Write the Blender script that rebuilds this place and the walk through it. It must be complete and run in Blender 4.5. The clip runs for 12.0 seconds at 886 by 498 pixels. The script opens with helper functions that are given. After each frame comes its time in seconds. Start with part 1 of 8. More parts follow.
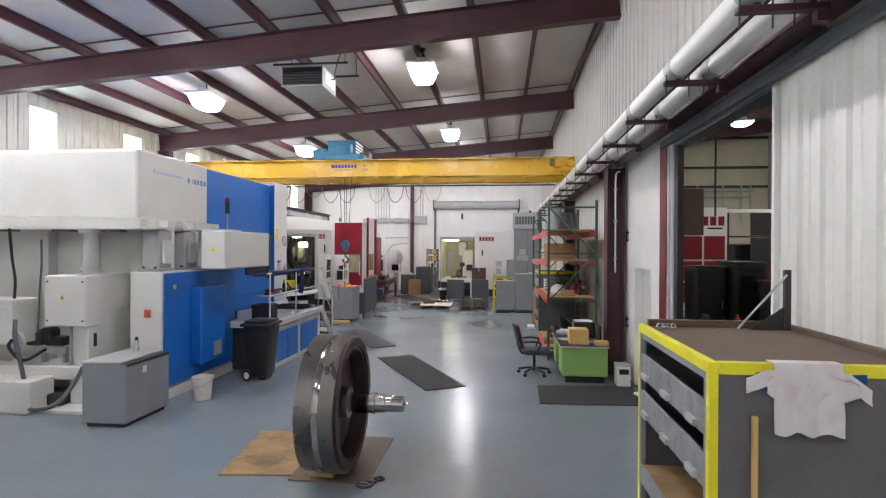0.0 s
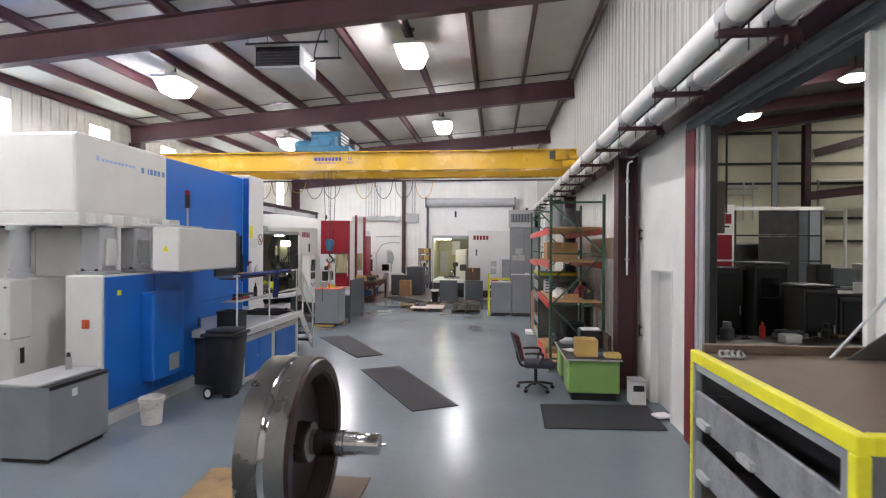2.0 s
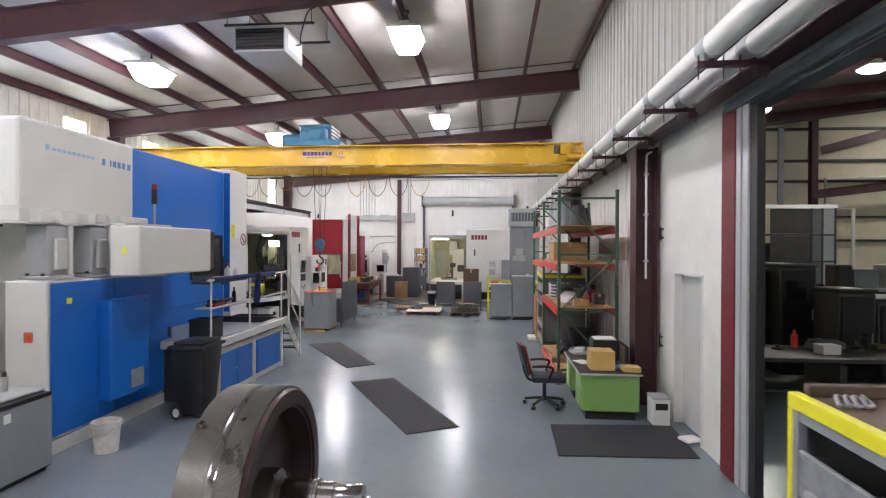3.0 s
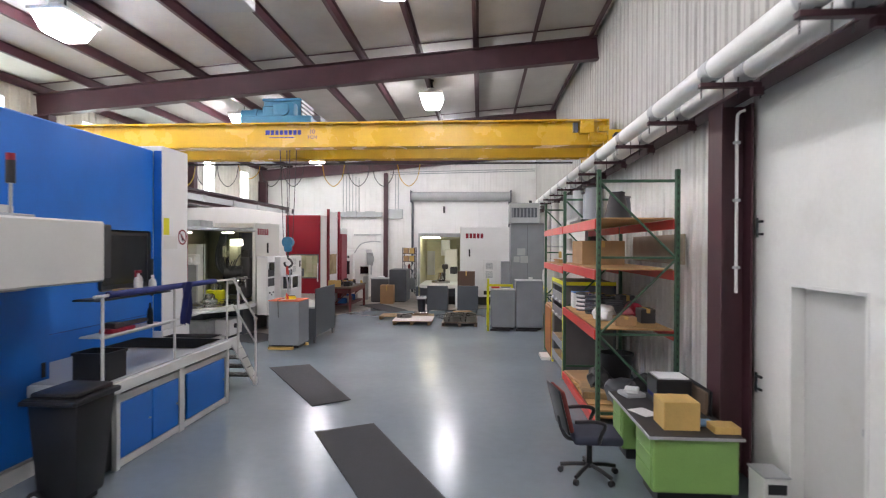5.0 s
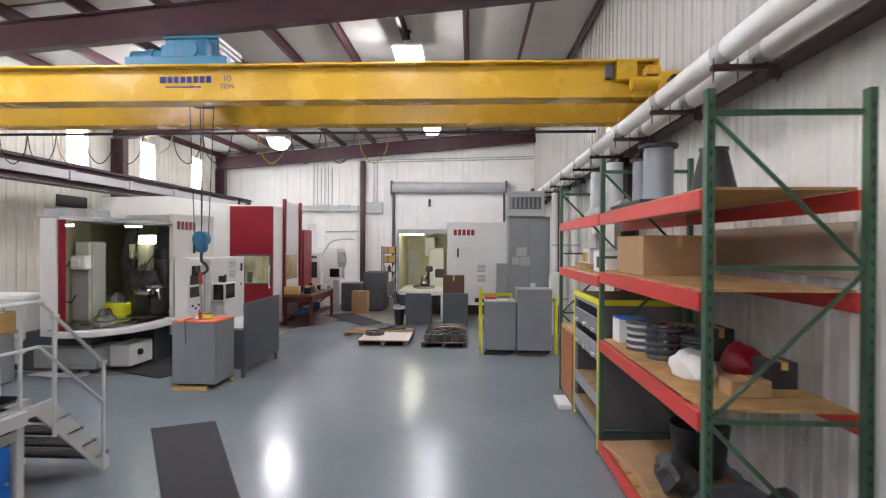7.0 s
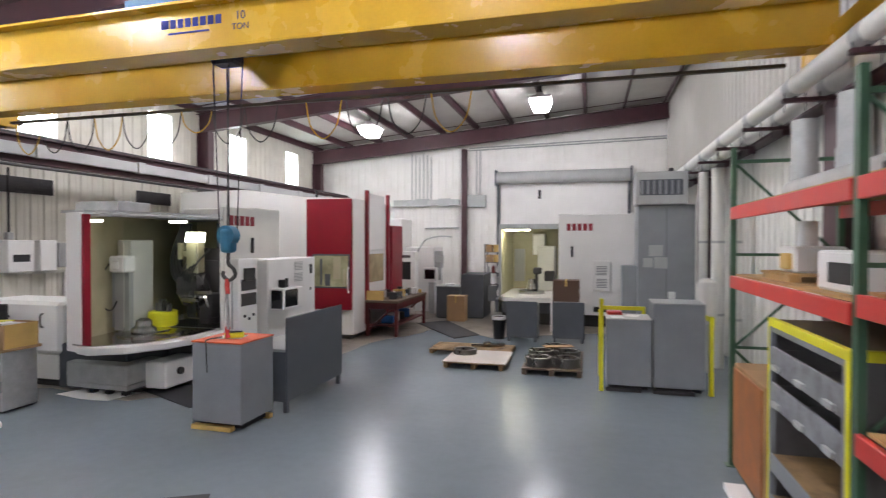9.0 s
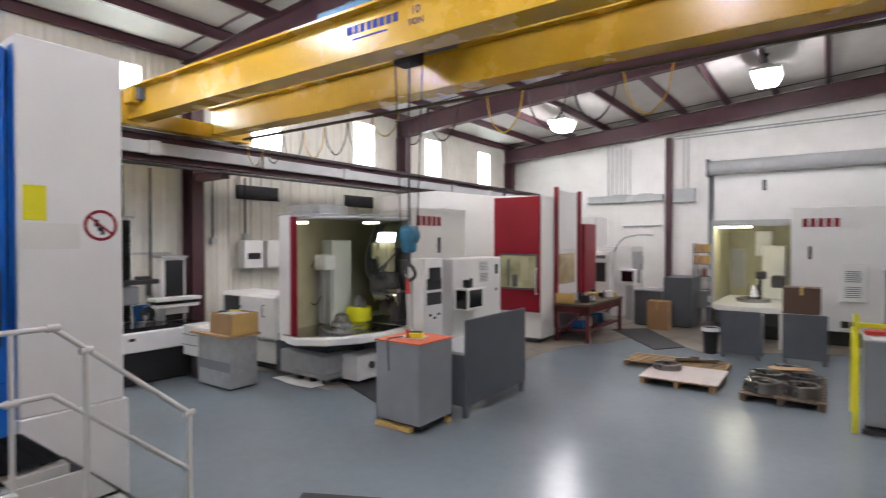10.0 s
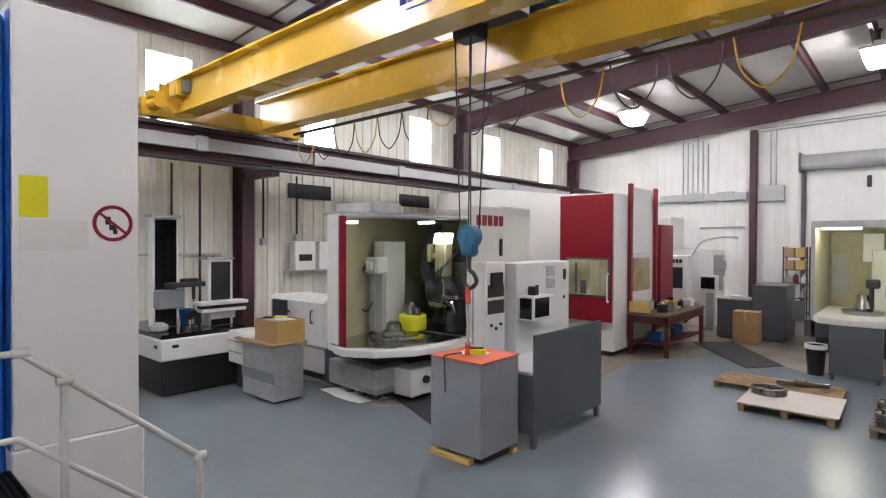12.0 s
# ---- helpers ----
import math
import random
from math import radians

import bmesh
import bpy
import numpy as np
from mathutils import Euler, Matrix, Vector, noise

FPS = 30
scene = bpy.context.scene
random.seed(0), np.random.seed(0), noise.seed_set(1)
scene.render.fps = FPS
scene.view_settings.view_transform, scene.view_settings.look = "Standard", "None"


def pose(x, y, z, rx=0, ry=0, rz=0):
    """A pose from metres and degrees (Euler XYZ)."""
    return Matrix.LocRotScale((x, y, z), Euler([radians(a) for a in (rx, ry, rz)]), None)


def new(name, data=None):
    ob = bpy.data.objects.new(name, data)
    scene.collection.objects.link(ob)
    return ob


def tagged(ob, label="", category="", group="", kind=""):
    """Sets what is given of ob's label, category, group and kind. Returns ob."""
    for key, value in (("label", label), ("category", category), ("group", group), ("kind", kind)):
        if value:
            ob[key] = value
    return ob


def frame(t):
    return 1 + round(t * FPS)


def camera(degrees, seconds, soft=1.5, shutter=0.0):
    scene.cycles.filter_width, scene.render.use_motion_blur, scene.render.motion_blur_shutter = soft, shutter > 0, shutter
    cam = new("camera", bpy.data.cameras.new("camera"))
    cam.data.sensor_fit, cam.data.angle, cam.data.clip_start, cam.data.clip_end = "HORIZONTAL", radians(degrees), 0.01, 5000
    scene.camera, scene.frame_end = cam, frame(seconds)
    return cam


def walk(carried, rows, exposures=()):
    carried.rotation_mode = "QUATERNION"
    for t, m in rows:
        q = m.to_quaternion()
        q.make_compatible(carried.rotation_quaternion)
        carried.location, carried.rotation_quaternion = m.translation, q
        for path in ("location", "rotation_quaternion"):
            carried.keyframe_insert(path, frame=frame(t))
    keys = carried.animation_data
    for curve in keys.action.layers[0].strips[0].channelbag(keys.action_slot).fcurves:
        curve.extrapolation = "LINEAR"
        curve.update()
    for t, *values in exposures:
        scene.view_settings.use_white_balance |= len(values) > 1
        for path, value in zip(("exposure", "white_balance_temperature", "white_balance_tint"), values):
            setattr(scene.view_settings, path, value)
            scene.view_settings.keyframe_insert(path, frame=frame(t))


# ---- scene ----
cam = camera(78.4, 12.0, soft=1.15, shutter=0.5)
METRES, EYE, TILT, LEAN, TURN = 12.7, 2.4, 0.0, 0.0, 6.2
ROWS = [
    (0.0, 0.0, 0.0, 0.0, 0.0, -0.12, -0.26),
    (0.5, 0.0014, 0.0173, -0.0001, -0.17, -0.15, -0.27),
    (1.0, 0.0031, 0.0402, -0.0008, -0.34, -0.19, -0.27),
    (1.5, 0.0044, 0.0652, -0.0003, -0.5, -0.23, -0.28),
    (2.0, 0.0048, 0.0933, 0.0003, -0.67, -0.21, -0.28),
    (2.5, 0.0047, 0.1277, 0.0011, -0.85, -0.23, -0.22),
    (3.0, 0.0037, 0.1673, 0.0014, -1.05, -0.24, -0.23),
    (5.0, -0.003, 0.3696, 0.0019, -2.32, -0.3, -0.26),
    (5.5, 0.0018, 0.4382, 0.0018, -2.7, -0.37, -0.25),
    (6.0, 0.0092, 0.5117, 0.0015, -3.07, -0.42, -0.27),
    (6.5, 0.0191, 0.5852, 0.0015, -3.37, -0.43, -0.3),
    (8.5, 0.0507, 0.8228, 0.0022, 2.94, -0.69, -0.09),
    (9.0, 0.0552, 0.8716, 0.001, 8.87, -0.7, -0.06),
    (9.5, 0.0589, 0.906, 0.0015, 17.24, -0.75, -0.02),
    (10.0, 0.0555, 0.9201, 0.0014, 29.38, -0.78, 0.05),
    (10.5, 0.05, 0.928, 0.0005, 33.91, -0.76, -0.06),
    (11.0, 0.0385, 0.9417, 0.0004, 34.74, -0.72, -0.12),
    (11.5, 0.0233, 0.9628, 0.002, 35.03, -0.72, -0.2),
    (12.0, 0.0111, 0.9807, 0.002, 35.25, -0.64, -0.24),
]
walk(cam, [(t, pose(0, 0, EYE, TILT, LEAN, TURN) @ pose(METRES * x, METRES * y, METRES * z, 90 + pitch, roll, yaw)) for t, x, y, z, yaw, pitch, roll in ROWS],
     exposures=((0.0, 0.38), (3.0, 0.45), (6.5, 0.42), (8.5, 0.25), (12.0, 0.32)))

# ---- light ----
world = bpy.data.worlds.new("sky")
scene.world = world
world.use_nodes = True
wn = world.node_tree
sky = wn.nodes.new("ShaderNodeTexSky")
sky.sky_type, sky.sun_disc, sky.sun_elevation, sky.sun_rotation = "NISHITA", False, radians(40), radians(250)
wn.nodes["Background"].inputs["Strength"].default_value = 0.1
wn.links.new(sky.outputs[0], wn.nodes["Background"].inputs["Color"])
LAMP_POWER = 64.0      # glow of the ceiling lamps' diffusers
SIDE_LAMP_POWER = 155.0
DAYLIGHT = 16.0         # glow of the bright sky outside the high windows

# ---- materials ----
def material(name, color, rough=0.5, metal=0.0, var=0.12, scale=3.0, fine=60.0, bump=0.06, stain=None, stain_amount=0.0, stain_scale=1.2, spec=0.5):
    m = bpy.data.materials.new(name)
    m.use_nodes = True
    nt = m.node_tree
    b = nt.nodes["Principled BSDF"]
    b.inputs["Metallic"].default_value = metal
    b.inputs["Specular IOR Level"].default_value = spec
    tc = nt.nodes.new("ShaderNodeTexCoord")
    n1 = nt.nodes.new("ShaderNodeTexNoise")
    n1.inputs["Scale"].default_value, n1.inputs["Detail"].default_value = scale, 5.0
    n2 = nt.nodes.new("ShaderNodeTexNoise")
    n2.inputs["Scale"].default_value, n2.inputs["Detail"].default_value = fine, 3.0
    for n in (n1, n2):
        nt.links.new(tc.outputs["Object"], n.inputs["Vector"])
    add = nt.nodes.new("ShaderNodeMath")
    add.operation = "MULTIPLY_ADD"
    add.inputs[1].default_value = 0.35
    nt.links.new(n2.outputs["Fac"], add.inputs[0])
    nt.links.new(n1.outputs["Fac"], add.inputs[2])
    ramp = nt.nodes.new("ShaderNodeValToRGB")
    lo = [c * (1 - var) for c in color]
    hi = [min(1.0, c * (1 + var)) for c in color]
    ramp.color_ramp.elements[0].position, ramp.color_ramp.elements[1].position = 0.42, 0.95
    ramp.color_ramp.elements[0].color, ramp.color_ramp.elements[1].color = (*lo, 1), (*hi, 1)
    nt.links.new(add.outputs[0], ramp.inputs[0])
    out = ramp.outputs[0]
    if stain is not None:
        n3 = nt.nodes.new("ShaderNodeTexNoise")
        n3.inputs["Scale"].default_value, n3.inputs["Detail"].default_value, n3.inputs["Roughness"].default_value = stain_scale, 8.0, 0.65
        nt.links.new(tc.outputs["Object"], n3.inputs["Vector"])
        r3 = nt.nodes.new("ShaderNodeValToRGB")
        r3.color_ramp.elements[0].position, r3.color_ramp.elements[1].position = 0.5, 0.72
        r3.color_ramp.elements[0].color, r3.color_ramp.elements[1].color = (0, 0, 0, 1), (stain_amount,) * 3 + (1,)
        nt.links.new(n3.outputs["Fac"], r3.inputs[0])
        mix = nt.nodes.new("ShaderNodeMix")
        mix.data_type = "RGBA"
        nt.links.new(r3.outputs[0], mix.inputs["Factor"])
        nt.links.new(out, mix.inputs["A"])
        mix.inputs["B"].default_value = (*stain, 1)
        out = mix.outputs["Result"]
    nt.links.new(out, b.inputs["Base Color"])
    rr = nt.nodes.new("ShaderNodeMapRange")
    rr.inputs["To Min"].default_value, rr.inputs["To Max"].default_value = max(0.03, rough - 0.1), min(1.0, rough + 0.1)
    nt.links.new(n1.outputs["Fac"], rr.inputs["Value"])
    nt.links.new(rr.outputs[0], b.inputs["Roughness"])
    if bump > 0:
        bp = nt.nodes.new("ShaderNodeBump")
        bp.inputs["Strength"].default_value, bp.inputs["Distance"].default_value = bump, 0.01
        nt.links.new(add.outputs[0], bp.inputs["Height"])
        nt.links.new(bp.outputs[0], b.inputs["Normal"])
    return m


def glow(name, color, strength):
    m = bpy.data.materials.new(name)
    m.use_nodes = True
    nt = m.node_tree
    nt.nodes.remove(nt.nodes["Principled BSDF"])
    e = nt.nodes.new("ShaderNodeEmission")
    e.inputs["Color"].default_value, e.inputs["Strength"].default_value = (*color, 1), strength
    nt.links.new(e.outputs[0], nt.nodes["Material Output"].inputs["Surface"])
    return m


def glass(name, tint=(0.9, 0.95, 0.93), rough=0.02, alpha=0.25):
    m = material(name, tint, rough=rough, var=0.02, bump=0.0)
    b = m.node_tree.nodes["Principled BSDF"]
    b.inputs["Transmission Weight"].default_value = 1.0
    b.inputs["IOR"].default_value = 1.1
    return m


M_FLOOR = material("grey_blue_epoxy", (0.205, 0.243, 0.27), rough=0.22, var=0.1, scale=0.5, fine=7.0, bump=0.018)
M_CONCRETE = material("stained_concrete", (0.23, 0.2, 0.165), rough=0.42, var=0.35, scale=1.3, fine=30.0, bump=0.05, stain=(0.055, 0.042, 0.03), stain_amount=0.9, stain_scale=1.4)
M_WALLCREAM = material("cream_steel_liner", (0.73, 0.71, 0.63), rough=0.5, var=0.08, scale=1.2, fine=25.0, bump=0.03, stain=(0.42, 0.38, 0.3), stain_amount=0.35, stain_scale=0.9)
M_WALL = material("white_steel_liner", (0.76, 0.75, 0.71), rough=0.5, var=0.07, scale=1.2, fine=25.0, bump=0.03, stain=(0.5, 0.47, 0.4), stain_amount=0.35, stain_scale=0.9)
# Darker copy of M_WALL; the upper wall's dimmer light is put in its colour.
M_UPPERWALL = material("dimmed_upper_liner", (0.43, 0.418, 0.385), rough=0.55, var=0.08, scale=1.0, fine=25.0, bump=0.03, stain=(0.42, 0.39, 0.33), stain_amount=0.4, stain_scale=0.8)
# Lightened M_WALL: the brighter light at the far end is held in this tone.
M_ENDWALL = material("lit_end_liner", (0.85, 0.84, 0.81), rough=0.5, var=0.05, scale=1.2, fine=25.0, bump=0.03, stain=(0.62, 0.59, 0.52), stain_amount=0.3, stain_scale=0.9)
M_WALLPAINT = material("white_wall_paint", (0.74, 0.735, 0.70), rough=0.55, var=0.06, scale=0.9, fine=40.0, bump=0.03, stain=(0.45, 0.43, 0.38), stain_amount=0.35, stain_scale=1.1)
M_TAN = material("tan_insulation", (0.62, 0.57, 0.45), rough=0.7, var=0.12, scale=1.0, fine=20.0, bump=0.1)
M_CEIL = material("white_roof_insulation", (0.50, 0.487, 0.455), rough=0.65, var=0.08, scale=1.6, fine=12.0, bump=0.25)
M_RED_STEEL = material("maroon_steel_primer", (0.062, 0.022, 0.029), rough=0.5, var=0.25, scale=2.0, fine=50.0, bump=0.04)
M_REDOX = material("red_oxide_steel", (0.15, 0.014, 0.02), rough=0.5, var=0.2, scale=2.0, fine=50.0, bump=0.04)
M_BENCHRED = material("worn_dark_red_paint", (0.105, 0.012, 0.014), rough=0.5, var=0.3, scale=3.0, fine=50.0, bump=0.05, stain=(0.03, 0.02, 0.02), stain_amount=0.6, stain_scale=2.5)
M_DARK = material("dark_steel", (0.035, 0.033, 0.035), rough=0.5, var=0.3, scale=4.0, bump=0.05)
M_BLACK = material("black_plastic", (0.014, 0.014, 0.016), rough=0.42, var=0.25, bump=0.05)
M_RUBBER = material("black_rubber", (0.028, 0.029, 0.033), rough=0.75, var=0.25, scale=5.0, fine=120.0, bump=0.3)
M_GALV = material("galvanised_steel", (0.46, 0.47, 0.47), rough=0.55, metal=0.35, var=0.15, scale=6.0, fine=40.0)
M_STEEL = material("machined_steel", (0.46, 0.45, 0.445), rough=0.14, metal=1.0, var=0.08, scale=5.0, fine=90.0, bump=0.02)
M_GEARSTEEL = material("cut_gear_steel", (0.31, 0.297, 0.28), rough=0.29, metal=1.0, var=0.12, scale=4.0, fine=70.0, bump=0.02)
M_GEARWEB = material("dark_red_gear_web", (0.045, 0.018, 0.018), rough=0.34, var=0.3, scale=4.0, bump=0.1)
M_GREY = material("grey_enamel", (0.25, 0.265, 0.285), rough=0.42, var=0.1, scale=2.5, bump=0.03)
M_WORNGREY = material("scuffed_grey_steel", (0.24, 0.245, 0.26), rough=0.42, var=0.3, scale=6.0, fine=40.0, bump=0.08, stain=(0.07, 0.065, 0.065), stain_amount=0.75, stain_scale=7.0)
M_CABGREY = material("brownish_grey_enamel", (0.135, 0.132, 0.137), rough=0.5, var=0.14, scale=2.0, bump=0.04, stain=(0.08, 0.07, 0.07), stain_amount=0.5, stain_scale=1.6)
M_GREYDARK = material("dark_grey_enamel", (0.085, 0.095, 0.11), rough=0.45, var=0.14, scale=2.5, bump=0.03)
M_GREYLIGHT = material("light_grey_enamel", (0.42, 0.43, 0.43), rough=0.42, var=0.08, scale=2.5, bump=0.03)
M_WHITE = material("machine_white_enamel", (0.68, 0.675, 0.64), rough=0.36, var=0.05, scale=1.6, fine=35.0, bump=0.02, stain=(0.5, 0.48, 0.42), stain_amount=0.2)
M_WHITECLEAN = material("clean_white_enamel", (0.82, 0.815, 0.80), rough=0.34, var=0.04, scale=1.6, bump=0.02)
M_CREAM = material("cream_machine_interior", (0.46, 0.43, 0.28), rough=0.4, var=0.12, scale=2.2, bump=0.03, stain=(0.3, 0.27, 0.14), stain_amount=0.4)
M_BLUE = material("bright_blue_enamel", (0.012, 0.15, 0.56), rough=0.36, var=0.09, scale=1.8, bump=0.02)
M_NAVY = material("dark_blue_cloth_and_pipe", (0.02, 0.03, 0.16), rough=0.7, var=0.25, scale=9.0, bump=0.15)
M_RED = material("machine_red_enamel", (0.25, 0.006, 0.02), rough=0.36, var=0.08, scale=2.0, bump=0.02)
M_YELLOW = material("crane_yellow_paint", (0.62, 0.375, 0.03), rough=0.26, var=0.1, scale=1.5, fine=30.0, bump=0.015, stain=(0.4, 0.22, 0.02), stain_amount=0.3, stain_scale=0.9)
M_LEMON = material("lemon_yellow_paint", (0.80, 0.74, 0.02), rough=0.45, var=0.1, scale=3.0, bump=0.05)
M_HOIST = material("blue_hoist_paint", (0.03, 0.16, 0.27), rough=0.45, var=0.2, scale=5.0, bump=0.05)
M_PIPE = material("white_pipe_jacket", (0.74, 0.735, 0.70), rough=0.4, var=0.07, scale=2.5, bump=0.03)
M_GREENDESK = material("green_desk_enamel", (0.24, 0.42, 0.12), rough=0.42, var=0.08, scale=2.5, bump=0.03)
M_RACKGREEN = material("dark_green_rack_paint", (0.045, 0.105, 0.06), rough=0.45, var=0.2, scale=4.0, bump=0.05)
M_RACKRED = material("red_beam_paint", (0.60, 0.045, 0.035), rough=0.42, var=0.12, scale=4.0, bump=0.04)
M_WOOD = material("pine_boards", (0.46, 0.28, 0.11), rough=0.6, var=0.28, scale=4.0, fine=50.0, bump=0.15)
M_PLY = material("worn_plywood", (0.33, 0.215, 0.1), rough=0.6, var=0.35, scale=3.0, fine=60.0, bump=0.12, stain=(0.08, 0.055, 0.04), stain_amount=0.85, stain_scale=2.5)
M_BROWNTOP = material("brown_worn_board", (0.135, 0.095, 0.065), rough=0.6, var=0.2, scale=3.0, fine=50.0, bump=0.1, stain=(0.07, 0.05, 0.04), stain_amount=0.5)
M_CARD = material("cardboard", (0.42, 0.26, 0.13), rough=0.8, var=0.1, scale=4.0, bump=0.06)
M_CARDYELLOW = material("yellow_brown_cardboard", (0.60, 0.40, 0.13), rough=0.75, var=0.12, scale=4.0, bump=0.06)
M_ORANGE = material("orange_red_mat", (0.62, 0.11, 0.04), rough=0.6, var=0.12, bump=0.05)
M_PAPER = material("white_paper", (0.78, 0.78, 0.77), rough=0.7, var=0.05, bump=0.03)
M_CLOTH = material("stained_white_cotton", (0.74, 0.70, 0.70), rough=0.9, var=0.08, scale=6.0, fine=200.0, bump=0.3, stain=(0.55, 0.38, 0.3), stain_amount=0.45, stain_scale=5.0)
M_CLOTHBLUE = material("blue_cotton", (0.03, 0.14, 0.42), rough=0.9, var=0.15, scale=8.0, fine=200.0, bump=0.3)
M_BUCKET = material("dirty_white_plastic", (0.70, 0.68, 0.64), rough=0.45, var=0.12, scale=7.0, bump=0.04, stain=(0.45, 0.15, 0.12), stain_amount=0.4, stain_scale=9.0)
M_MAROONCHAIR = material("maroon_chair_fabric", (0.17, 0.035, 0.03), rough=0.9, var=0.2, fine=200.0, bump=0.2)
M_CHAIRSEAT = material("dark_blue_grey_fabric", (0.045, 0.05, 0.075), rough=0.9, var=0.2, fine=200.0, bump=0.2)
M_SMOKE = material("dark_window_glass", (0.012, 0.013, 0.015), rough=0.08, var=0.1, bump=0.0)
M_GLASS = glass("clear_glass")
M_LAMP = glow("lamp_diffuser", (1.0, 0.962, 1.025), LAMP_POWER)
M_SIDEDECK = material("grey_painted_roof_deck", (0.1, 0.09, 0.09), rough=0.6, var=0.2, scale=2.0, bump=0.05)
M_SIDELAMP = glow("side_lamp_diffuser", (1.0, 0.96, 0.88), SIDE_LAMP_POWER)
M_DAY = glow("bright_daylight_sky", (0.93, 0.97, 1.0), DAYLIGHT)
M_STRIP = glow("machine_lamp_tube", (1.0, 0.97, 0.85), 7.0)
M_STRIPFAR = glow("bright_machine_lamp_tube", (1.0, 0.95, 0.75), 60.0)

# ---- mesh helpers ----
WORLD_BUILT = {}


def box(x0, x1, y0, y1, z0, z1, bevel=0.0, seg=1):
    bm = bmesh.new()
    m = Matrix.Translation(((x0 + x1) / 2, (y0 + y1) / 2, (z0 + z1) / 2)) @ Matrix.Diagonal((abs(x1 - x0), abs(y1 - y0), abs(z1 - z0), 1))
    bmesh.ops.create_cube(bm, size=1.0, matrix=m)
    if bevel > 0:
        bmesh.ops.bevel(bm, geom=bm.edges[:], offset=bevel, segments=seg, profile=0.5, affect="EDGES")
    return bm


def rod(p0, p1, r, r1=None, n=16, caps=True):
    p0, p1 = Vector(p0), Vector(p1)
    d = p1 - p0
    bm = bmesh.new()
    m = Matrix.Translation((p0 + p1) / 2) @ d.to_track_quat("Z", "Y").to_matrix().to_4x4()
    bmesh.ops.create_cone(bm, cap_ends=caps, segments=n, radius1=r, radius2=r if r1 is None else r1, depth=d.length, matrix=m)
    return bm


def sweep(points, r, n=8, steps=6):
    pts = [Vector(p) for p in points]
    if steps > 1 and len(pts) > 2:
        out = []
        ext = [pts[0] * 2 - pts[1]] + pts + [pts[-1] * 2 - pts[-2]]
        for i in range(1, len(ext) - 2):
            a, b, c, d = ext[i - 1:i + 3]
            for k in range(steps):
                t = k / steps
                out.append(0.5 * (2 * b + (c - a) * t + (2 * a - 5 * b + 4 * c - d) * t * t + (3 * b - a - 3 * c + d) * t ** 3))
        pts = out + [pts[-1]]
    bm = bmesh.new()
    rings, up = [], Vector((0.13, 0.27, 0.95))
    for i, p in enumerate(pts):
        t = (pts[min(i + 1, len(pts) - 1)] - pts[max(i - 1, 0)]).normalized()
        u = t.cross(up)
        if u.length < 1e-3:
            u = t.cross(Vector((1, 0, 0)))
        u.normalize()
        v = t.cross(u)
        rings.append([bm.verts.new(p + r * (math.cos(2 * math.pi * k / n) * u + math.sin(2 * math.pi * k / n) * v)) for k in range(n)])
    for a, b in zip(rings, rings[1:]):
        for k in range(n):
            bm.faces.new((a[k], a[(k + 1) % n], b[(k + 1) % n], b[k]))
    bm.faces.new(rings[0][::-1])
    bm.faces.new(rings[-1])
    return bm


def prism(outline, z0, z1, bevel=0.0):
    """An upright prism over an outline of (x, y)."""
    bm = bmesh.new()
    lo = [bm.verts.new((x, y, z0)) for x, y in outline]
    hi = [bm.verts.new((x, y, z1)) for x, y in outline]
    bm.faces.new(lo[::-1])
    bm.faces.new(hi)
    k = len(outline)
    for i in range(k):
        bm.faces.new((lo[i], lo[(i + 1) % k], hi[(i + 1) % k], hi[i]))
    bmesh.ops.recalc_face_normals(bm, faces=bm.faces[:])
    if bevel > 0:
        bmesh.ops.bevel(bm, geom=bm.edges[:], offset=bevel, segments=1, profile=0.5, affect="EDGES")
    return bm


def lathe(profile, n=40, axis="Z", hollow=False):
    """A turned body from (radius, height) pairs; hollow: the profile closes on itself, with a hole along the axis."""
    bm = bmesh.new()
    rings = []
    for r, h in profile:
        rings.append([bm.verts.new((r * math.cos(2 * math.pi * k / n), r * math.sin(2 * math.pi * k / n), h)) for k in range(n)])
    for a, b in zip(rings, rings[1:]):
        for k in range(n):
            bm.faces.new((a[k], a[(k + 1) % n], b[(k + 1) % n], b[k]))
    if hollow:
        for k in range(n):
            bm.faces.new((rings[-1][k], rings[-1][(k + 1) % n], rings[0][(k + 1) % n], rings[0][k]))
    else:
        bm.faces.new(rings[0][::-1])
        bm.faces.new(rings[-1])
    if axis == "X":
        bm.transform(Matrix.Rotation(radians(90), 4, "Y"))
    if axis == "Y":
        bm.transform(Matrix.Rotation(radians(-90), 4, "X"))
    return bm


def moved(bm, x=0, y=0, z=0, rz=0):
    bm.transform(pose(x, y, z, 0, 0, rz))
    return bm


def join(*bms):
    out = bms[0]
    for b in bms[1:]:
        me = bpy.data.meshes.new("joined")
        b.to_mesh(me)
        out.from_mesh(me)
        bpy.data.meshes.remove(me)
        b.free()
    return out


def mesh_of(name, bm, mat, smooth=False):
    bmesh.ops.recalc_face_normals(bm, faces=bm.faces[:])
    me = bpy.data.meshes.new(name)
    bm.to_mesh(me)
    bm.free()
    me.materials.append(mat)
    if smooth:
        for p in me.polygons:
            p.use_smooth = True
        me.set_sharp_from_angle(angle=radians(35))
    return me


def base_of(ob):
    while ob.parent is not None:
        ob = ob.parent
    return ob


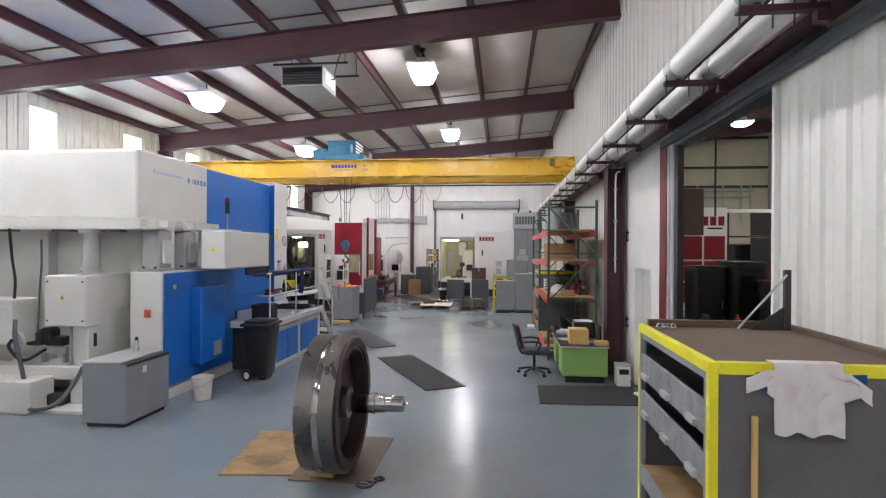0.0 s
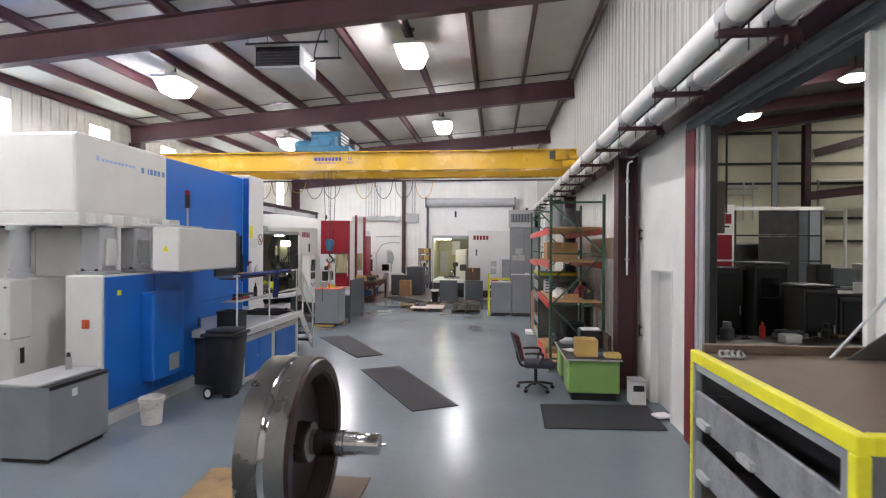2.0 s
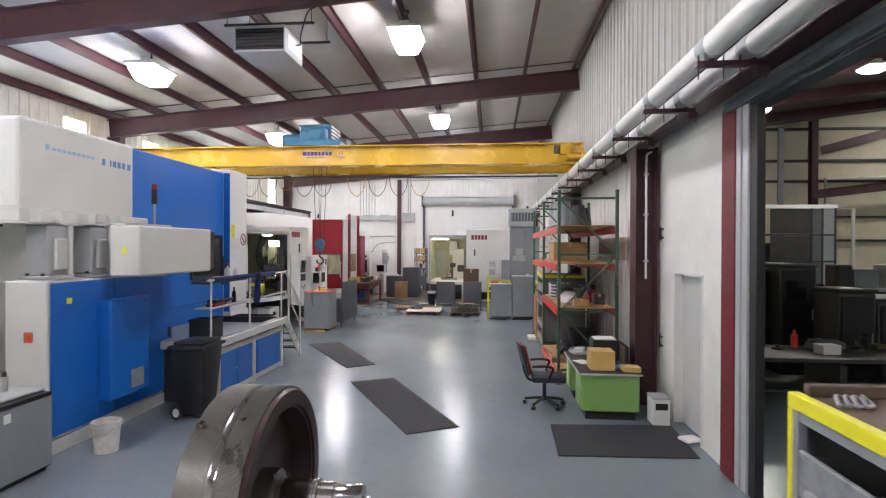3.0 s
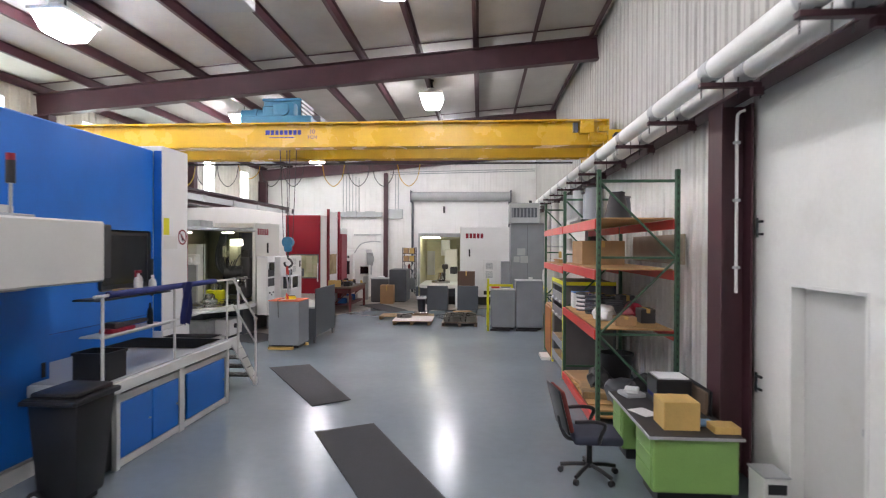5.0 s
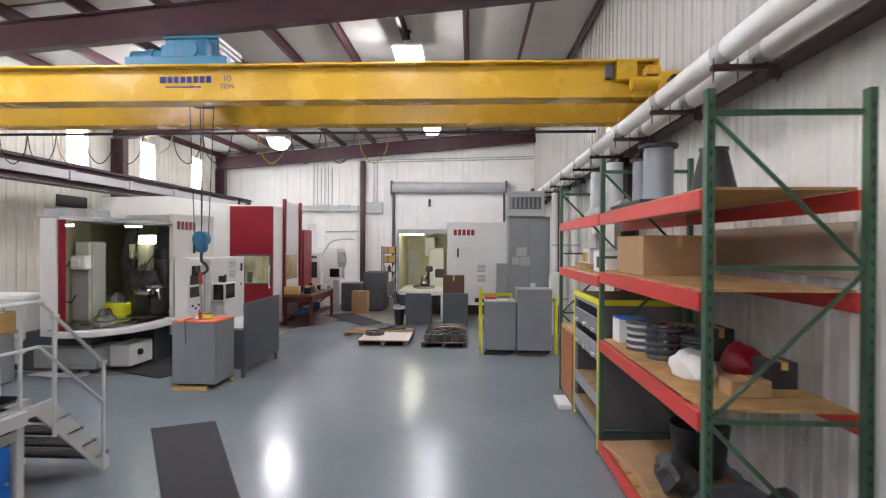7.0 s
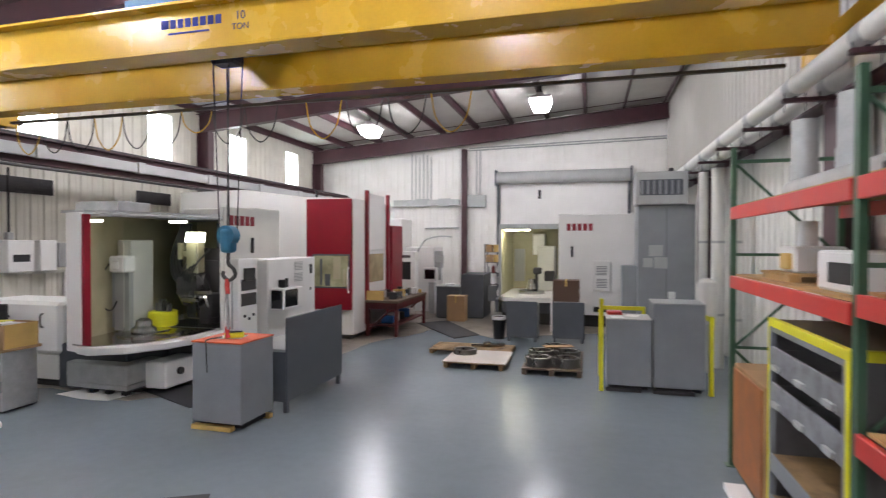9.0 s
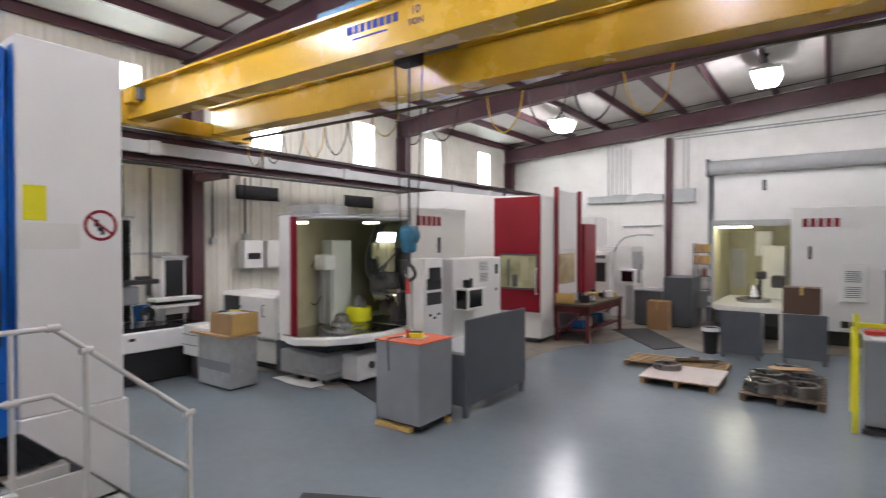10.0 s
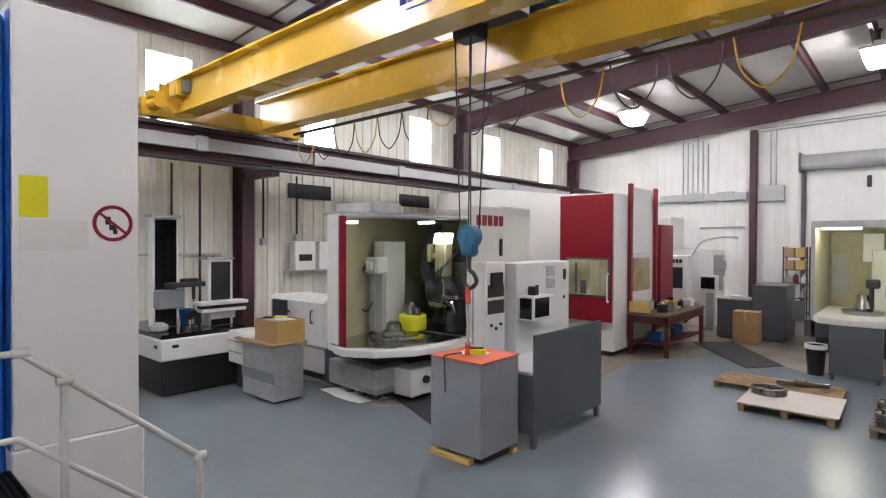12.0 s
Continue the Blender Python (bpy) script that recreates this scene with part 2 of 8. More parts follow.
def part(name, bm, mat, parent, label="", smooth=False):
    root = base_of(parent)
    if root in WORLD_BUILT:
        bm.transform(WORLD_BUILT[root])
    ob = new(name, mesh_of(name, bm, mat, smooth))
    ob.parent = parent
    if label:
        ob["label"] = label
    return ob


def thing(name, x, y, z, label, category, group="", rz=0, world_built=True):
    """An Empty at the thing's base. Parts are given in world metres, or, with world_built off, about the base."""
    ob = new(name)
    ob.empty_display_size = 0.1
    ob.matrix_basis = pose(x, y, z, 0, 0, rz)
    if world_built:
        WORLD_BUILT[ob] = pose(x, y, z, 0, 0, rz).inverted()
    return tagged(ob, label, category, group)


def solo(name, bm, mat, label, category, group="", smooth=False):
    return tagged(new(name, mesh_of(name, bm, mat, smooth)), label, category, group)


def structure(name, bm, mat, label, category, smooth=False):
    return tagged(new(name, mesh_of(name, bm, mat, smooth)), label, category, "", "structure")


def ribbed(a0, a1, z0, z1, plane, side, axis, pitch=0.305, depth=0.03, rib=0.07, thick=0.16):
    """A sheet with upright ribs that stand out towards side, on a wall of the given plane; axis is the way it runs."""
    prof = [(a0, 0.0)]
    a = math.ceil(a0 / pitch) * pitch
    while a + rib + 0.05 < a1:
        if a - 0.025 > a0:
            prof += [(a - 0.022, 0.0), (a, depth), (a + rib, depth), (a + rib + 0.022, 0.0)]
            mid = a + rib + (pitch - rib) / 2
            if mid + 0.02 < a1:
                prof += [(mid - 0.016, 0.0), (mid, depth * 0.28), (mid + 0.016, 0.0)]
        a += pitch
    prof.append((a1, 0.0))
    bm = bmesh.new()
    def put(a, d, z):
        return bm.verts.new((plane + side * d, a, z) if axis == "y" else (a, plane + side * d, z))
    lo = [put(a, d, z0) for a, d in prof]
    hi = [put(a, d, z1) for a, d in prof]
    for i in range(len(prof) - 1):
        bm.faces.new((lo[i], lo[i + 1], hi[i + 1], hi[i]))
    bl = [put(a0, -thick, z0), put(a1, -thick, z0), put(a1, -thick, z1), put(a0, -thick, z1)]
    bm.faces.new(bl)
    bm.faces.new([hi[0], *hi[1:], bl[2], bl[3]])
    bm.faces.new([lo[0], *lo[1:], bl[1], bl[0]])
    bm.faces.new((lo[0], hi[0], bl[3], bl[0]))
    bm.faces.new((lo[-1], hi[-1], bl[2], bl[1]))
    return bm


def ibeam(p0, p1, depth, width, web=0.012, flange=0.02, up=(0, 0, 1)):
    """An I-beam whose axis runs from p0 to p1 through the middle of its web."""
    p0, p1, up = Vector(p0), Vector(p1), Vector(up)
    t = (p1 - p0).normalized()
    s = t.cross(up).normalized()
    u = s.cross(t)
    h, w, e, g = depth / 2, width / 2, web / 2, depth / 2 - flange
    prof = ((-w, -h), (w, -h), (w, -g), (e, -g), (e, g), (w, g), (w, h), (-w, h), (-w, g), (-e, g), (-e, -g), (-w, -g))
    bm = bmesh.new()
    ends = [[bm.verts.new(p + a * s + b * u) for a, b in prof] for p in (p0, p1)]
    for i in range(12):
        bm.faces.new((ends[0][i], ends[0][(i + 1) % 12], ends[1][(i + 1) % 12], ends[1][i]))
    bm.faces.new(ends[0][::-1])
    bm.faces.new(ends[1])
    return bm


def lettering(body, size, m, mat, name, parent=None, depth=0.002):
    """Raised lettering in the built-in font, turned into a mesh."""
    cu = bpy.data.curves.new("text", "FONT")
    cu.body, cu.size, cu.extrude, cu.align_x, cu.align_y = body, size, depth, "CENTER", "CENTER"
    tmp = bpy.data.objects.new("text", cu)
    scene.collection.objects.link(tmp)
    me = bpy.data.meshes.new_from_object(tmp.evaluated_get(bpy.context.evaluated_depsgraph_get()))
    bpy.data.objects.remove(tmp)
    bm = bmesh.new()
    bm.from_mesh(me)
    bm.transform(m)
    return part(name, bm, mat, parent)

# ---- large structure ----
XL, XR, YF, YB = -12.2, 2.35, 33.2, -5.0
SLOPE = 1.2 / 14.3
FRAMES = (-3.1, 4.05, 11.15, 18.2, 25.4, 32.6)


def rafter_bottom(x):
    return 5.8 + (x + 12.0) * SLOPE


def roof(x):
    return rafter_bottom(x) + 0.56 + 0.2


structure("floor", box(XL - 0.2, 20.0, YB - 0.2, YF + 0.2, -0.2, 0.0), M_FLOOR, "glossy grey-blue epoxy painted concrete workshop floor", "floor")


def patch(outline, z):
    rnd = random.Random(len(outline) * 7 + int(outline[0][1]))
    pts = []
    for (xa, ya), (xb, yb) in zip(outline, outline[1:] + outline[:1]):
        n = max(2, int(math.hypot(xb - xa, yb - ya) / 0.25))
        for i in range(n):
            pts.append((xa + (xb - xa) * i / n + rnd.uniform(-0.05, 0.05), ya + (yb - ya) * i / n + rnd.uniform(-0.05, 0.05)))
    return prism(pts, z - 0.003, z)


structure("floor_bare_patch", patch([(-12.1, 17.9), (-9.0, 18.0), (-7.2, 17.75), (-5.9, 19.2), (-5.55, 23.2), (-4.9, 24.6), (-4.6, 26.2), (-2.9, 24.6), (-1.2, 25.6), (0.5, 26.3), (1.2, 33.0), (-12.1, 33.0)], 0.004),
          M_CONCRETE, "bare oil-stained brown concrete around the machines", "floor")

# west wall with its high windows
WIN_Z0, WIN_Z1 = 4.74, 6.07
WINDOWS = [(12.84 + 3.51 * k, 13.74 + 3.52 * k) for k in range(-4, 6)]
segs = [ribbed(YB, YF, 0.0, WIN_Z0, XL, 1, "y"), ribbed(YB, YF, WIN_Z1, 6.7, XL, 1, "y")]
edges = [YB] + [v for w in WINDOWS for v in w] + [YF]
for a, b in zip(edges[::2], edges[1::2]):
    segs.append(ribbed(a, b, WIN_Z0, WIN_Z1, XL, 1, "y"))
structure("wall_west", join(*segs), M_WALLCREAM, "white ribbed steel liner wall with high windows", "wall")
for i, (a, b) in enumerate(WINDOWS):
    w = new("window_%d" % (i + 1), mesh_of("window", join(box(XL - 0.06, XL + 0.01, a + 0.002, a + 0.022, WIN_Z0 + 0.002, WIN_Z1 - 0.002), box(XL - 0.06, XL + 0.01, b - 0.022, b - 0.002, WIN_Z0 + 0.002, WIN_Z1 - 0.002),
            box(XL - 0.06, XL + 0.01, a + 0.022, b - 0.022, WIN_Z0 + 0.002, WIN_Z0 + 0.022), box(XL - 0.06, XL + 0.01, a + 0.022, b - 0.022, WIN_Z1 - 0.022, WIN_Z1 - 0.002)), M_WALLPAINT))
    tagged(w, "tall bright translucent window high in the steel wall", "window", "high windows", "structure")
    pane = part("pane", box(XL - 0.03, XL - 0.022, a + 0.022, b - 0.022, WIN_Z0 + 0.022, WIN_Z1 - 0.022), M_GLASS, w)
    pane.visible_shadow = False
structure("backdrop", box(XL - 0.9, XL - 0.8, YB - 3, YF + 4, 3.0, 8.0), M_DAY, "overcast bright sky outside the windows", "sky")

# north wall with the roller door
structure("wall_north", join(ribbed(XL, XR, 0.0, 8.0, YF, -1, "x", depth=0.009)), M_ENDWALL, "white ribbed steel end wall", "wall")
structure("wall_south", join(ribbed(XL, 20.0, 0.0, 9.2, YB, 1, "x")), M_WALL, "white ribbed steel wall", "wall")

# east wall: lower liner, doorway recess, large opening to the side hall, upper liner
OP0, OP1, OPZ = 4.95, 8.25, 3.82
DR0, DR1, DRZ = 8.9, 9.93, 2.09
structure("wall_east", join(
    ribbed(YB, OP0, 0.0, 3.82, XR, -1, "y"),
    box(XR, XR + 0.16, OP0 + 0.001, 8.5, OPZ, 4.3),
    box(XR, XR + 0.16, OP1, DR0, 0.0, OPZ - 0.001), box(XR, XR + 0.16, DR0, DR1, DRZ, OPZ - 0.001), box(XR, XR + 0.16, DR1, 10.62, 0.0, OPZ - 0.001), box(XR, XR + 0.16, 8.5, 10.62, OPZ, 4.3),
    ribbed(10.62, YF, 0.0, 4.3, XR, -1, "y"), box(XR, XR + 0.16, YB, OP0, 3.821, 4.3)), M_WALL, "white ribbed steel partition wall", "wall")
structure("wall_east_upper", ribbed(YB, YF, 4.301, 8.1, XR, -1, "y"), M_UPPERWALL, "white ribbed steel liner above the pipes, toned down for its dimmer light", "wall")
# Door paint is greyed so that the recess's shade sits in its colour.
structure("door_1", join(box(XR + 0.11, XR + 0.15, DR0 + 0.03, DR1 - 0.03, 0.01, DRZ - 0.03, 0.004)), material("recess_shaded_paint", (0.56, 0.555, 0.53), rough=0.5, var=0.06, scale=1.2, bump=0.02, stain=(0.4, 0.38, 0.34), stain_amount=0.4), "flush white painted steel door set in a recess", "door")
part("door_frame", join(box(XR - 0.012, XR + 0.159, DR0, DR0 + 0.03, 0, DRZ), box(XR - 0.012, XR + 0.159, DR1 - 0.03, DR1, 0, DRZ), box(XR - 0.012, XR + 0.159, DR0 + 0.03, DR1 - 0.03, DRZ - 0.03, DRZ)), M_WALLPAINT, bpy.data.objects["door_1"])
part("door_knob", lathe([(0.03, 0), (0.012, 0.005), (0.012, 0.035), (0.032, 0.045), (0.034, 0.06), (0.015, 0.075)], 16, "X"), M_GALV, bpy.data.objects["door_1"]).matrix_basis = pose(XR + 0.11, DR0 + 0.12, 1.0, 0, 0, 180)

# ceiling, its purlins and the steel frames
def sloped(y0, y1, x0, x1, dz0, dz1):
    bm = bmesh.new()
    v = [bm.verts.new((x, y, roof(x) + d)) for d in (dz0, dz1) for x, y in ((x0, y0), (x1, y0), (x1, y1), (x0, y1))]
    for f in ((3, 2, 1, 0), (4, 5, 6, 7), (0, 1, 5, 4), (1, 2, 6, 5), (2, 3, 7, 6), (3, 0, 4, 7)):
        bm.faces.new([v[i] for i in f])
    return bm


structure("ceiling", sloped(YB, YF, XL - 0.2, XR + 0.2, 0.0, 0.1), M_CEIL, "white faced roof insulation sheets between purlins", "ceiling")
purlins = []
for i in range(11):
    x = 2.17 - 1.417 * i
    z = roof(x)
    purlins.append(join(box(x - 0.006, x + 0.006, YB, YF, z - 0.2, z), box(x - 0.07, x - 0.006, YB, YF, z - 0.2, z - 0.188), box(x + 0.006, x + 0.07, YB, YF, z - 0.012, z - 0.004)))
for i, bm in enumerate(purlins):
    structure("purlin_%d" % (i + 1), bm, M_RED_STEEL, "maroon painted steel roof purlin", "purlin")
for i, y in enumerate(FRAMES):
    f = thing("steel_portal", XL + 0.3, y, 0, "maroon painted steel portal frame carrying the roof", "steel portal", "portal frames")
    f["kind"] = "structure"
    zl, zr = rafter_bottom(XL) + 0.28, rafter_bottom(XR) + 0.28
    part("rafter", ibeam((XL + 0.02, y, zl), (XR - 0.04, y, zr), 0.56, 0.24, 0.012, 0.022), M_RED_STEEL, f)
    part("column", ibeam((XL + 0.25, y, 0.0), (XL + 0.25, y, zl - 0.26), 0.42, 0.26, 0.012, 0.022, up=(1, 0, 0)), M_RED_STEEL, f)
    part("base_plate", box(XL + 0.05, XL + 0.5, y - 0.2, y + 0.2, 0, 0.02), M_RED_STEEL, f)
    if y > 8:
        part("column", ibeam((XR - 0.215, y - 0.45, 0.0), (XR - 0.215, y - 0.45, 3.93), 0.32, 0.34, 0.012, 0.022, up=(1, 0, 0)), M_RED_STEEL, f)
    part("strap", sloped(y - 0.3, y - 0.24, XL + 0.1, XR - 0.1, -0.03, -0.015), M_RED_STEEL, f)

# runway beams of the crane
for name, x, dep in (("runway_beam", XR - 0.2, 0.42), ("runway_beam", -10.8, 0.5)):
    rb = thing(name, x, 14.0, 4.4 - dep, "dark maroon steel crane runway beam with a rail on top", "runway beam", "crane runway beams")
    part("beam", ibeam((x, YB, 4.4 - dep / 2), (x, YF - 0.05, 4.4 - dep / 2), dep, 0.22, 0.012, 0.02), M_RED_STEEL, rb)
    part("rail", box(x - 0.03, x + 0.03, YB, YF - 0.05, 4.4, 4.46, 0.008), M_DARK, rb)
    for y in FRAMES:
        if x < 0:
            part("bracket", box(XL + 0.47, x + 0.1, y - 0.09, y + 0.09, 3.72, 3.898, 0.01), M_RED_STEEL, rb)

# jamb of the opening
structure("door_jamb", join(box(XR - 0.06, XR + 0.15, 7.93, 8.249, 0, 3.9, 0.006)), M_REDOX, "red oxide painted steel door post", "door post")
structure("door_track", join(box(XR - 0.05, XR + 0.05, 7.67, 7.925, 0, 3.9, 0.006), box(XR - 0.07, XR - 0.051, 7.78, 7.81, 0, 3.9)), M_GREYLIGHT, "grey galvanised door track", "door track")
structure("door_edge", join(box(XR - 0.03, XR + 0.05, 7.52, 7.665, 0, 3.78, 0.006)), M_BLACK, "dark steel edge of the side hall doorway", "door post")
structure("door_header", join(box(XR - 0.03, XR + 0.159, OP0 + 0.02, 7.78, 3.79, 3.819, 0.01), box(XR - 0.1, XR - 0.031, OP0 - 2.0, 8.1, 3.83, 3.93, 0.008)), M_GREYDARK, "dark steel header over the doorway", "door header")
structure("trim", join(box(XR - 0.05, XR + 0.18, OP0 - 0.05, OP0 - 0.001, 0, 3.8, 0.004)), M_WALLPAINT, "white steel edge trim of the doorway", "trim")

# side hall beyond the opening
SN, SE = 33.0, 30.0
def side_roof(x):
    return 7.55 + 0.12 * (x - XR)


structure("wall_side_north", join(box(XR + 0.161, SE, SN, SN + 0.2, 0, 11.2)), M_TAN, "tan insulated wall of the side hall", "wall")
structure("wall_side_east", join(box(SE, SE + 0.2, YB, SN + 0.2, 0, 11.2)), M_TAN, "tan insulated wall of the side hall", "wall")
side = bmesh.new()
v = [side.verts.new((x, y, side_roof(x) + d)) for d in (0, 0.1) for x, y in ((XR + 0.161, YB), (SE + 0.2, YB), (SE + 0.2, SN + 0.2), (XR + 0.161, SN + 0.2))]
for f in ((3, 2, 1, 0), (4, 5, 6, 7), (0, 1, 5, 4), (1, 2, 6, 5), (2, 3, 7, 6), (3, 0, 4, 7)):
    side.faces.new([v[i] for i in f])
structure("ceiling_side", side, M_SIDEDECK, "dark steel roof deck of the side hall", "ceiling")
for i, z in enumerate((2.84, 4.09, 6.0, 7.1, 8.8)):
    structure("girt_%d" % (i + 1), box(18.0 if i < 2 else XR + 0.3, SE - 0.1, SN - 0.2, SN - 0.001, z - 0.06, z + 0.06), M_DARK, "dark steel wall girt of the side hall", "girt")
structure("downpipe", box(15.05, 15.34, SN - 0.34, SN - 0.205, 0, 8.9, 0.02), M_GREY, "grey rainwater pipe on the side hall wall", "downpipe")
for x in (8.4, 16.72, 25.0):
    g = thing("side_hall_column", x, 32.5, 0, "dark maroon steel column with a diagonal brace in the side hall", "steel column", "side hall columns")
    part("column", ibeam((x, 32.5, 0), (x, 32.5, side_roof(x) - 0.1), 0.4, 0.3, 0.015, 0.025, up=(0, 1, 0)), M_RED_STEEL, g)
    if x > 10:
        part("brace", ibeam((x + 0.3, 32.3, 7.55), (x + 5.0, 32.3, 8.85), 0.42, 0.2, 0.012, 0.02), M_RED_STEEL, g)
        part("beam", ibeam((x - 0.3, 31.9, 5.2), (x + 7.5, 31.9, 6.1), 0.45, 0.2, 0.012, 0.02), M_RED_STEEL, g)
for y in (9.0, 13.0, 17.0, 21.0, 25.0, 29.0):
    structure("side_rafter", ibeam((XR + 0.2, y, side_roof(XR) - 0.26), (SE, y, side_roof(SE) - 0.26), 0.45, 0.2), M_RED_STEEL, "dark maroon roof beam of the side hall", "roof beam")

# ---- ceiling lamps ----
def lamp(x, y, z, diffuser, label, group, half=(0.35, 0.48), drop=0.55, deep=0.3):
    a, b = half
    t = thing("ceiling_light", x, y, z, label, "ceiling light", group)
    part("housing", join(box(x - a, x + a, y - b, y + b, z + 0.03, z + 0.1, 0.02), box(x - 0.1, x + 0.1, y - b * 0.6, y + b * 0.6, z + 0.1, z + 0.24, 0.02)), M_WHITECLEAN, t)
    bm = bmesh.new()
    lo = [bm.verts.new((x + sx * a * 0.62, y + sy * b * 0.62, z - deep)) for sx, sy in ((-1, -1), (1, -1), (1, 1), (-1, 1))]
    hi = [bm.verts.new((x + sx * (a - 0.02), y + sy * (b - 0.02), z + 0.029)) for sx, sy in ((-1, -1), (1, -1), (1, 1), (-1, 1))]
    bm.faces.new(lo[::-1])
    bm.faces.new(hi)
    for k in range(4):
        bm.faces.new((lo[k], lo[(k + 1) % 4], hi[(k + 1) % 4], hi[k]))
    bmesh.ops.bevel(bm, geom=bm.edges[:], offset=min(0.08, deep * 0.4), segments=3, profile=0.5, affect="EDGES")
    part("diffuser", bm, diffuser, t, "glowing white prismatic diffuser", smooth=True)
    part("hanger_pipe", rod((x, y, z + 0.24), (x, y, z + drop), 0.02, n=8), M_DARK, t)
    part("ceiling_cup", rod((x, y, z + drop - 0.05), (x, y, z + drop), 0.06, n=12), M_DARK, t)
    return t


for y in (-1.2, 6.2, 13.5, 20.9, 28.5):
    lamp(-2.0, y, 6.85, M_LAMP, "hanging high-bay ceiling light with a glowing white diffuser", "high-bay ceiling lights", drop=roof(-2.0) - 6.85)
    lamp(-7.95, y + 0.4, 6.4, M_LAMP, "hanging high-bay ceiling light with a glowing white diffuser", "high-bay ceiling lights", drop=roof(-7.95) - 6.4)
# First two lamps are in view; the last three are unseen, added for brightness.
for x, y in ((9.99, 24.0), (11.2, 19.5), (8.0, 1.0), (21.0, 12.0), (22.5, 29.0)):
    z = side_roof(x) - 0.8
    lamp(x, y, z, M_SIDELAMP, "square high-bay light under the dark side hall roof, three of five added unseen", "side hall lights", half=(0.36, 0.36), drop=0.8, deep=0.1)

# ---- unit heater under the roof ----
h = thing("unit_heater", -4.57, 12.5, 6.09, "grey hanging unit heater with a dark louvred front", "unit heater")
part("casing", join(box(-5.05, -4.08, 12.03, 13.0, 6.09, 6.56, 0.012), box(-5.06, -4.07, 12.0, 12.029, 6.52, 6.57), box(-5.06, -4.07, 12.0, 12.029, 6.08, 6.12)), M_GREYLIGHT, h)
part("louvre_panel", box(-5.03, -4.1, 12.015, 12.029, 6.12, 6.52), M_BLACK, h)
for i in range(6):
    part("slat", box(-5.01, -4.12, 11.99, 12.014, 6.14 + i * 0.063, 6.168 + i * 0.063), M_DARK, h)
part("side_panel", box(-4.079, -4.07, 12.2, 12.9, 6.2, 6.48, 0.003), M_WHITECLEAN, h)
part("burner_pipe", sweep([(-4.07, 12.6, 6.4), (-3.98, 12.6, 6.42), (-3.95, 12.55, 6.6), (-3.8, 12.5, 7.0), (-3.6, 12.4, roof(-3.6) - 0.2)], 0.015), M_DARK, h, smooth=True)
for y in (12.02, 12.98):
    part("support_rail", box(-5.25, -3.5, y - 0.025, y + 0.025, 6.572, 6.61), M_DARK, h)
    for x in (-5.2, -3.56):
        part("hanger_rod", rod((x, y, 6.61), (x, y, roof(x)), 0.008, n=6), M_DARK, h)

# ---- overhead crane ----
cr = thing("overhead_crane", -4.9, 17.3, 4.46, "yellow twin-girder overhead travelling crane spanning the bay", "overhead crane")
CX0, CX1 = -10.8, XR - 0.2
for yc in (16.43, 18.05):
    gd = part("girder", join(box(CX0 + 0.06, CX1 - 0.04, yc - 0.15, yc + 0.15, 4.595, 5.05), box(CX0 + 0.06, CX1 - 0.04, yc - 0.175, yc + 0.175, 4.565, 4.594, 0.004), box(CX0 + 0.06, CX1 - 0.04, yc - 0.28, yc + 0.28, 5.051, 5.085, 0.004)), M_YELLOW, cr, "glossy yellow box girder with a wide top plate")
    part("trolley_rail", box(CX0 + 0.3, CX1 - 0.3, yc - 0.03, yc + 0.03, 5.086, 5.13), M_DARK, gd)
    if yc < 17:
        f = yc - 0.15
        for k, xa in enumerate((-5.24, -5.12, -5.02, -4.92, -4.82, -4.72, -4.62, -4.52)):
            part("name_bar", box(xa, xa + (0.1 if k == 0 else 0.075), f - 0.004, f - 0.001, 4.84, 4.94), M_NAVY, gd)
        part("name_bar", box(-5.15, -4.6, f - 0.004, f - 0.001, 4.77, 4.79), M_NAVY, gd)
        lettering("10", 0.13, pose(-4.2, f - 0.003, 4.9, 90, 0, 0), M_NAVY, "capacity_number", gd)
        lettering("TON", 0.1, pose(-4.2, f - 0.003, 4.78, 90, 0, 0), M_NAVY, "capacity_word", gd)
for x in (CX0, CX1):
    s = 1 if x < 0 else -1
    et = part("end_truck", join(box(x - 0.13, x + 0.13, 15.75, 18.75, 4.5, 4.78, 0.012)), M_YELLOW, cr, "yellow end truck")
    for y in (16.0, 18.5):
        part("wheel", rod((x - 0.05, y, 4.56), (x + 0.05, y, 4.56), 0.1, n=20), M_DARK, et)
    for y in (15.62, 18.75):
        part("bumper", rod((x, y, 4.64), (x, y + 0.13, 4.64), 0.06, n=14), M_BLACK, et)
    part("end_plate", box(x + s * 0.06 - 0.012, x + s * 0.06 + 0.012, 16.05, 16.8, 4.5, 5.06, 0.004), M_YELLOW, et)
    part("drive_motor", join(rod((x + s * 0.14, 15.92, 4.66), (x + s * 0.48, 15.92, 4.66), 0.1, n=18), box(min(x + s * 0.1, x + s * 0.3), max(x + s * 0.1, x + s * 0.3), 15.82, 16.02, 4.76, 4.88, 0.01)), M_YELLOW, et, smooth=True)
    part("junction_box", box(min(x + s * 0.34, x + s * 0.62), max(x + s * 0.34, x + s * 0.62), 16.1, 16.275, 4.78, 5.04, 0.008), M_YELLOW, et)
    part("limit_switch", box(min(x + s * 0.66, x + s * 0.76), max(x + s * 0.66, x + s * 0.76), 16.16, 16.275, 4.82, 5.02, 0.006), M_GREYDARK, et)
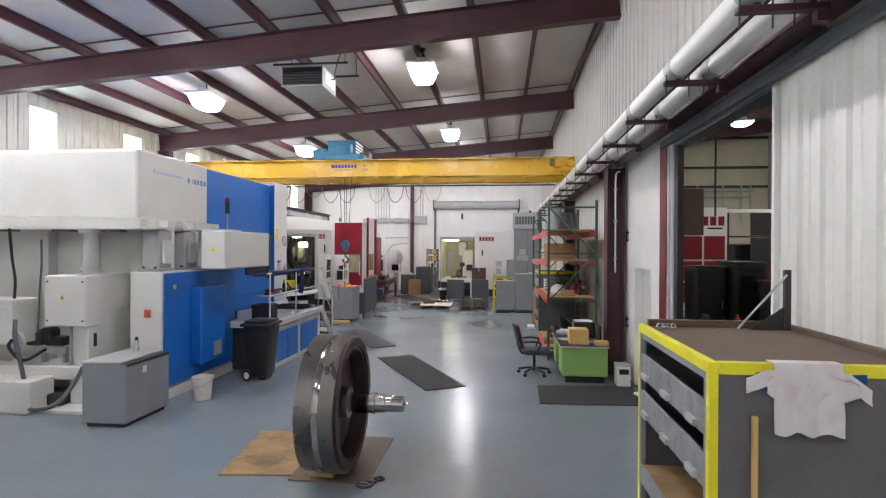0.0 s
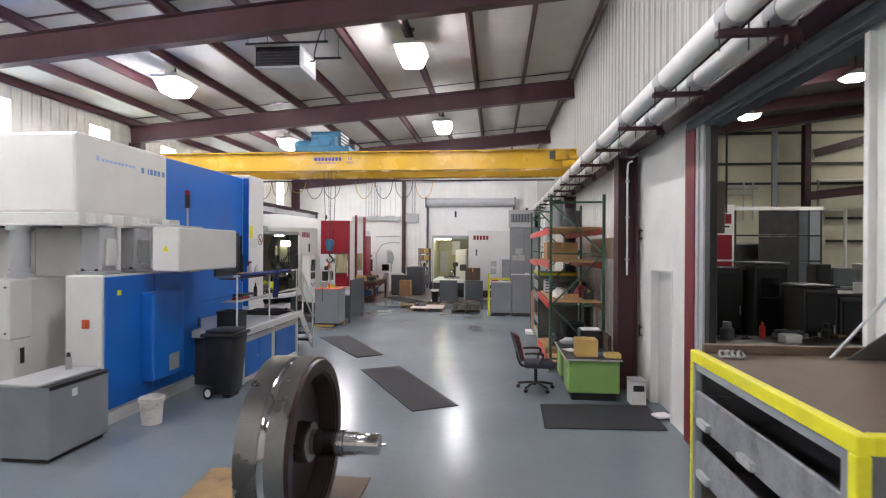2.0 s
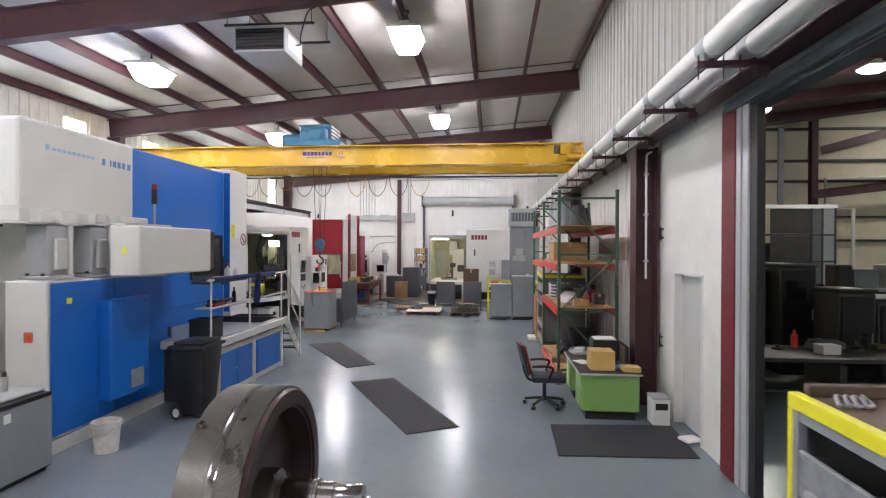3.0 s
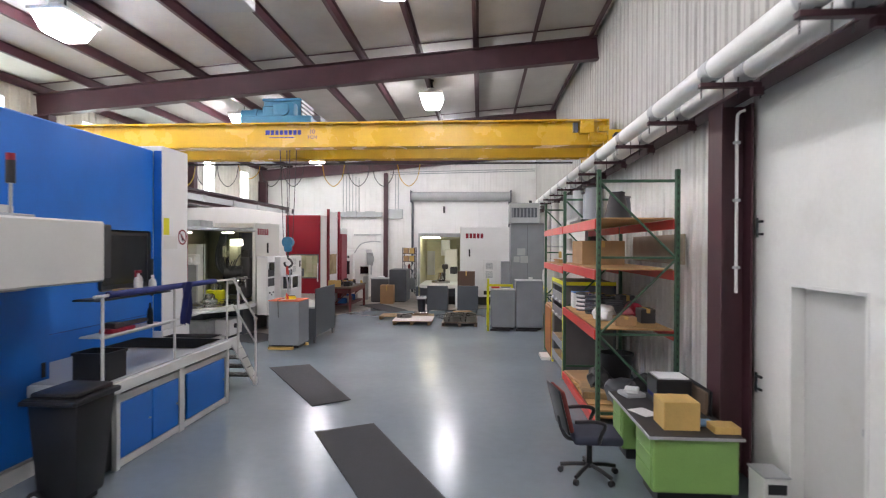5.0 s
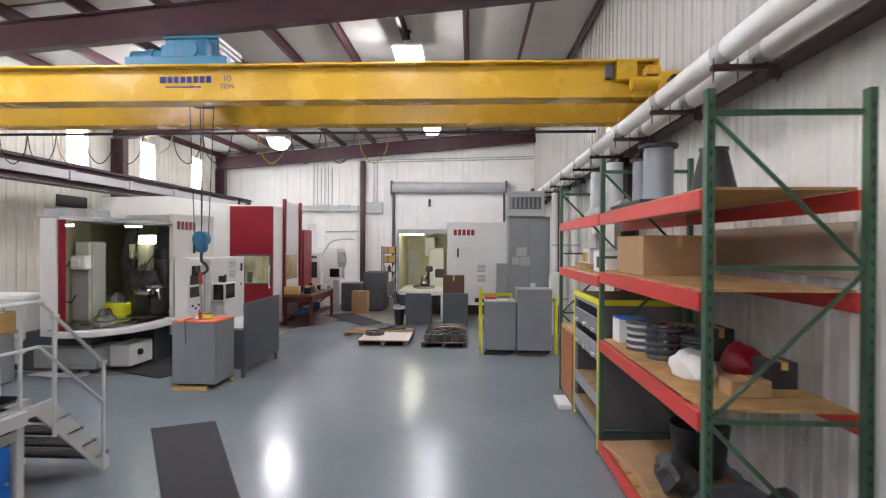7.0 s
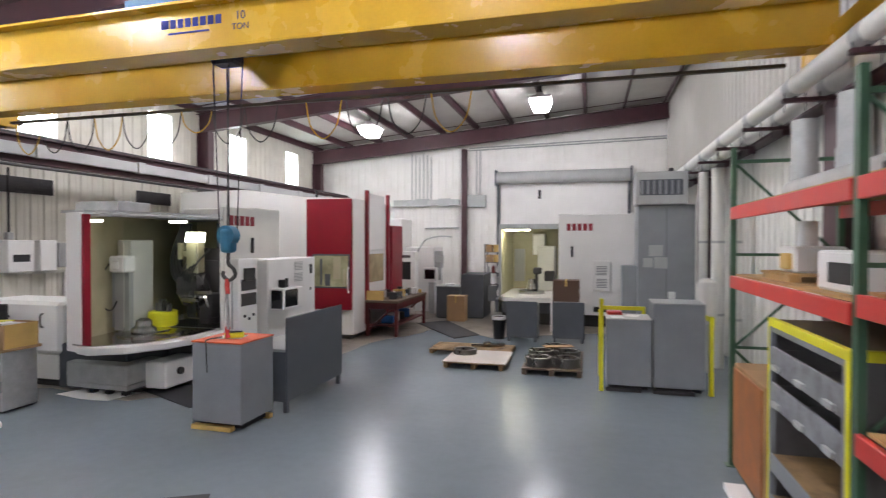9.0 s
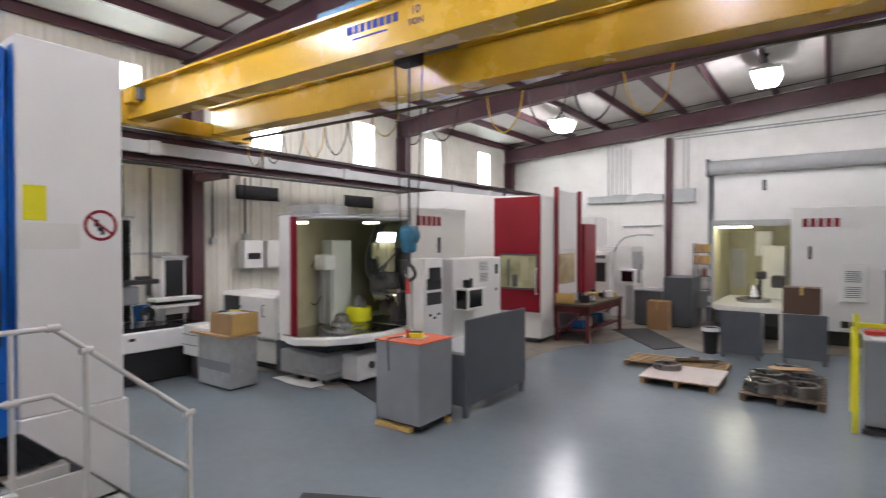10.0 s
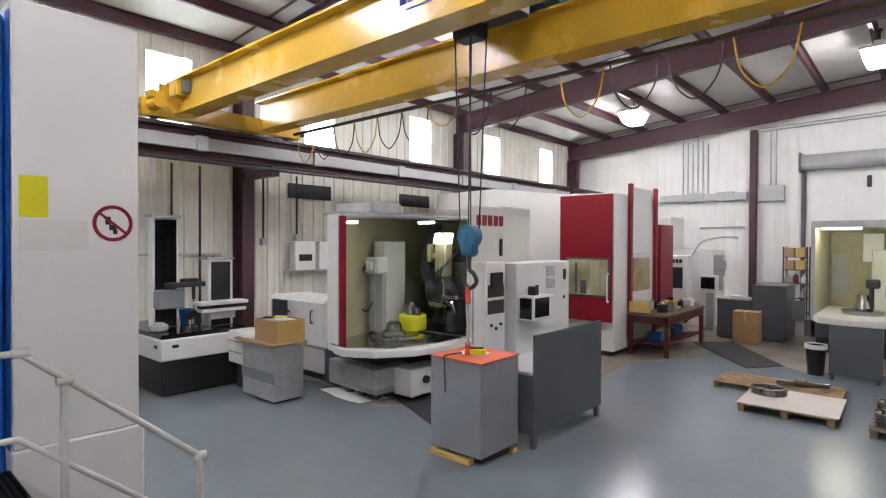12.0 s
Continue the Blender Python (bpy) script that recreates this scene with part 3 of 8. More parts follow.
tr = part("trolley", join(box(-5.85, -4.25, 16.36, 16.52, 5.131, 5.28, 0.01), box(-5.85, -4.25, 17.96, 18.12, 5.131, 5.28, 0.01), box(-5.8, -5.62, 16.52, 17.96, 5.16, 5.28), box(-4.5, -4.3, 16.52, 17.96, 5.16, 5.28)), M_HOIST, cr, "blue hoist trolley")
part("drum_guard", join(box(-5.58, -4.7, 17.0, 17.9, 5.33, 5.78, 0.02), box(-5.6, -4.68, 16.97, 17.93, 5.78, 5.83, 0.01)), M_HOIST, tr)
part("louvre_side", join(*[box(-4.695, -4.67, 17.03, 17.9, 5.36 + i * 0.1, 5.41 + i * 0.1, 0.004) for i in range(5)]), M_WHITECLEAN, tr, "white edged louvred side panel")
part("side_backing", box(-4.7, -4.686, 17.02, 17.9, 5.34, 5.8), M_BLACK, tr)
part("motor", join(rod((-6.0, 16.85, 5.4), (-5.0, 16.85, 5.4), 0.13, n=24), rod((-5.72, 16.85, 5.4), (-5.62, 16.85, 5.4), 0.16, n=24), box(-5.5, -5.0, 16.72, 16.98, 5.28, 5.6, 0.03)), M_HOIST, tr, smooth=True)
part("gearbox", join(box(-5.25, -4.75, 16.7, 16.99, 5.3, 5.68, 0.05, 2), rod((-5.0, 16.66, 5.5), (-5.0, 16.7, 5.5), 0.14, n=20)), M_HOIST, tr, smooth=True)
part("control_box", box(-4.62, -4.32, 17.3, 17.8, 5.281, 5.5, 0.015), M_GREYDARK, tr)
part("guide_frame", join(box(-5.4, -4.45, 17.0, 17.5, 4.9, 5.15, 0.02), box(-5.25, -4.9, 17.1, 17.36, 4.72, 4.9, 0.03)), M_DARK, tr)
part("limit_box", box(-4.75, -4.5, 16.75, 16.95, 4.95, 5.12, 0.01), M_WHITECLEAN, tr)
blk = part("hook_block", join(box(-5.16, -4.98, 17.14, 17.32, 2.27, 2.6, 0.06, 3), rod((-5.07, 17.16, 2.5), (-5.07, 17.3, 2.5), 0.13, n=24)), M_HOIST, cr, "rounded blue hook block", smooth=True)
part("hook", sweep([(-5.07, 17.23, 2.27), (-5.07, 17.23, 2.13), (-5.0, 17.23, 2.07), (-4.97, 17.23, 1.98), (-5.06, 17.23, 1.91), (-5.15, 17.23, 1.97), (-5.15, 17.23, 2.03)], 0.025), M_DARK, blk, smooth=True)
for dx, dy in ((-0.09, -0.06), (-0.03, 0.06), (0.03, -0.06), (0.09, 0.06)):
    part("wire_rope", rod((-5.07 + dx, 17.23 + dy, 2.58), (-5.07 + dx * 2.2, 17.23 + dy, 5.2), 0.009, n=6), M_DARK, cr)
sl = part("sling", join(sweep([(-5.07, 17.23, 1.92), (-5.09, 17.22, 1.7), (-5.06, 17.2, 1.5), (-5.06, 17.2, 1.27)], 0.02), rod((-5.02, 17.23, 1.92), (-5.03, 17.25, 1.27), 0.012, n=6)), M_GREYLIGHT, blk, "pale worn lifting sling", smooth=True)
for za, zb in ((1.74, 1.93), (1.16, 1.3)):
    part("sling_sleeve", sweep([(-5.08, 17.225, zb), (-5.085, 17.22, (za + zb) / 2), (-5.06, 17.2, za)], 0.032), M_RACKRED, blk, "red sling sleeve", smooth=True)
for i in range(13):
    xa = CX0 + 0.5 + i * 0.58 if i < 9 else -4.6 + (i - 9) * 0.65
    sag = 0.55 if i != 6 else 0.35
    part("festoon_cable", sweep([(xa, 18.42, 4.5), (xa + 0.08, 18.42, 4.5 - sag * 0.65), (xa + 0.29, 18.42, 4.5 - sag), (xa + 0.5, 18.42, 4.5 - sag * 0.65), (xa + 0.58, 18.42, 4.5)], 0.01, n=6), M_DARK if i % 3 else M_YELLOW, cr)
part("festoon_track", box(CX0 + 0.4, CX1 - 0.4, 18.39, 18.45, 4.5, 4.54), M_DARK, cr)

# ---- wall pipes on brackets ----
for i in range(19):
    y = 2.1 + 1.553 * i
    b = thing("pipe_bracket", XR - 0.1, y, 3.9, "maroon steel pipe bracket bolted to the runway beam", "pipe bracket", "pipe brackets")
    part("arm", join(box(1.48, XR - 0.32, y - 0.035, y + 0.035, 3.9, 3.945, 0.004), box(1.95, XR - 0.3, y - 0.03, y + 0.03, 3.83, 3.9)), M_RED_STEEL, b)
    for x in (1.6, 1.93):
        part("clamp", join(box(x - 0.018, x + 0.018, y - 0.03, y + 0.03, 3.945, 3.965), rod((x - 0.1, y, 3.8), (x - 0.1, y, 4.0), 0.006, n=6), rod((x + 0.1, y, 3.8), (x + 0.1, y, 4.0), 0.006, n=6)), M_DARK, b)
for x in (1.6, 1.93):
    p = thing("insulated_pipe", x, 14.0, 3.96, "white jacketed insulated pipe running along the wall", "pipe", "insulated wall pipes")
    part("pipe", rod((x, YB + 0.2, 4.065), (x, YF - 0.4, 4.065), 0.1, n=28), M_PIPE, p, smooth=True)
    for i in range(19):
        y = 2.1 + 1.553 * i
        part("saddle", rod((x, y - 0.09, 4.065), (x, y + 0.09, 4.065), 0.105, n=28), M_GALV, p, "dull metal saddle", smooth=True)
structure("pipe_conduit", join(rod((XR - 0.09, YB + 0.2, 4.5), (XR - 0.09, YF - 0.1, 4.5), 0.03, n=10)), M_DARK, "dark electrical conduit above the pipes", "conduit")
c = thing("white_conduit", 2.12, 10.5, 1.9, "thin white conduit fixed to the maroon column", "conduit")
part("tube", sweep([(2.2, 10.515, 3.85), (2.14, 10.515, 3.82), (2.12, 10.515, 3.7), (2.12, 10.515, 3.0), (2.12, 10.515, 1.95)], 0.016), M_PIPE, c, smooth=True)
for z in (2.2, 2.9, 3.5):
    part("clip", box(2.085, 2.155, 10.497, 10.531, z, z + 0.03, 0.003), M_GALV, c)

# ---- large gear grinding machine with blue and white panels ----
mc = thing("gear_grinding_machine", -7.0, 10.5, 0, "large white and bright blue gear grinding machine", "grinding machine")
part("upper_housing", join(box(-11.2, -5.8, 8.12, 10.2, 2.845, 3.98, 0.05, 2)), M_WHITE, mc, "white upper housing")
bars = [(8.5, 8.56, 3.63, 3.7)] + [(8.6 + i * 0.085, 8.66 + i * 0.085, 3.63, 3.67) for i in range(9)]
M_PALEPRINT = material("pale_blue_print", (0.35, 0.5, 0.72), bump=0.0)
for a, b, z0, z1 in bars:
    part("maker_bar", box(-5.8, -5.796, a, b, z0, z1), M_PALEPRINT, mc, "pale blue printed bar")
M_BLUEPRINT = material("blue_print", (0.12, 0.25, 0.5), bump=0.0)
for a, b in ((9.5, 9.56), (9.66, 9.69), (9.72, 9.79), (9.82, 9.89), (9.92, 9.99), (10.04, 10.11)):
    part("model_bar", box(-5.8, -5.796, a, b, 3.58, 3.67), M_BLUEPRINT, mc, "blue printed bar")
fl = part("lower_flange", join(box(-11.2, -5.56, 7.86, 10.2, 2.69, 2.844, 0.012), box(-11.2, -5.5, 7.8, 10.2, 2.665, 2.689, 0.004)), M_WHITE, mc)
for y in (8.0, 8.75, 9.35):
    part("flange_bracket", join(box(-5.56, -5.42, y, y + 0.03, 2.69, 2.83), box(-5.56, -5.42, y + 0.32, y + 0.35, 2.69, 2.83), box(-5.56, -5.42, y + 0.03, y + 0.32, 2.69, 2.71)), M_WHITE, fl)
for x in (-7.9, -6.9, -6.05):
    part("flange_pad", box(x - 0.16, x + 0.16, 7.83, 8.0, 2.63, 2.664, 0.006), M_GREYDARK, fl)
part("inner_body", join(box(-11.2, -5.86, 8.5, 10.2, 0.0, 2.664, 0.012)), M_WHITE, mc)
part("inner_seam", join(box(-6.75, -6.744, 8.494, 8.5, 0.1, 2.6), box(-5.95, -5.944, 8.494, 8.5, 0.1, 2.6)), M_GREYLIGHT, mc)
for x, y in ((-5.6, 8.3), (-5.58, 8.98)):
    gp = part("guide_post", join(box(x - 0.15, x + 0.15, y - 0.16, y + 0.14, 2.04, 2.664, 0.02), box(x - 0.2, x + 0.2, y - 0.2, y + 0.2, 2.001, 2.05, 0.01)), M_GREYLIGHT, mc)
    part("side_cover", join(box(x + 0.151, x + 0.2, y - 0.1, y + 0.1, 2.12, 2.5, 0.015), rod((x + 0.17, y + 0.16, 2.05), (x + 0.17, y + 0.16, 2.66), 0.03, n=12)), M_WHITE, gp)
    part("bottom_bolt", join(rod((x + 0.1, y - 0.18, 2.05), (x + 0.1, y - 0.18, 2.08), 0.02, n=8), rod((x - 0.1, y - 0.18, 2.05), (x - 0.1, y - 0.18, 2.08), 0.02, n=8)), M_DARK, gp)
cab = part("lower_cabinet", join(box(-5.75, -5.22, 7.87, 10.26, 0.16, 2.0, 0.012)), M_WHITE, mc)
part("plinth", box(-5.72, -5.2, 7.9, 10.4, 0.0, 0.159), M_WHITE, mc)
for y0, y1 in ((7.9, 8.93), (8.95, 10.25)):
    d = part("blue_door", box(-5.219, -5.196, y0, y1, 0.2, 1.98, 0.006), M_BLUE, mc, "bright blue sheet steel door")
    part("latch", box(-5.196, -5.185, y1 - 0.12, y1 - 0.06, 1.0, 1.16, 0.006), M_BLACK, d)
bb = part("blue_side_box", box(-5.195, -5.0, 8.62, 9.4, 0.42, 1.72, 0.03, 2), M_BLUE, mc)
part("label_plate", join(box(-4.999, -4.994, 9.0, 9.26, 0.5, 0.75)), M_GALV, bb)
part("rotary_switch", join(box(-5.5, -5.4, 7.855, 7.869, 1.3, 1.42), rod((-5.45, 7.83, 1.36), (-5.45, 7.856, 1.36), 0.03, n=14)), M_ORANGE, cab)
part("warning_sticker", join(box(-5.195, -5.192, 8.12, 8.2, 1.72, 1.79)), M_LEMON, cab)
part("tall_blue_panel", box(-11.0, -5.86, 10.21, 13.19, 0.0, 3.96, 0.02), M_BLUE, mc, "tall bright blue enclosure panel")
part("panel_seam", box(-5.86, -5.857, 10.75, 13.15, 1.3, 1.308), M_NAVY, mc)
win = part("viewing_window", box(-5.865, -5.845, 11.9, 13.05, 1.76, 2.64, 0.05, 3), M_BLACK, mc, "black framed viewing window")
part("window_pane", box(-5.845, -5.842, 11.98, 12.97, 1.84, 2.56), M_SMOKE, win)
part("door_handle", box(-5.86, -5.82, 13.09, 13.13, 1.6, 2.2, 0.008), M_DARK, mc)
part("white_end_panel", box(-10.8, -5.72, 13.2, 13.98, 1.02, 4.04, 0.012), M_WHITECLEAN, mc, "plain white end panel")
part("white_end_base", box(-10.8, -5.7, 13.192, 14.01, 0.0, 1.019, 0.01), M_WHITECLEAN, mc)
part("edge_seal", box(-5.859, -5.725, 13.1905, 13.1915, 1.02, 3.96), M_BLUE, mc)
ring = lathe([(0.108, 0), (0.134, 0), (0.134, 0.004), (0.108, 0.004)], 40, "X", True)
sg = part("prohibition_sign", moved(lathe([(0.0001, 0), (0.134, 0), (0.134, 0.003), (0.0001, 0.003)], 40, "X"), -5.7205, 13.8, 2.56), M_PAPER, mc, "round prohibition sign, red on white", smooth=True)
part("sign_ring", join(moved(ring, -5.7185, 13.8, 2.56)), M_RED, sg)
slash = box(-0.001, 0.001, -0.11, 0.11, -0.01, 0.01)
slash.transform(pose(-5.714, 13.8, 2.56, -40, 0, 0))
part("sign_slash", slash, M_RED, sg)
part("sign_figure", join(box(-5.717, -5.7155, 13.75, 13.785, 2.55, 2.61), box(-5.717, -5.7155, 13.775, 13.825, 2.51, 2.55), box(-5.717, -5.7155, 13.8, 13.83, 2.48, 2.51)), M_BLACK, sg)
part("yellow_notice", box(-5.722, -5.717, 13.24, 13.4, 2.59, 2.87), M_LEMON, mc, "yellow paper notice")
part("grey_notice", box(-5.722, -5.717, 13.24, 13.64, 2.36, 2.57), M_WALLPAINT, mc)
arm = part("control_arm_box", box(-4.95, -4.53, 8.5, 10.2, 2.03, 2.67, 0.02), M_WHITE, mc, "grey-white control box on an arm")
part("box_lid", box(-5.2, -4.8, 8.6, 9.6, 2.671, 2.71, 0.008), M_GREYLIGHT, arm)
part("dark_end", box(-4.93, -4.55, 10.2, 10.33, 2.06, 2.64, 0.01), M_DARK, arm)
tri = prism([(-0.05, 0), (0.05, 0), (0, 0.09)], 0, 0.003)
tri.transform(pose(-4.74, 8.5, 2.32, 90, 0, 0))
part("warning_triangle", tri, M_LEMON, arm)
part("support_arm", join(box(-5.95, -4.8, 9.2, 9.5, 1.99, 2.06, 0.01)), M_GREYLIGHT, mc)
st = part("signal_lamp", rod((-5.1, 9.65, 2.6), (-5.1, 9.65, 3.02), 0.016, n=8), M_GALV, mc)
part("lamp_stack", rod((-5.1, 9.65, 3.02), (-5.1, 9.65, 3.24), 0.042, n=16), M_BLACK, st)
part("red_lens", rod((-5.1, 9.65, 3.24), (-5.1, 9.65, 3.31), 0.04, n=16), M_RED, st)
# south side of the machine: columns, electrical box, hoses
eb = part("electrical_box", box(-6.8, -6.12, 7.43, 7.76, 1.2, 1.96, 0.018, 2), M_WHITE, mc, "off-white electrical box with warning sticker")
part("box_door", box(-6.785, -6.14, 7.418, 7.429, 1.215, 1.945, 0.004), M_WHITE, eb)
for z in (1.29, 1.87):
    for x in (-6.74, -6.17):
        part("door_screw", rod((x, 7.41, z), (x, 7.419, z), 0.014, n=10), M_BLACK, eb)
tri = prism([(-0.045, 0), (0.045, 0), (0, 0.08)], 0, 0.002)
tri.transform(pose(-6.5, 7.418, 1.6, 90, 0, 0))
part("sticker", tri, M_LEMON, eb)
part("sticker_mark", box(-6.506, -6.494, 7.413, 7.4155, 1.615, 1.655), M_BLACK, eb)
part("round_column", join(rod((-6.42, 7.9, 1.97), (-6.42, 7.9, 2.664), 0.115, n=32), rod((-6.42, 7.9, 1.97), (-6.42, 7.9, 2.02), 0.15, n=32), rod((-6.42, 7.9, 2.06), (-6.42, 7.9, 2.09), 0.135, n=32), rod((-6.42, 7.9, 2.6), (-6.42, 7.9, 2.664), 0.16, n=32)), M_GREYLIGHT, mc, smooth=True)
part("column_back", box(-6.62, -6.2, 7.77, 8.499, 0.1, 1.96, 0.012), M_WHITE, mc)
part("box_post", box(-6.36, -6.14, 7.5, 7.769, 0.6, 1.199, 0.008), M_WHITE, mc)
part("post_slot", box(-6.139, -6.132, 7.6, 7.66, 0.88, 1.08), M_DARK, mc)
part("drop_pipe", sweep([(-6.46, 7.55, 1.2), (-6.46, 7.54, 0.9), (-6.46, 7.54, 0.6), (-6.44, 7.46, 0.5)], 0.022), M_GREYLIGHT, mc, smooth=True)
part("base_beam", join(box(-8.6, -6.02, 7.45, 7.75, 0.4, 0.6, 0.012), box(-6.4, -6.02, 7.46, 7.74, 0.06, 0.4, 0.008), box(-8.6, -6.3, 7.8, 8.49, 0.06, 0.5, 0.008)), M_WHITE, mc)
part("foot_plate", box(-8.6, -5.8, 7.12, 8.4, 0.0, 0.05, 0.008), M_WHITE, mc)
part("drain_tray", box(-6.98, -6.42, 7.3, 7.75, 0.051, 0.22, 0.03, 2), M_DARK, mc)
part("cream_box", join(box(-7.7, -6.64, 7.0, 7.44, 0.03, 0.47, 0.012), box(-7.65, -6.7, 7.03, 7.4, 0.0, 0.03)), M_WHITE, mc)
part("valve_box", join(box(-8.0, -7.24, 7.35, 7.8, 0.92, 1.6, 0.015), box(-7.5, -7.3, 7.34, 7.349, 1.3, 1.5)), M_WHITE, mc)
part("pump_unit", join(box(-7.42, -7.16, 7.75, 8.05, 0.84, 1.06, 0.02), rod((-7.16, 7.9, 0.95), (-7.08, 7.9, 0.95), 0.07, n=16)), M_DARK, mc, smooth=True)
part("pump_head", join(rod((-6.95, 7.62, 1.06), (-6.95, 7.8, 1.06), 0.09, n=22), box(-7.02, -6.7, 7.66, 7.85, 0.86, 1.0, 0.02)), M_BLACK, mc, smooth=True)
part("pump_bracket", join(box(-7.1, -6.68, 7.7, 7.8, 0.74, 0.84, 0.01), box(-7.1, -7.06, 7.7, 7.8, 0.6, 0.74), box(-6.74, -6.7, 7.7, 7.8, 0.6, 0.74)), M_GREYLIGHT, mc)
part("hose_coil", sweep([(-7.2, 7.32, 1.1), (-7.05, 7.28, 1.12), (-6.96, 7.26, 1.02), (-7.0, 7.26, 0.92), (-7.12, 7.28, 0.92)], 0.028), M_GREYLIGHT, mc, smooth=True)
part("hose", sweep([(-7.15, 7.3, 1.3), (-7.06, 7.2, 1.1), (-6.99, 7.18, 0.86), (-6.87, 7.17, 0.4), (-6.74, 7.05, 0.13), (-6.52, 7.02, 0.08), (-6.3, 7.1, 0.16), (-6.2, 7.3, 0.4), (-6.19, 7.45, 0.6)], 0.03), M_GREYDARK, mc, smooth=True)
part("hose", sweep([(-7.35, 7.4, 2.66), (-7.4, 7.5, 2.2), (-7.3, 7.45, 1.9), (-7.36, 7.5, 1.6)], 0.02), M_BLACK, mc, smooth=True)
part("hose", sweep([(-7.1, 7.7, 2.5), (-7.06, 7.66, 2.1), (-7.12, 7.7, 1.8), (-7.2, 7.75, 1.05)], 0.015), M_GREYDARK, mc, smooth=True)
part("hose", sweep([(-7.02, 7.7, 0.8), (-7.06, 7.35, 0.7), (-7.2, 7.25, 0.9), (-7.25, 7.34, 1.0)], 0.024), M_BLACK, mc, smooth=True)
for x in (-7.0, -7.6):
    part("back_pillar", box(x - 0.07, x + 0.07, 8.3, 8.499, 0.5, 2.664, 0.01), M_WHITE, mc)
part("filter_unit", join(box(-8.6, -7.9, 7.5, 8.2, 0.061, 0.5, 0.02), box(-8.5, -8.05, 7.7, 8.2, 0.5, 1.5, 0.02)), M_WHITE, mc)

# grey cabinet in front of the machine
g = thing("grey_steel_cabinet", -5.2, 7.1, 0, "low grey steel cabinet with a sloped slot and a white sticker", "cabinet")
part("body", box(-5.55, -4.92, 6.66, 7.6, 0.05, 0.84, 0.012), M_GREY, g)
part("top", box(-5.56, -5.02, 6.65, 7.6, 0.841, 0.875, 0.01), M_GREYLIGHT, g)
part("slot", box(-5.02, -4.915, 6.68, 7.58, 0.80, 0.842), M_BLACK, g)
part("plinth", box(-5.5, -4.96, 6.7, 7.55, 0, 0.05), M_DARK, g)
part("sticker", box(-4.919, -4.916, 7.0, 7.08, 0.66, 0.75), M_PAPER, g)
can = thing("spray_can", -5.3, 7.4, 0.875, "small metal spray can on the grey cabinet", "spray can")
part("can", rod((-5.3, 7.4, 0.875), (-5.3, 7.4, 1.03), 0.035, n=16), M_GALV, can, smooth=True)
part("cap", rod((-5.3, 7.4, 1.03), (-5.3, 7.4, 1.08), 0.025, 0.02, n=14), M_BLACK, can, smooth=True)

# ---- work platform with blue doors, rails and stairs ----
pf = thing("work_platform", -5.1, 11.4, 0, "white steel work platform with blue doors, handrails and steps", "work platform")
part("deck_edge", join(box(-5.84, -4.36, 9.95, 12.8, 0.84, 0.96, 0.006), box(-5.5, -4.64, 12.801, 13.16, 0.84, 0.96, 0.006)), M_WHITE, pf)
part("deck", box(-5.82, -4.42, 10.0, 12.78, 0.961, 0.972), M_GREYLIGHT, pf)
for y0, y1, x0, x1 in ((11.95, 12.78, -5.83, -4.5), (12.785, 13.15, -5.49, -4.68)):
    rib = bmesh.new()
    n = int((y1 - y0) / 0.016)
    rows = [[rib.verts.new((x, y0 + (y1 - y0) * k / n, 0.981 + (0.006 if k % 4 < 2 else 0.0))) for x in (x0, x1)] for k in range(n + 1)]
    for a, b in zip(rows, rows[1:]):
        rib.faces.new((a[0], a[1], b[1], b[0]))
    bmesh.ops.solidify(rib, geom=rib.faces[:], thickness=0.006)
    part("ribbed_mat", rib, M_RUBBER, pf, "black ribbed rubber matting")
for x0, x1, y0, y1, z0, z1 in ((-4.46, -4.4, 10.2, 10.26, 0, 0.84), (-4.46, -4.4, 11.42, 11.54, 0, 0.84), (-4.46, -4.4, 12.72, 12.8, 0, 0.84), (-5.82, -5.8, 9.97, 10.03, 0, 0.84), (-5.82, -5.8, 12.7, 12.76, 0, 0.84)):
    part("post", box(x0, x1, y0, y1, z0, z1, 0.004), M_WHITE, pf)
for z in (0.02, 0.72):
    part("cross_member", box(-4.44, -4.41, 10.26, 12.72, z, z + 0.08), M_WHITE, pf)
part("body", box(-5.8, -4.47, 10.05, 12.7, 0.02, 0.83), M_DARK, pf)
for y0, y1 in ((10.28, 10.83), (10.86, 11.4), (11.62, 12.66)):
    d = part("blue_door", box(-4.44, -4.405, y0, y1, 0.11, 0.71, 0.006), M_BLUE, pf)
    part("knob", rod((-4.405, y1 - 0.05, 0.4), (-4.385, y1 - 0.05, 0.4), 0.012, n=10), M_GALV, d)
RX = -4.43
for y in (10.02, 11.35, 12.79):
    part("rail_post", rod((RX, y, 0.9), (RX, y, 1.88), 0.016, n=12), M_WHITE, pf, smooth=True)
part("top_rail", sweep([(RX, 9.9, 1.89), (RX, 11.5, 1.89), (RX, 13.0, 1.89), (RX, 13.86, 1.15)], 0.018, 12, 1), M_WHITE, pf, smooth=True)
part("rail_sleeve", rod((RX, 10.1, 1.895), (RX, 12.4, 1.895), 0.036, n=12), M_NAVY, pf, "dark blue foam sleeve on the rail", smooth=True)
part("mid_rail", sweep([(RX, 10.0, 1.46), (RX, 11.5, 1.47), (RX, 12.99, 1.48), (RX, 13.86, 0.73)], 0.016, 12, 1), M_WHITE, pf, smooth=True)
part("stair_post", rod((RX, 13.18, 0.6), (RX, 13.18, 1.72), 0.02, n=12), M_WHITE, pf, smooth=True)
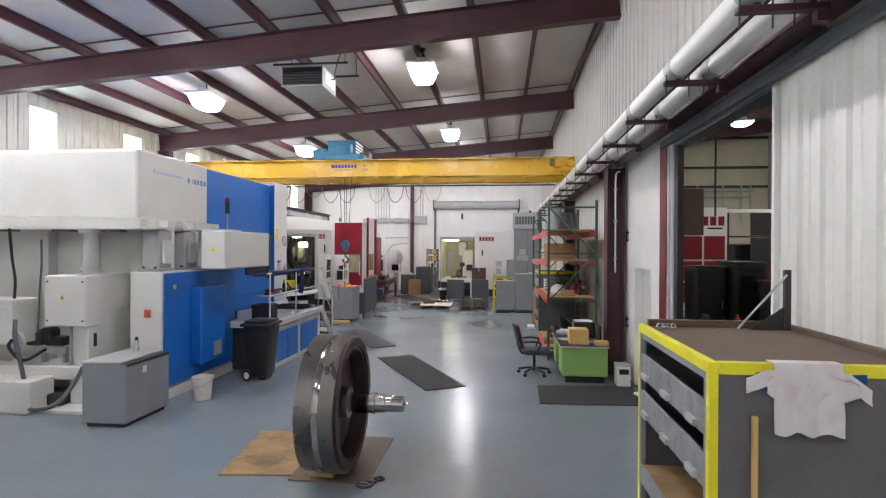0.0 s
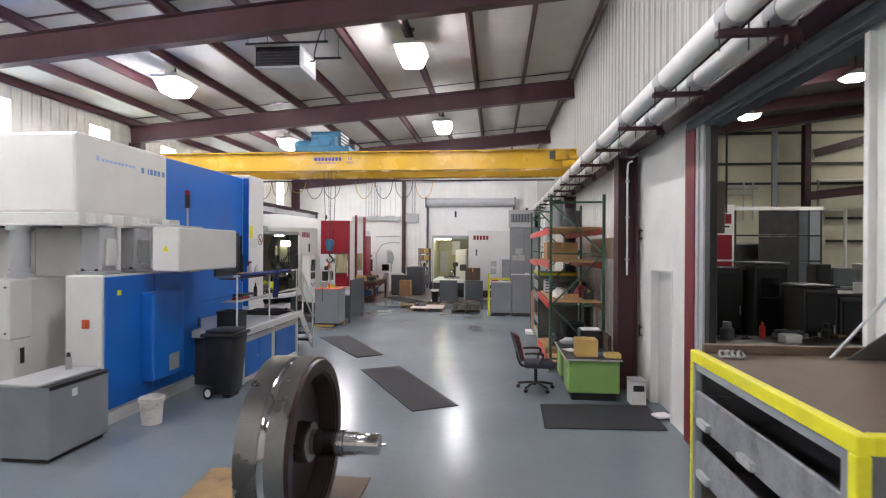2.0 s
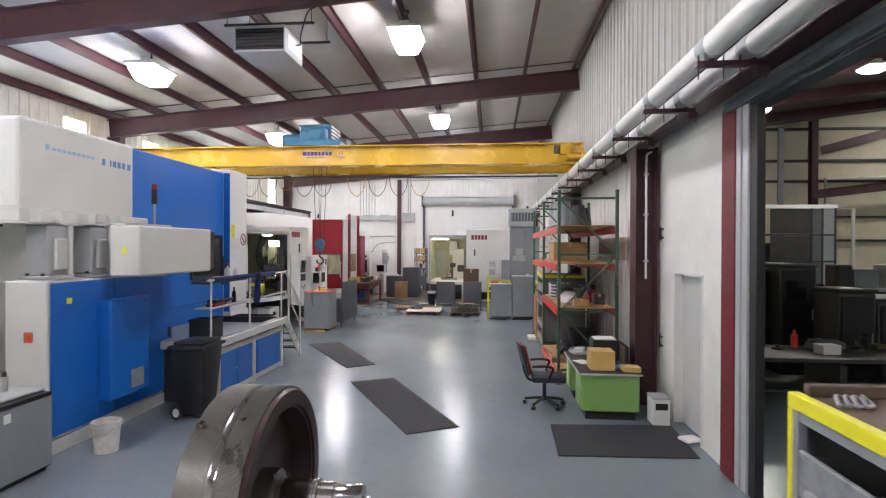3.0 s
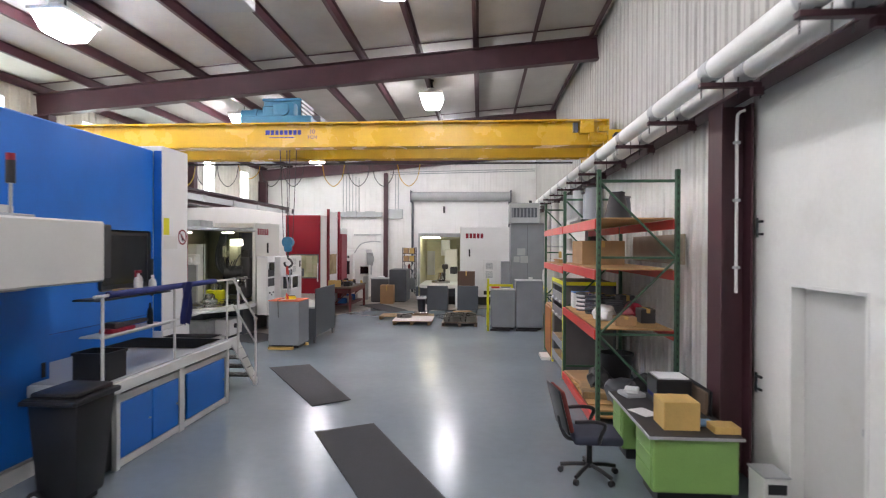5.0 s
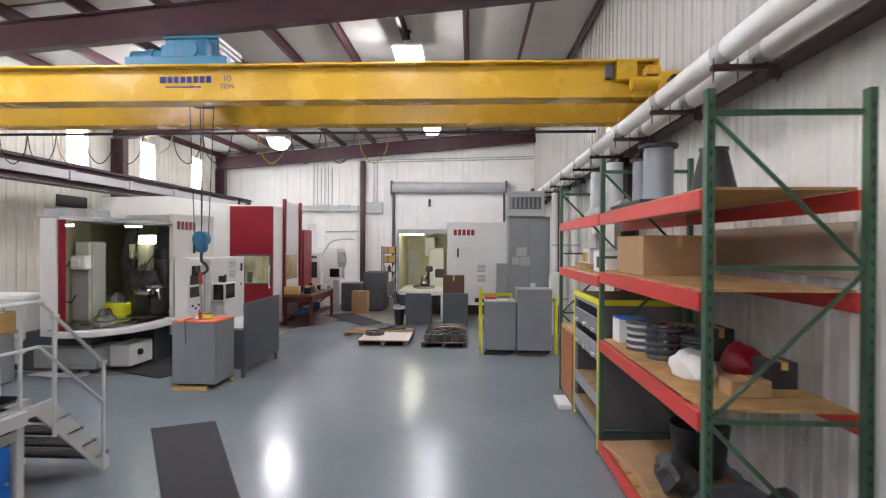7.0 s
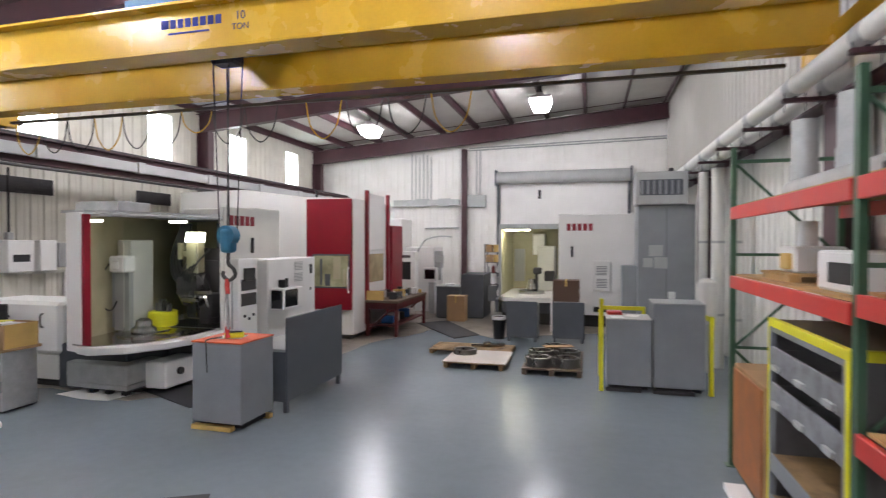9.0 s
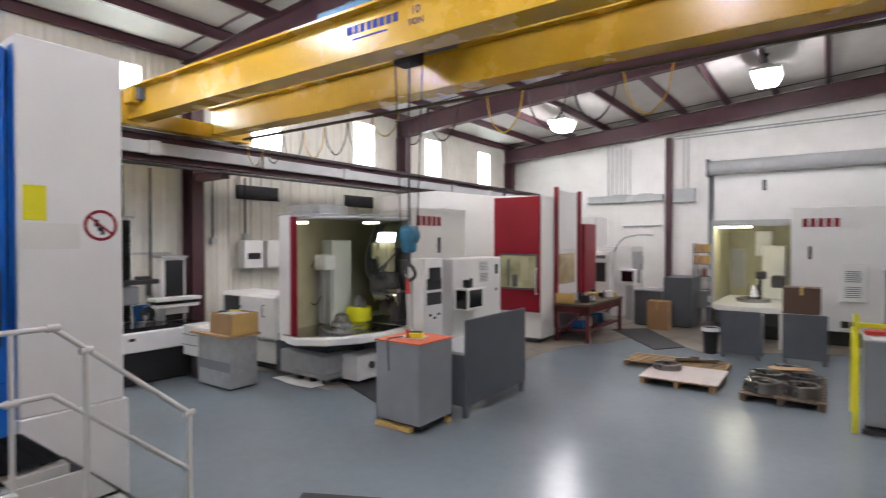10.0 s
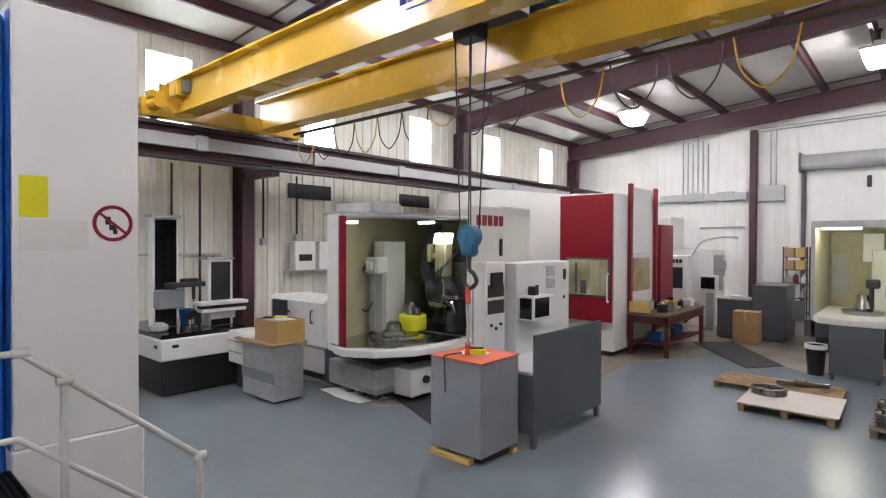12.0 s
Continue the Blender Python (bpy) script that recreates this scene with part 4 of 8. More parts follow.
part("stair_post", rod((RX, 13.86, 0.0), (RX, 13.86, 1.15), 0.02, n=12), M_WHITE, pf, smooth=True)
for y, z in ((13.0, 1.89), (13.86, 1.15), (12.79, 1.475), (13.18, 1.725)):
    part("pipe_fitting", rod((RX, y - 0.035, z), (RX, y + 0.035, z), 0.025, n=12), M_WHITE, pf, smooth=True)
for x in (-5.4, RX - 0.03):
    st = bmesh.new()
    v = [st.verts.new((x + d, y, z)) for d in (0, 0.02) for y, z in ((12.81, 0.96), (13.17, 0.96), (13.97, 0.1), (13.97, 0.0), (13.86, 0.0), (12.98, 0.86), (12.81, 0.86))]
    st.faces.new(v[:7])
    st.faces.new(v[:6:-1])
    for i in range(7):
        st.faces.new((v[i], v[(i + 1) % 7], v[7 + (i + 1) % 7], v[7 + i]))
    part("stringer", st, M_WHITE, pf)
for i in range(4):
    y, z = 13.27 + i * 0.19, 0.76 - i * 0.19
    part("step", join(box(-5.38, RX - 0.01, y - 0.1, y + 0.12, z - 0.03, z, 0.004), *[box(-5.36, RX - 0.04, y - 0.08 + k * 0.04, y - 0.06 + k * 0.04, z, z + 0.006) for k in range(5)]), M_DARK, pf)
part("tool_shelf", join(box(-4.75, -4.45, 10.0, 11.3, 1.83, 1.85, 0.004)), M_DARK, pf)
part("mid_shelf", join(box(-4.75, -4.45, 10.1, 11.3, 1.43, 1.45, 0.004)), M_GREYLIGHT, pf)


def bottle(x, y, z, h, r, mat, capmat, label, name="spray_bottle", trigger=True):
    t = thing(name, x, y, z, label, "bottle")
    part("bottle", moved(lathe([(r * 0.9, 0), (r, h * 0.05), (r, h * 0.55), (r * 0.75, h * 0.72), (r * 0.35, h * 0.8), (r * 0.35, h * 0.86)], 18), x, y, z), mat, t, smooth=True)
    if trigger:
        part("trigger_head", join(box(x - 0.02, x + 0.02, y - 0.05, y + 0.04, z + h * 0.86, z + h, 0.006), box(x - 0.008, x + 0.008, y - 0.06, y - 0.04, z + h * 0.7, z + h * 0.9, 0.002)), capmat, t)
    else:
        part("cap", rod((x, y, z + h * 0.86), (x, y, z + h), r * 0.4, n=14), capmat, t, smooth=True)
    return t


bottle(-4.62, 10.9, 1.85, 0.27, 0.05, M_PIPE, M_RED, "white spray bottle with a red trigger head on the shelf")
bottle(-4.6, 11.15, 1.85, 0.2, 0.045, M_PIPE, M_PAPER, "plain white plastic bottle on the shelf", "plastic_bottle", False)
bottle(-4.6, 11.1, 1.45, 0.26, 0.035, M_BLACK, M_BLACK, "small dark bottle on the middle shelf", "dark_bottle", False)
solo("wooden_block", box(-4.7, -4.5, 10.55, 10.75, 1.851, 1.92, 0.004), M_WOOD, "pale wooden block on the rail shelf", "block")
t = thing("power_tool", -4.6, 10.6, 1.45, "red and black hand tool lying on the shelf", "hand tool")
part("body", join(box(-4.68, -4.52, 10.3, 10.7, 1.45, 1.5, 0.01)), M_RED, t)
part("handle", join(box(-4.65, -4.55, 10.4, 11.0, 1.5, 1.54, 0.01), box(-4.68, -4.52, 10.35, 10.5, 1.5, 1.56, 0.01)), M_BLACK, t)
rag = bmesh.new()
nx, nz = 7, 10
gv = [[rag.verts.new((RX + 0.05 + 0.02 * math.sin(i * 1.7 + j * 0.6), 11.42 + i * 0.05 * (1 - 0.035 * j), 1.94 - j * 0.06 - (0.03 if i in (2, 5) else 0))) for j in range(nz)] for i in range(nx)]
for i in range(nx - 1):
    for j in range(nz - 1):
        rag.faces.new((gv[i][j], gv[i + 1][j], gv[i + 1][j + 1], gv[i][j + 1]))
bmesh.ops.solidify(rag, geom=rag.faces[:], thickness=0.012)
solo("blue_rag", rag, M_NAVY, "dark blue cloth hanging over the platform rail", "cloth", smooth=True)


def crate(x, y, z, w, d, h):
    t = thing("black_crate", x, y, z, "small black plastic crate on the platform deck", "crate")
    bm = join(box(x - w, x + w, y - d, y + d, z, z + 0.01), box(x - w, x - w + 0.01, y - d, y + d, z + 0.01, z + h), box(x + w - 0.01, x + w, y - d, y + d, z + 0.01, z + h), box(x - w + 0.01, x + w - 0.01, y - d, y - d + 0.01, z + 0.01, z + h), box(x - w + 0.01, x + w - 0.01, y + d - 0.01, y + d, z + 0.01, z + h))
    part("tub", bm, M_BLACK, t)
    part("rim", join(box(x - w - 0.012, x + w + 0.012, y - d - 0.012, y - d, z + h - 0.03, z + h), box(x - w - 0.012, x + w + 0.012, y + d, y + d + 0.012, z + h - 0.03, z + h), box(x - w - 0.012, x - w, y - d, y + d, z + h - 0.03, z + h), box(x + w, x + w + 0.012, y - d, y + d, z + h - 0.03, z + h)), M_BLACK, t)


crate(-4.66, 10.3, 0.972, 0.19, 0.16, 0.3)

# wheeled bin and bucket
wb = thing("wheeled_bin", -4.42, 9.55, 0, "black wheeled refuse bin with a closed sloping lid", "wheeled bin")
bm = bmesh.new()
lo = [(-4.66, 9.3), (-4.2, 9.3), (-4.2, 9.75), (-4.66, 9.75)]
hi = [(-4.72, 9.22), (-4.12, 9.22), (-4.12, 9.85), (-4.72, 9.85)]
v = [bm.verts.new((x, y, 0.06)) for x, y in lo] + [bm.verts.new((x, y, 0.98)) for x, y in hi]
for f in ((3, 2, 1, 0), (4, 5, 6, 7), (0, 1, 5, 4), (1, 2, 6, 5), (2, 3, 7, 6), (3, 0, 4, 7)):
    bm.faces.new([v[i] for i in f])
bmesh.ops.bevel(bm, geom=bm.edges[:], offset=0.03, segments=2, profile=0.5, affect="EDGES")
part("body", bm, M_BLACK, wb, smooth=True)
part("lid", join(box(-4.76, -4.08, 9.18, 9.9, 0.98, 1.03, 0.02, 2), box(-4.7, -4.14, 9.24, 9.84, 1.03, 1.08, 0.025, 2), rod((-4.74, 9.16, 1.0), (-4.1, 9.16, 1.0), 0.022, n=10)), M_BLACK, wb, smooth=True)
for y in (9.24, 9.78):
    w = part("wheel", rod((-4.62, y - 0.03, 0.1), (-4.62, y + 0.03, 0.1), 0.1, n=22), M_BLACK, wb, smooth=True)
    part("hub", rod((-4.62, y - 0.034, 0.1), (-4.62, y + 0.034, 0.1), 0.06, n=18), M_PAPER, w, smooth=True)
part("foot", box(-4.4, -4.24, 9.35, 9.7, 0, 0.07, 0.01), M_BLACK, wb)
bk = thing("plastic_bucket", -4.69, 8.12, 0, "dirty white plastic pail with a printed label and rim", "bucket")
part("pail", moved(lathe([(0.125, 0), (0.15, 0.36), (0.142, 0.36), (0.118, 0.012), (0.0005, 0.012)], 30), -4.69, 8.12, 0), M_BUCKET, bk, smooth=True)
for z in (0.3, 0.34):
    part("rim", moved(lathe([(0.148, z), (0.162, z), (0.162, z + 0.018), (0.149, z + 0.018)], 30, "Z", True), -4.69, 8.12, 0), M_BUCKET, bk, smooth=True)
part("bail", sweep([(-4.83, 8.12, 0.33), (-4.8, 8.0, 0.25), (-4.69, 7.955, 0.21), (-4.58, 8.0, 0.25), (-4.55, 8.12, 0.33)], 0.004), M_GALV, bk)

wb.scale = (0.8, 0.84, 1.0)
wb.location.x += 0.05

# ---- double helical gear on its shaft ----
GX, GY, GZ, GR, GW = -1.755, 5.65, 0.73, 0.711, 0.205


def gear_rim(x0, x1, hand, teeth=240, slices=5):
    bm = bmesh.new()
    rings = []
    for s in range(slices + 1):
        x = x0 + (x1 - x0) * s / slices
        tw = hand * 0.14 * s / slices
        ring = []
        for k in range(teeth):
            for da, r in ((-0.30, GR - 0.008), (-0.16, GR), (0.16, GR), (0.30, GR - 0.008)):
                a = 2 * math.pi * (k + da) / teeth + tw
                ring.append(bm.verts.new((x, r * math.cos(a), r * math.sin(a))))
        rings.append(ring)
    n = len(rings[0])
    for a, b in zip(rings, rings[1:]):
        for k in range(n):
            bm.faces.new((a[k], a[(k + 1) % n], b[(k + 1) % n], b[k]))
    for ring, x in ((rings[0], x0), (rings[-1], x1)):
        inner = []
        for v in ring:
            q = (GR - 0.13) / math.hypot(v.co.y, v.co.z)
            inner.append(bm.verts.new((x, v.co.y * q, v.co.z * q)))
        for k in range(n):
            bm.faces.new((ring[k], ring[(k + 1) % n], inner[(k + 1) % n], inner[k]))
    return bm


gr = thing("helical_gear", GX, GY, 0, "large double helical steel gear on a polished shaft, standing upright", "gear", world_built=False)
gr.matrix_basis = pose(GX, GY, 0.02, 0, 0, 0)
part("tooth_ring", moved(gear_rim(-GW, -0.03, 1), 0, 0, GZ), M_GEARSTEEL, gr, "ground helical teeth")
part("tooth_ring", moved(gear_rim(0.03, GW - 0.03, -1), 0, 0, GZ), M_GEARSTEEL, gr, "ground helical teeth")
part("groove", moved(lathe([(GR - 0.13, -0.03), (GR - 0.022, -0.03), (GR - 0.03, 0.0), (GR - 0.022, 0.03), (GR - 0.13, 0.03)], 72, "X", True), 0, 0, GZ), M_STEEL, gr, smooth=True)
part("rim_face", moved(lathe([(GR - 0.14, GW - 0.03), (GR - 0.018, GW - 0.03), (GR - 0.03, GW + 0.0), (GR - 0.125, GW), (GR - 0.14, GW - 0.05)], 72, "X", True), 0, 0, GZ), M_GEARWEB, gr, smooth=True)
part("web", moved(lathe([(0.16, 0.03), (0.2, 0.04), (GR - 0.2, 0.04), (GR - 0.15, GW - 0.02), (GR - 0.13, GW - 0.02), (GR - 0.13, -0.1), (0.16, -0.1)], 72, "X", True), 0, 0, GZ), M_GEARWEB, gr, smooth=True)
part("hub", moved(lathe([(0.0005, -0.3), (0.16, -0.3), (0.17, -0.28), (0.17, 0.12), (0.16, 0.15), (0.12, 0.155), (0.0005, 0.155)], 48, "X"), 0, 0, GZ), M_GEARSTEEL, gr, smooth=True)
shaft = part("shaft", moved(lathe([(0.0005, -0.42), (0.1, -0.42), (0.105, -0.4), (0.105, 0.24), (0.108, 0.25), (0.108, 0.47), (0.112, 0.475), (0.112, 0.5), (0.095, 0.505), (0.095, 0.62), (0.086, 0.63), (0.086, 0.835), (0.08, 0.845), (0.012, 0.85), (0.012, 0.9), (0.0005, 0.9)], 48, "X"), 0, 0, GZ), M_STEEL, gr, "polished stepped shaft", smooth=True)
shaft.data.transform(Matrix.Diagonal((0.87, 1, 1, 1)))
for k, (side, half, off) in enumerate(((1, 0.13, -0.1), (-1, 0.16, 0.0))):
    w = prism([(0, 0), (0.09 * side, 0), (0.09 * side, 0.015), (0.0, 0.035)], -half + off, half + off)
    w.transform(pose(0, -side * 0.2, 0.0, 90, 0, 90))
    ch = solo("wooden_chock", w, M_CARDYELLOW, "thin pale wooden wedge pushed under the gear", "chock", "gear chocks")
    ch.matrix_basis = pose(GX, GY, 0.02)
solo("plywood_sheet", moved(box(-0.42, 0.42, -0.68, 0.68, 0.001, 0.019, 0.002), -2.6, 6.12, 0, 6), M_PLY, "stained plywood sheet lying on the floor", "plywood sheet")
solo("dark_floor_board", moved(box(-0.42, 0.42, -0.66, 0.66, 0.0, 0.02, 0.002), -1.76, 6.03, 0, 0), M_BROWNTOP, "dark oily board under the gear", "board")
sh = thing("lifting_shackle", -1.35, 5.35, 0, "dark steel lifting shackle lying on the floor", "shackle")
part("bow", sweep([(-1.42, 5.42, 0.015), (-1.45, 5.34, 0.015), (-1.38, 5.28, 0.015), (-1.3, 5.31, 0.015), (-1.28, 5.4, 0.015)], 0.014), M_DARK, sh, smooth=True)
part("pin", rod((-1.46, 5.42, 0.016), (-1.25, 5.4, 0.016), 0.013, n=10), M_DARK, sh)
part("eye_bolt", sweep([(-1.3, 5.5, 0.015), (-1.25, 5.54, 0.015), (-1.2, 5.5, 0.015), (-1.24, 5.45, 0.015), (-1.3, 5.5, 0.015)], 0.012), M_DARK, sh, smooth=True)

# ---- rubber mats ----
def mat_sheet(outline, label):
    t = prism(outline, 0.0045, 0.016, 0.004)
    return solo("floor_mat", t, M_RUBBER, label, "floor mat", "rubber floor mats")


mat_sheet([(-2.67, 11.56), (-1.97, 11.96), (-0.61, 9.37), (-1.27, 9.0)], "black ribbed rubber anti-fatigue mat on the floor")
mat_sheet([(-4.67, 15.12), (-3.98, 15.48), (-2.55, 13.05), (-3.05, 12.66)], "black ribbed rubber anti-fatigue mat on the floor")
mat_sheet([(0.62, 9.58), (0.59, 8.47), (2.2, 8.55), (2.24, 9.72)], "black rubber mat in front of the white door")
mat_sheet([(-5.45, 26.5), (-4.7, 27.2), (-3.25, 24.95), (-3.75, 24.25)], "black rubber mat by the far machine")
mat_sheet([(-7.5, 18.3), (-6.1, 17.7), (-5.6, 18.6), (-6.6, 19.3)], "black rubber mat before the open grinding machine")
solo("cardboard_sheet", patch([(-8.6, 17.75), (-7.5, 17.65), (-7.35, 18.15), (-8.4, 18.25)], 0.012), M_PAPER, "flattened pale cardboard sheet on the floor", "cardboard")

# ---- tall tool cabinet with yellow edges ----
def tool_cabinet(name, x0, x1, y0, y1, h, label, deep=True):
    t = thing(name, (x0 + x1) / 2, (y0 + y1) / 2, 0, label, "tool cabinet", "yellow-edged tool cabinets")
    e = 0.055
    part("side_panel", box(x0 + 0.02, x1 - 0.02, y0 + 0.006, y0 + 0.02, 0.1, h - e), M_CABGREY, t)
    part("side_panel", box(x0 + 0.02, x1 - 0.02, y1 - 0.02, y1 - 0.006, 0.1, h - e), M_CABGREY, t)
    part("back_panel", box(x1 - 0.03, x1 - 0.01, y0 + 0.02, y1 - 0.02, 0.1, h - e), M_GREYDARK, t)
    part("floor_panel", box(x0 + 0.02, x1 - 0.03, y0 + 0.02, y1 - 0.02, 0.1, 0.14), M_GREYDARK, t)
    part("top_edge", join(box(x0, x0 + 0.05, y0, y1, h - e, h + 0.012, 0.004), box(x0 + 0.05, x1, y0, y0 + 0.05, h - e, h + 0.012, 0.004)), M_LEMON, t, "bright yellow painted edge")
    part("corner_post", box(x0, x0 + 0.05, y0, y0 + 0.05, 0.0, h - e, 0.004), M_LEMON, t, "bright yellow corner post")
    part("corner_post", box(x0, x0 + 0.035, y1 - 0.035, y1, 0.0, h - e, 0.004), M_LEMON, t, "bright yellow corner post")
    for y in (y0, y1 - 0.05):
        part("back_post", box(x1 - 0.05, x1, y, y + 0.05, 0.0, h - e, 0.004), M_GREYDARK, t)
    part("side_post", box(x0 + 0.004, x0 + 0.045, y0 + 0.052, y0 + 0.09, 0.05, h - e), M_GREY, t)
    part("side_post", box(x0 + 0.004, x0 + 0.045, y1 - 0.075, y1 - 0.037, 0.05, h - e), M_GREY, t)
    part("worktop", box(x0 + 0.05, x1, y0 + 0.05, y1, h - 0.035, h - 0.004), M_BROWNTOP, t, "worn brown top board")
    ya, yb = y0 + 0.092, y1 - 0.078
    part("front_rail", box(x0 + 0.01, x0 + 0.04, ya, yb, h - 0.1, h - e - 0.002), M_GREY, t)
    for z0, z1 in ((h - 0.42, h - 0.22), (h - 0.72, h - 0.52)):
        dr = part("drawer", box(x0 + 0.005, x0 + 0.03, ya, yb, z0, z1, 0.005), M_WORNGREY, t)
        part("drawer_bottom", box(x0 + 0.031, x1 - 0.1, ya + 0.013, yb - 0.013, z0, z0 + 0.015), M_CABGREY, dr)
        part("drawer_side", box(x0 + 0.031, x1 - 0.1, ya, ya + 0.012, z0, z1 - 0.03), M_CABGREY, dr)
        part("drawer_side", box(x0 + 0.031, x1 - 0.1, yb - 0.012, yb, z0, z1 - 0.03), M_CABGREY, dr)
        for k in range(3):
            yc = ya + (yb - ya) * (0.12 + 0.38 * k)
            part("pull", join(box(x0 - 0.025, x0 + 0.005, yc - 0.07, yc + 0.07, z0 + 0.05, z0 + 0.062, 0.003), box(x0 - 0.025, x0 - 0.018, yc - 0.07, yc + 0.07, z0 + 0.02, z0 + 0.05, 0.002), box(x0 - 0.02, x0 + 0.005, yc - 0.075, yc - 0.068, z0 + 0.02, z0 + 0.06), box(x0 - 0.02, x0 + 0.005, yc + 0.068, yc + 0.075, z0 + 0.02, z0 + 0.06)), M_GALV, dr)
    for z in (h - 1.15, h - 1.5):
        part("shelf", box(x0 + 0.02, x1 - 0.04, ya, yb, z, z + 0.02), M_PLY, t)
        part("shelf_lip", box(x0 + 0.005, x0 + 0.02, ya, yb, z - 0.12, z + 0.03, 0.003), M_GREY, t)
    return t


tc = tool_cabinet("tool_cabinet", 1.13, 2.29, 3.11, 4.66, 1.77, "tall grey steel tool cabinet with bright yellow edges and open drawers")
part("back_lip", join(box(1.2, 2.28, 4.62, 4.665, 1.766, 1.82, 0.004), box(2.25, 2.295, 3.2, 4.62, 1.766, 1.805, 0.004)), M_BROWNTOP, tc, "dark brown back lip")
part("stay_post", box(2.2, 2.245, 4.5, 4.545, 1.766, 2.24, 0.004), M_DARK, tc)
gus = prism([(1.95, 1.766), (2.2, 1.766), (2.2, 1.95)], 4.515, 4.53)
gus.transform(Matrix(((1, 0, 0, 0), (0, 0, 1, 0), (0, 1, 0, 0), (0, 0, 0, 1))))
part("gusset", gus, M_DARK, tc)
part("stay_rod", rod((1.85, 4.5, 1.775), (2.21, 4.5, 2.2), 0.009, n=8), M_GALV, tc)
part("wooden_stick", box(1.345, 1.375, 3.08, 3.105, 1.0, 1.5, 0.004), M_CARDYELLOW, tc)
cl = bmesh.new()
nx, nz = 17, 15
def shirt_x(i, j):
    u = i / (nx - 1)
    flare = 0.04 if 4 < j < 8 else 0.0
    return 1.455 - flare * (1 - u) + u * (0.35 + 2 * flare)
rows = []
for j in range(nz):
    row = []
    for i in range(nx):
        drop = max(0.0, (j - 2) * 0.031)
        y = 3.18 - j * 0.04 if j < 3 else 3.092 - 0.016 * (0.5 + 0.5 * math.sin(i * 1.3 + j * 0.35 + math.sin(j * 0.8))) - 0.004 * (j - 3) * 0.3
        z = 1.79 if j < 3 else 1.785 - drop - 0.012 * math.sin(i * 0.9)
        row.append(cl.verts.new((shirt_x(i, j), y, z)))
    rows.append(row)
for j in range(nz - 1):
    for i in range(nx - 1):
        cl.faces.new((rows[j][i], rows[j][i + 1], rows[j + 1][i + 1], rows[j + 1][i]))
for s, i0 in ((-1, 0), (1, nx - 1)):
    prev = [rows[j][i0] for j in (3, 4, 5, 6)]
    for k in range(1, 6):
        x = prev[0].co.x + s * 0.028
        cur = [cl.verts.new((x, 3.086 - 0.006 * math.sin(k * 1.9 + q), 1.765 - q * 0.028 - k * (0.012 if s < 0 else 0.022))) for q in range(4)]
        for q in range(3):
            cl.faces.new((prev[q], cur[q], cur[q + 1], prev[q + 1]))
        prev = cur
bmesh.ops.recalc_face_normals(cl, faces=cl.faces[:])
bmesh.ops.solidify(cl, geom=cl.faces[:], thickness=0.006)
solo("white_shirt_rag", cl, M_CLOTH, "stained white cotton shirt hung over the cabinet edge", "cloth", smooth=True)
cb = bmesh.new()
rows = [[cb.verts.new((1.37 + i * 0.056, 3.103 - 0.004 * math.sin(i * 1.1), 1.735 - j * 0.03 - (0.04 * (i / 10) if j else 0))) for i in range(11)] for j in range(4)]
for j in range(3):
    for i in range(10):
        cb.faces.new((rows[j][i], rows[j][i + 1], rows[j + 1][i + 1], rows[j + 1][i]))
bmesh.ops.solidify(cb, geom=cb.faces[:], thickness=0.003)
solo("blue_cloth", cb, M_CLOTHBLUE, "blue shop cloth hanging behind the white rag", "cloth", smooth=True)
t = thing("chain_coil", 1.3, 4.5, 1.766, "small coil of dark chain lying on the cabinet top", "chain")
for k in range(4):
    part("link", sweep([(1.22 + k * 0.035, 4.45, 1.778), (1.25 + k * 0.035, 4.52, 1.8), (1.3 + k * 0.03, 4.56, 1.785), (1.28 + k * 0.03, 4.48, 1.776), (1.22 + k * 0.035, 4.45, 1.778)], 0.008, n=6), M_GALV, t)

# ---- pallet rack ----
rk = thing("pallet_rack", 1.5, 14.7, 0, "two-bay pallet rack with green uprights and red beams, partly loaded", "pallet rack")
RF, RB = 1.0, 2.0
BAYS = (11.87, 14.7, 17.55)
for y in BAYS:
    fr = None
    for x in (RF, RB):
        u = part("upright", prism([(x - 0.025, y - 0.035), (x + 0.025, y - 0.035), (x + 0.025, y + 0.035), (x + 0.02, y + 0.035), (x + 0.02, y - 0.03), (x - 0.02, y - 0.03), (x - 0.02, y + 0.035), (x - 0.025, y + 0.035)], 0.011, 3.43), M_RACKGREEN, rk)
        part("foot_plate", box(x - 0.06, x + 0.06, y - 0.06, y + 0.06, 0, 0.01), M_RACKGREEN, u)
        if y < 12:
            for k in range(32):
                part("slot", box(x - 0.008, x + 0.008, y - 0.0365, y - 0.0352, 0.2 + k * 0.1, 0.235 + k * 0.1), M_BLACK, u)
    for z in (0.25, 3.28):
        part("frame_strut", box(RF + 0.035, RB - 0.035, y - 0.012, y + 0.012, z - 0.018, z + 0.018), M_RACKGREEN, rk)
    for k in range(3):
        za, zb = 0.3 + k * 1.0, 1.25 + k * 1.0
        a, b = (RF + 0.03, RB - 0.03) if k % 2 else (RB - 0.03, RF + 0.03)
        part("frame_brace", rod((a, y, za), (b, y, zb), 0.016, n=8), M_RACKGREEN, rk)
        part("frame_strut", box(RF + 0.035, RB - 0.035, y - 0.011, y + 0.011, zb + 0.02, zb + 0.05), M_RACKGREEN, rk)
LEVELS = {0: (0.16, 1.33, 2.12, 2.79), 1: (2.06, 2.79)}
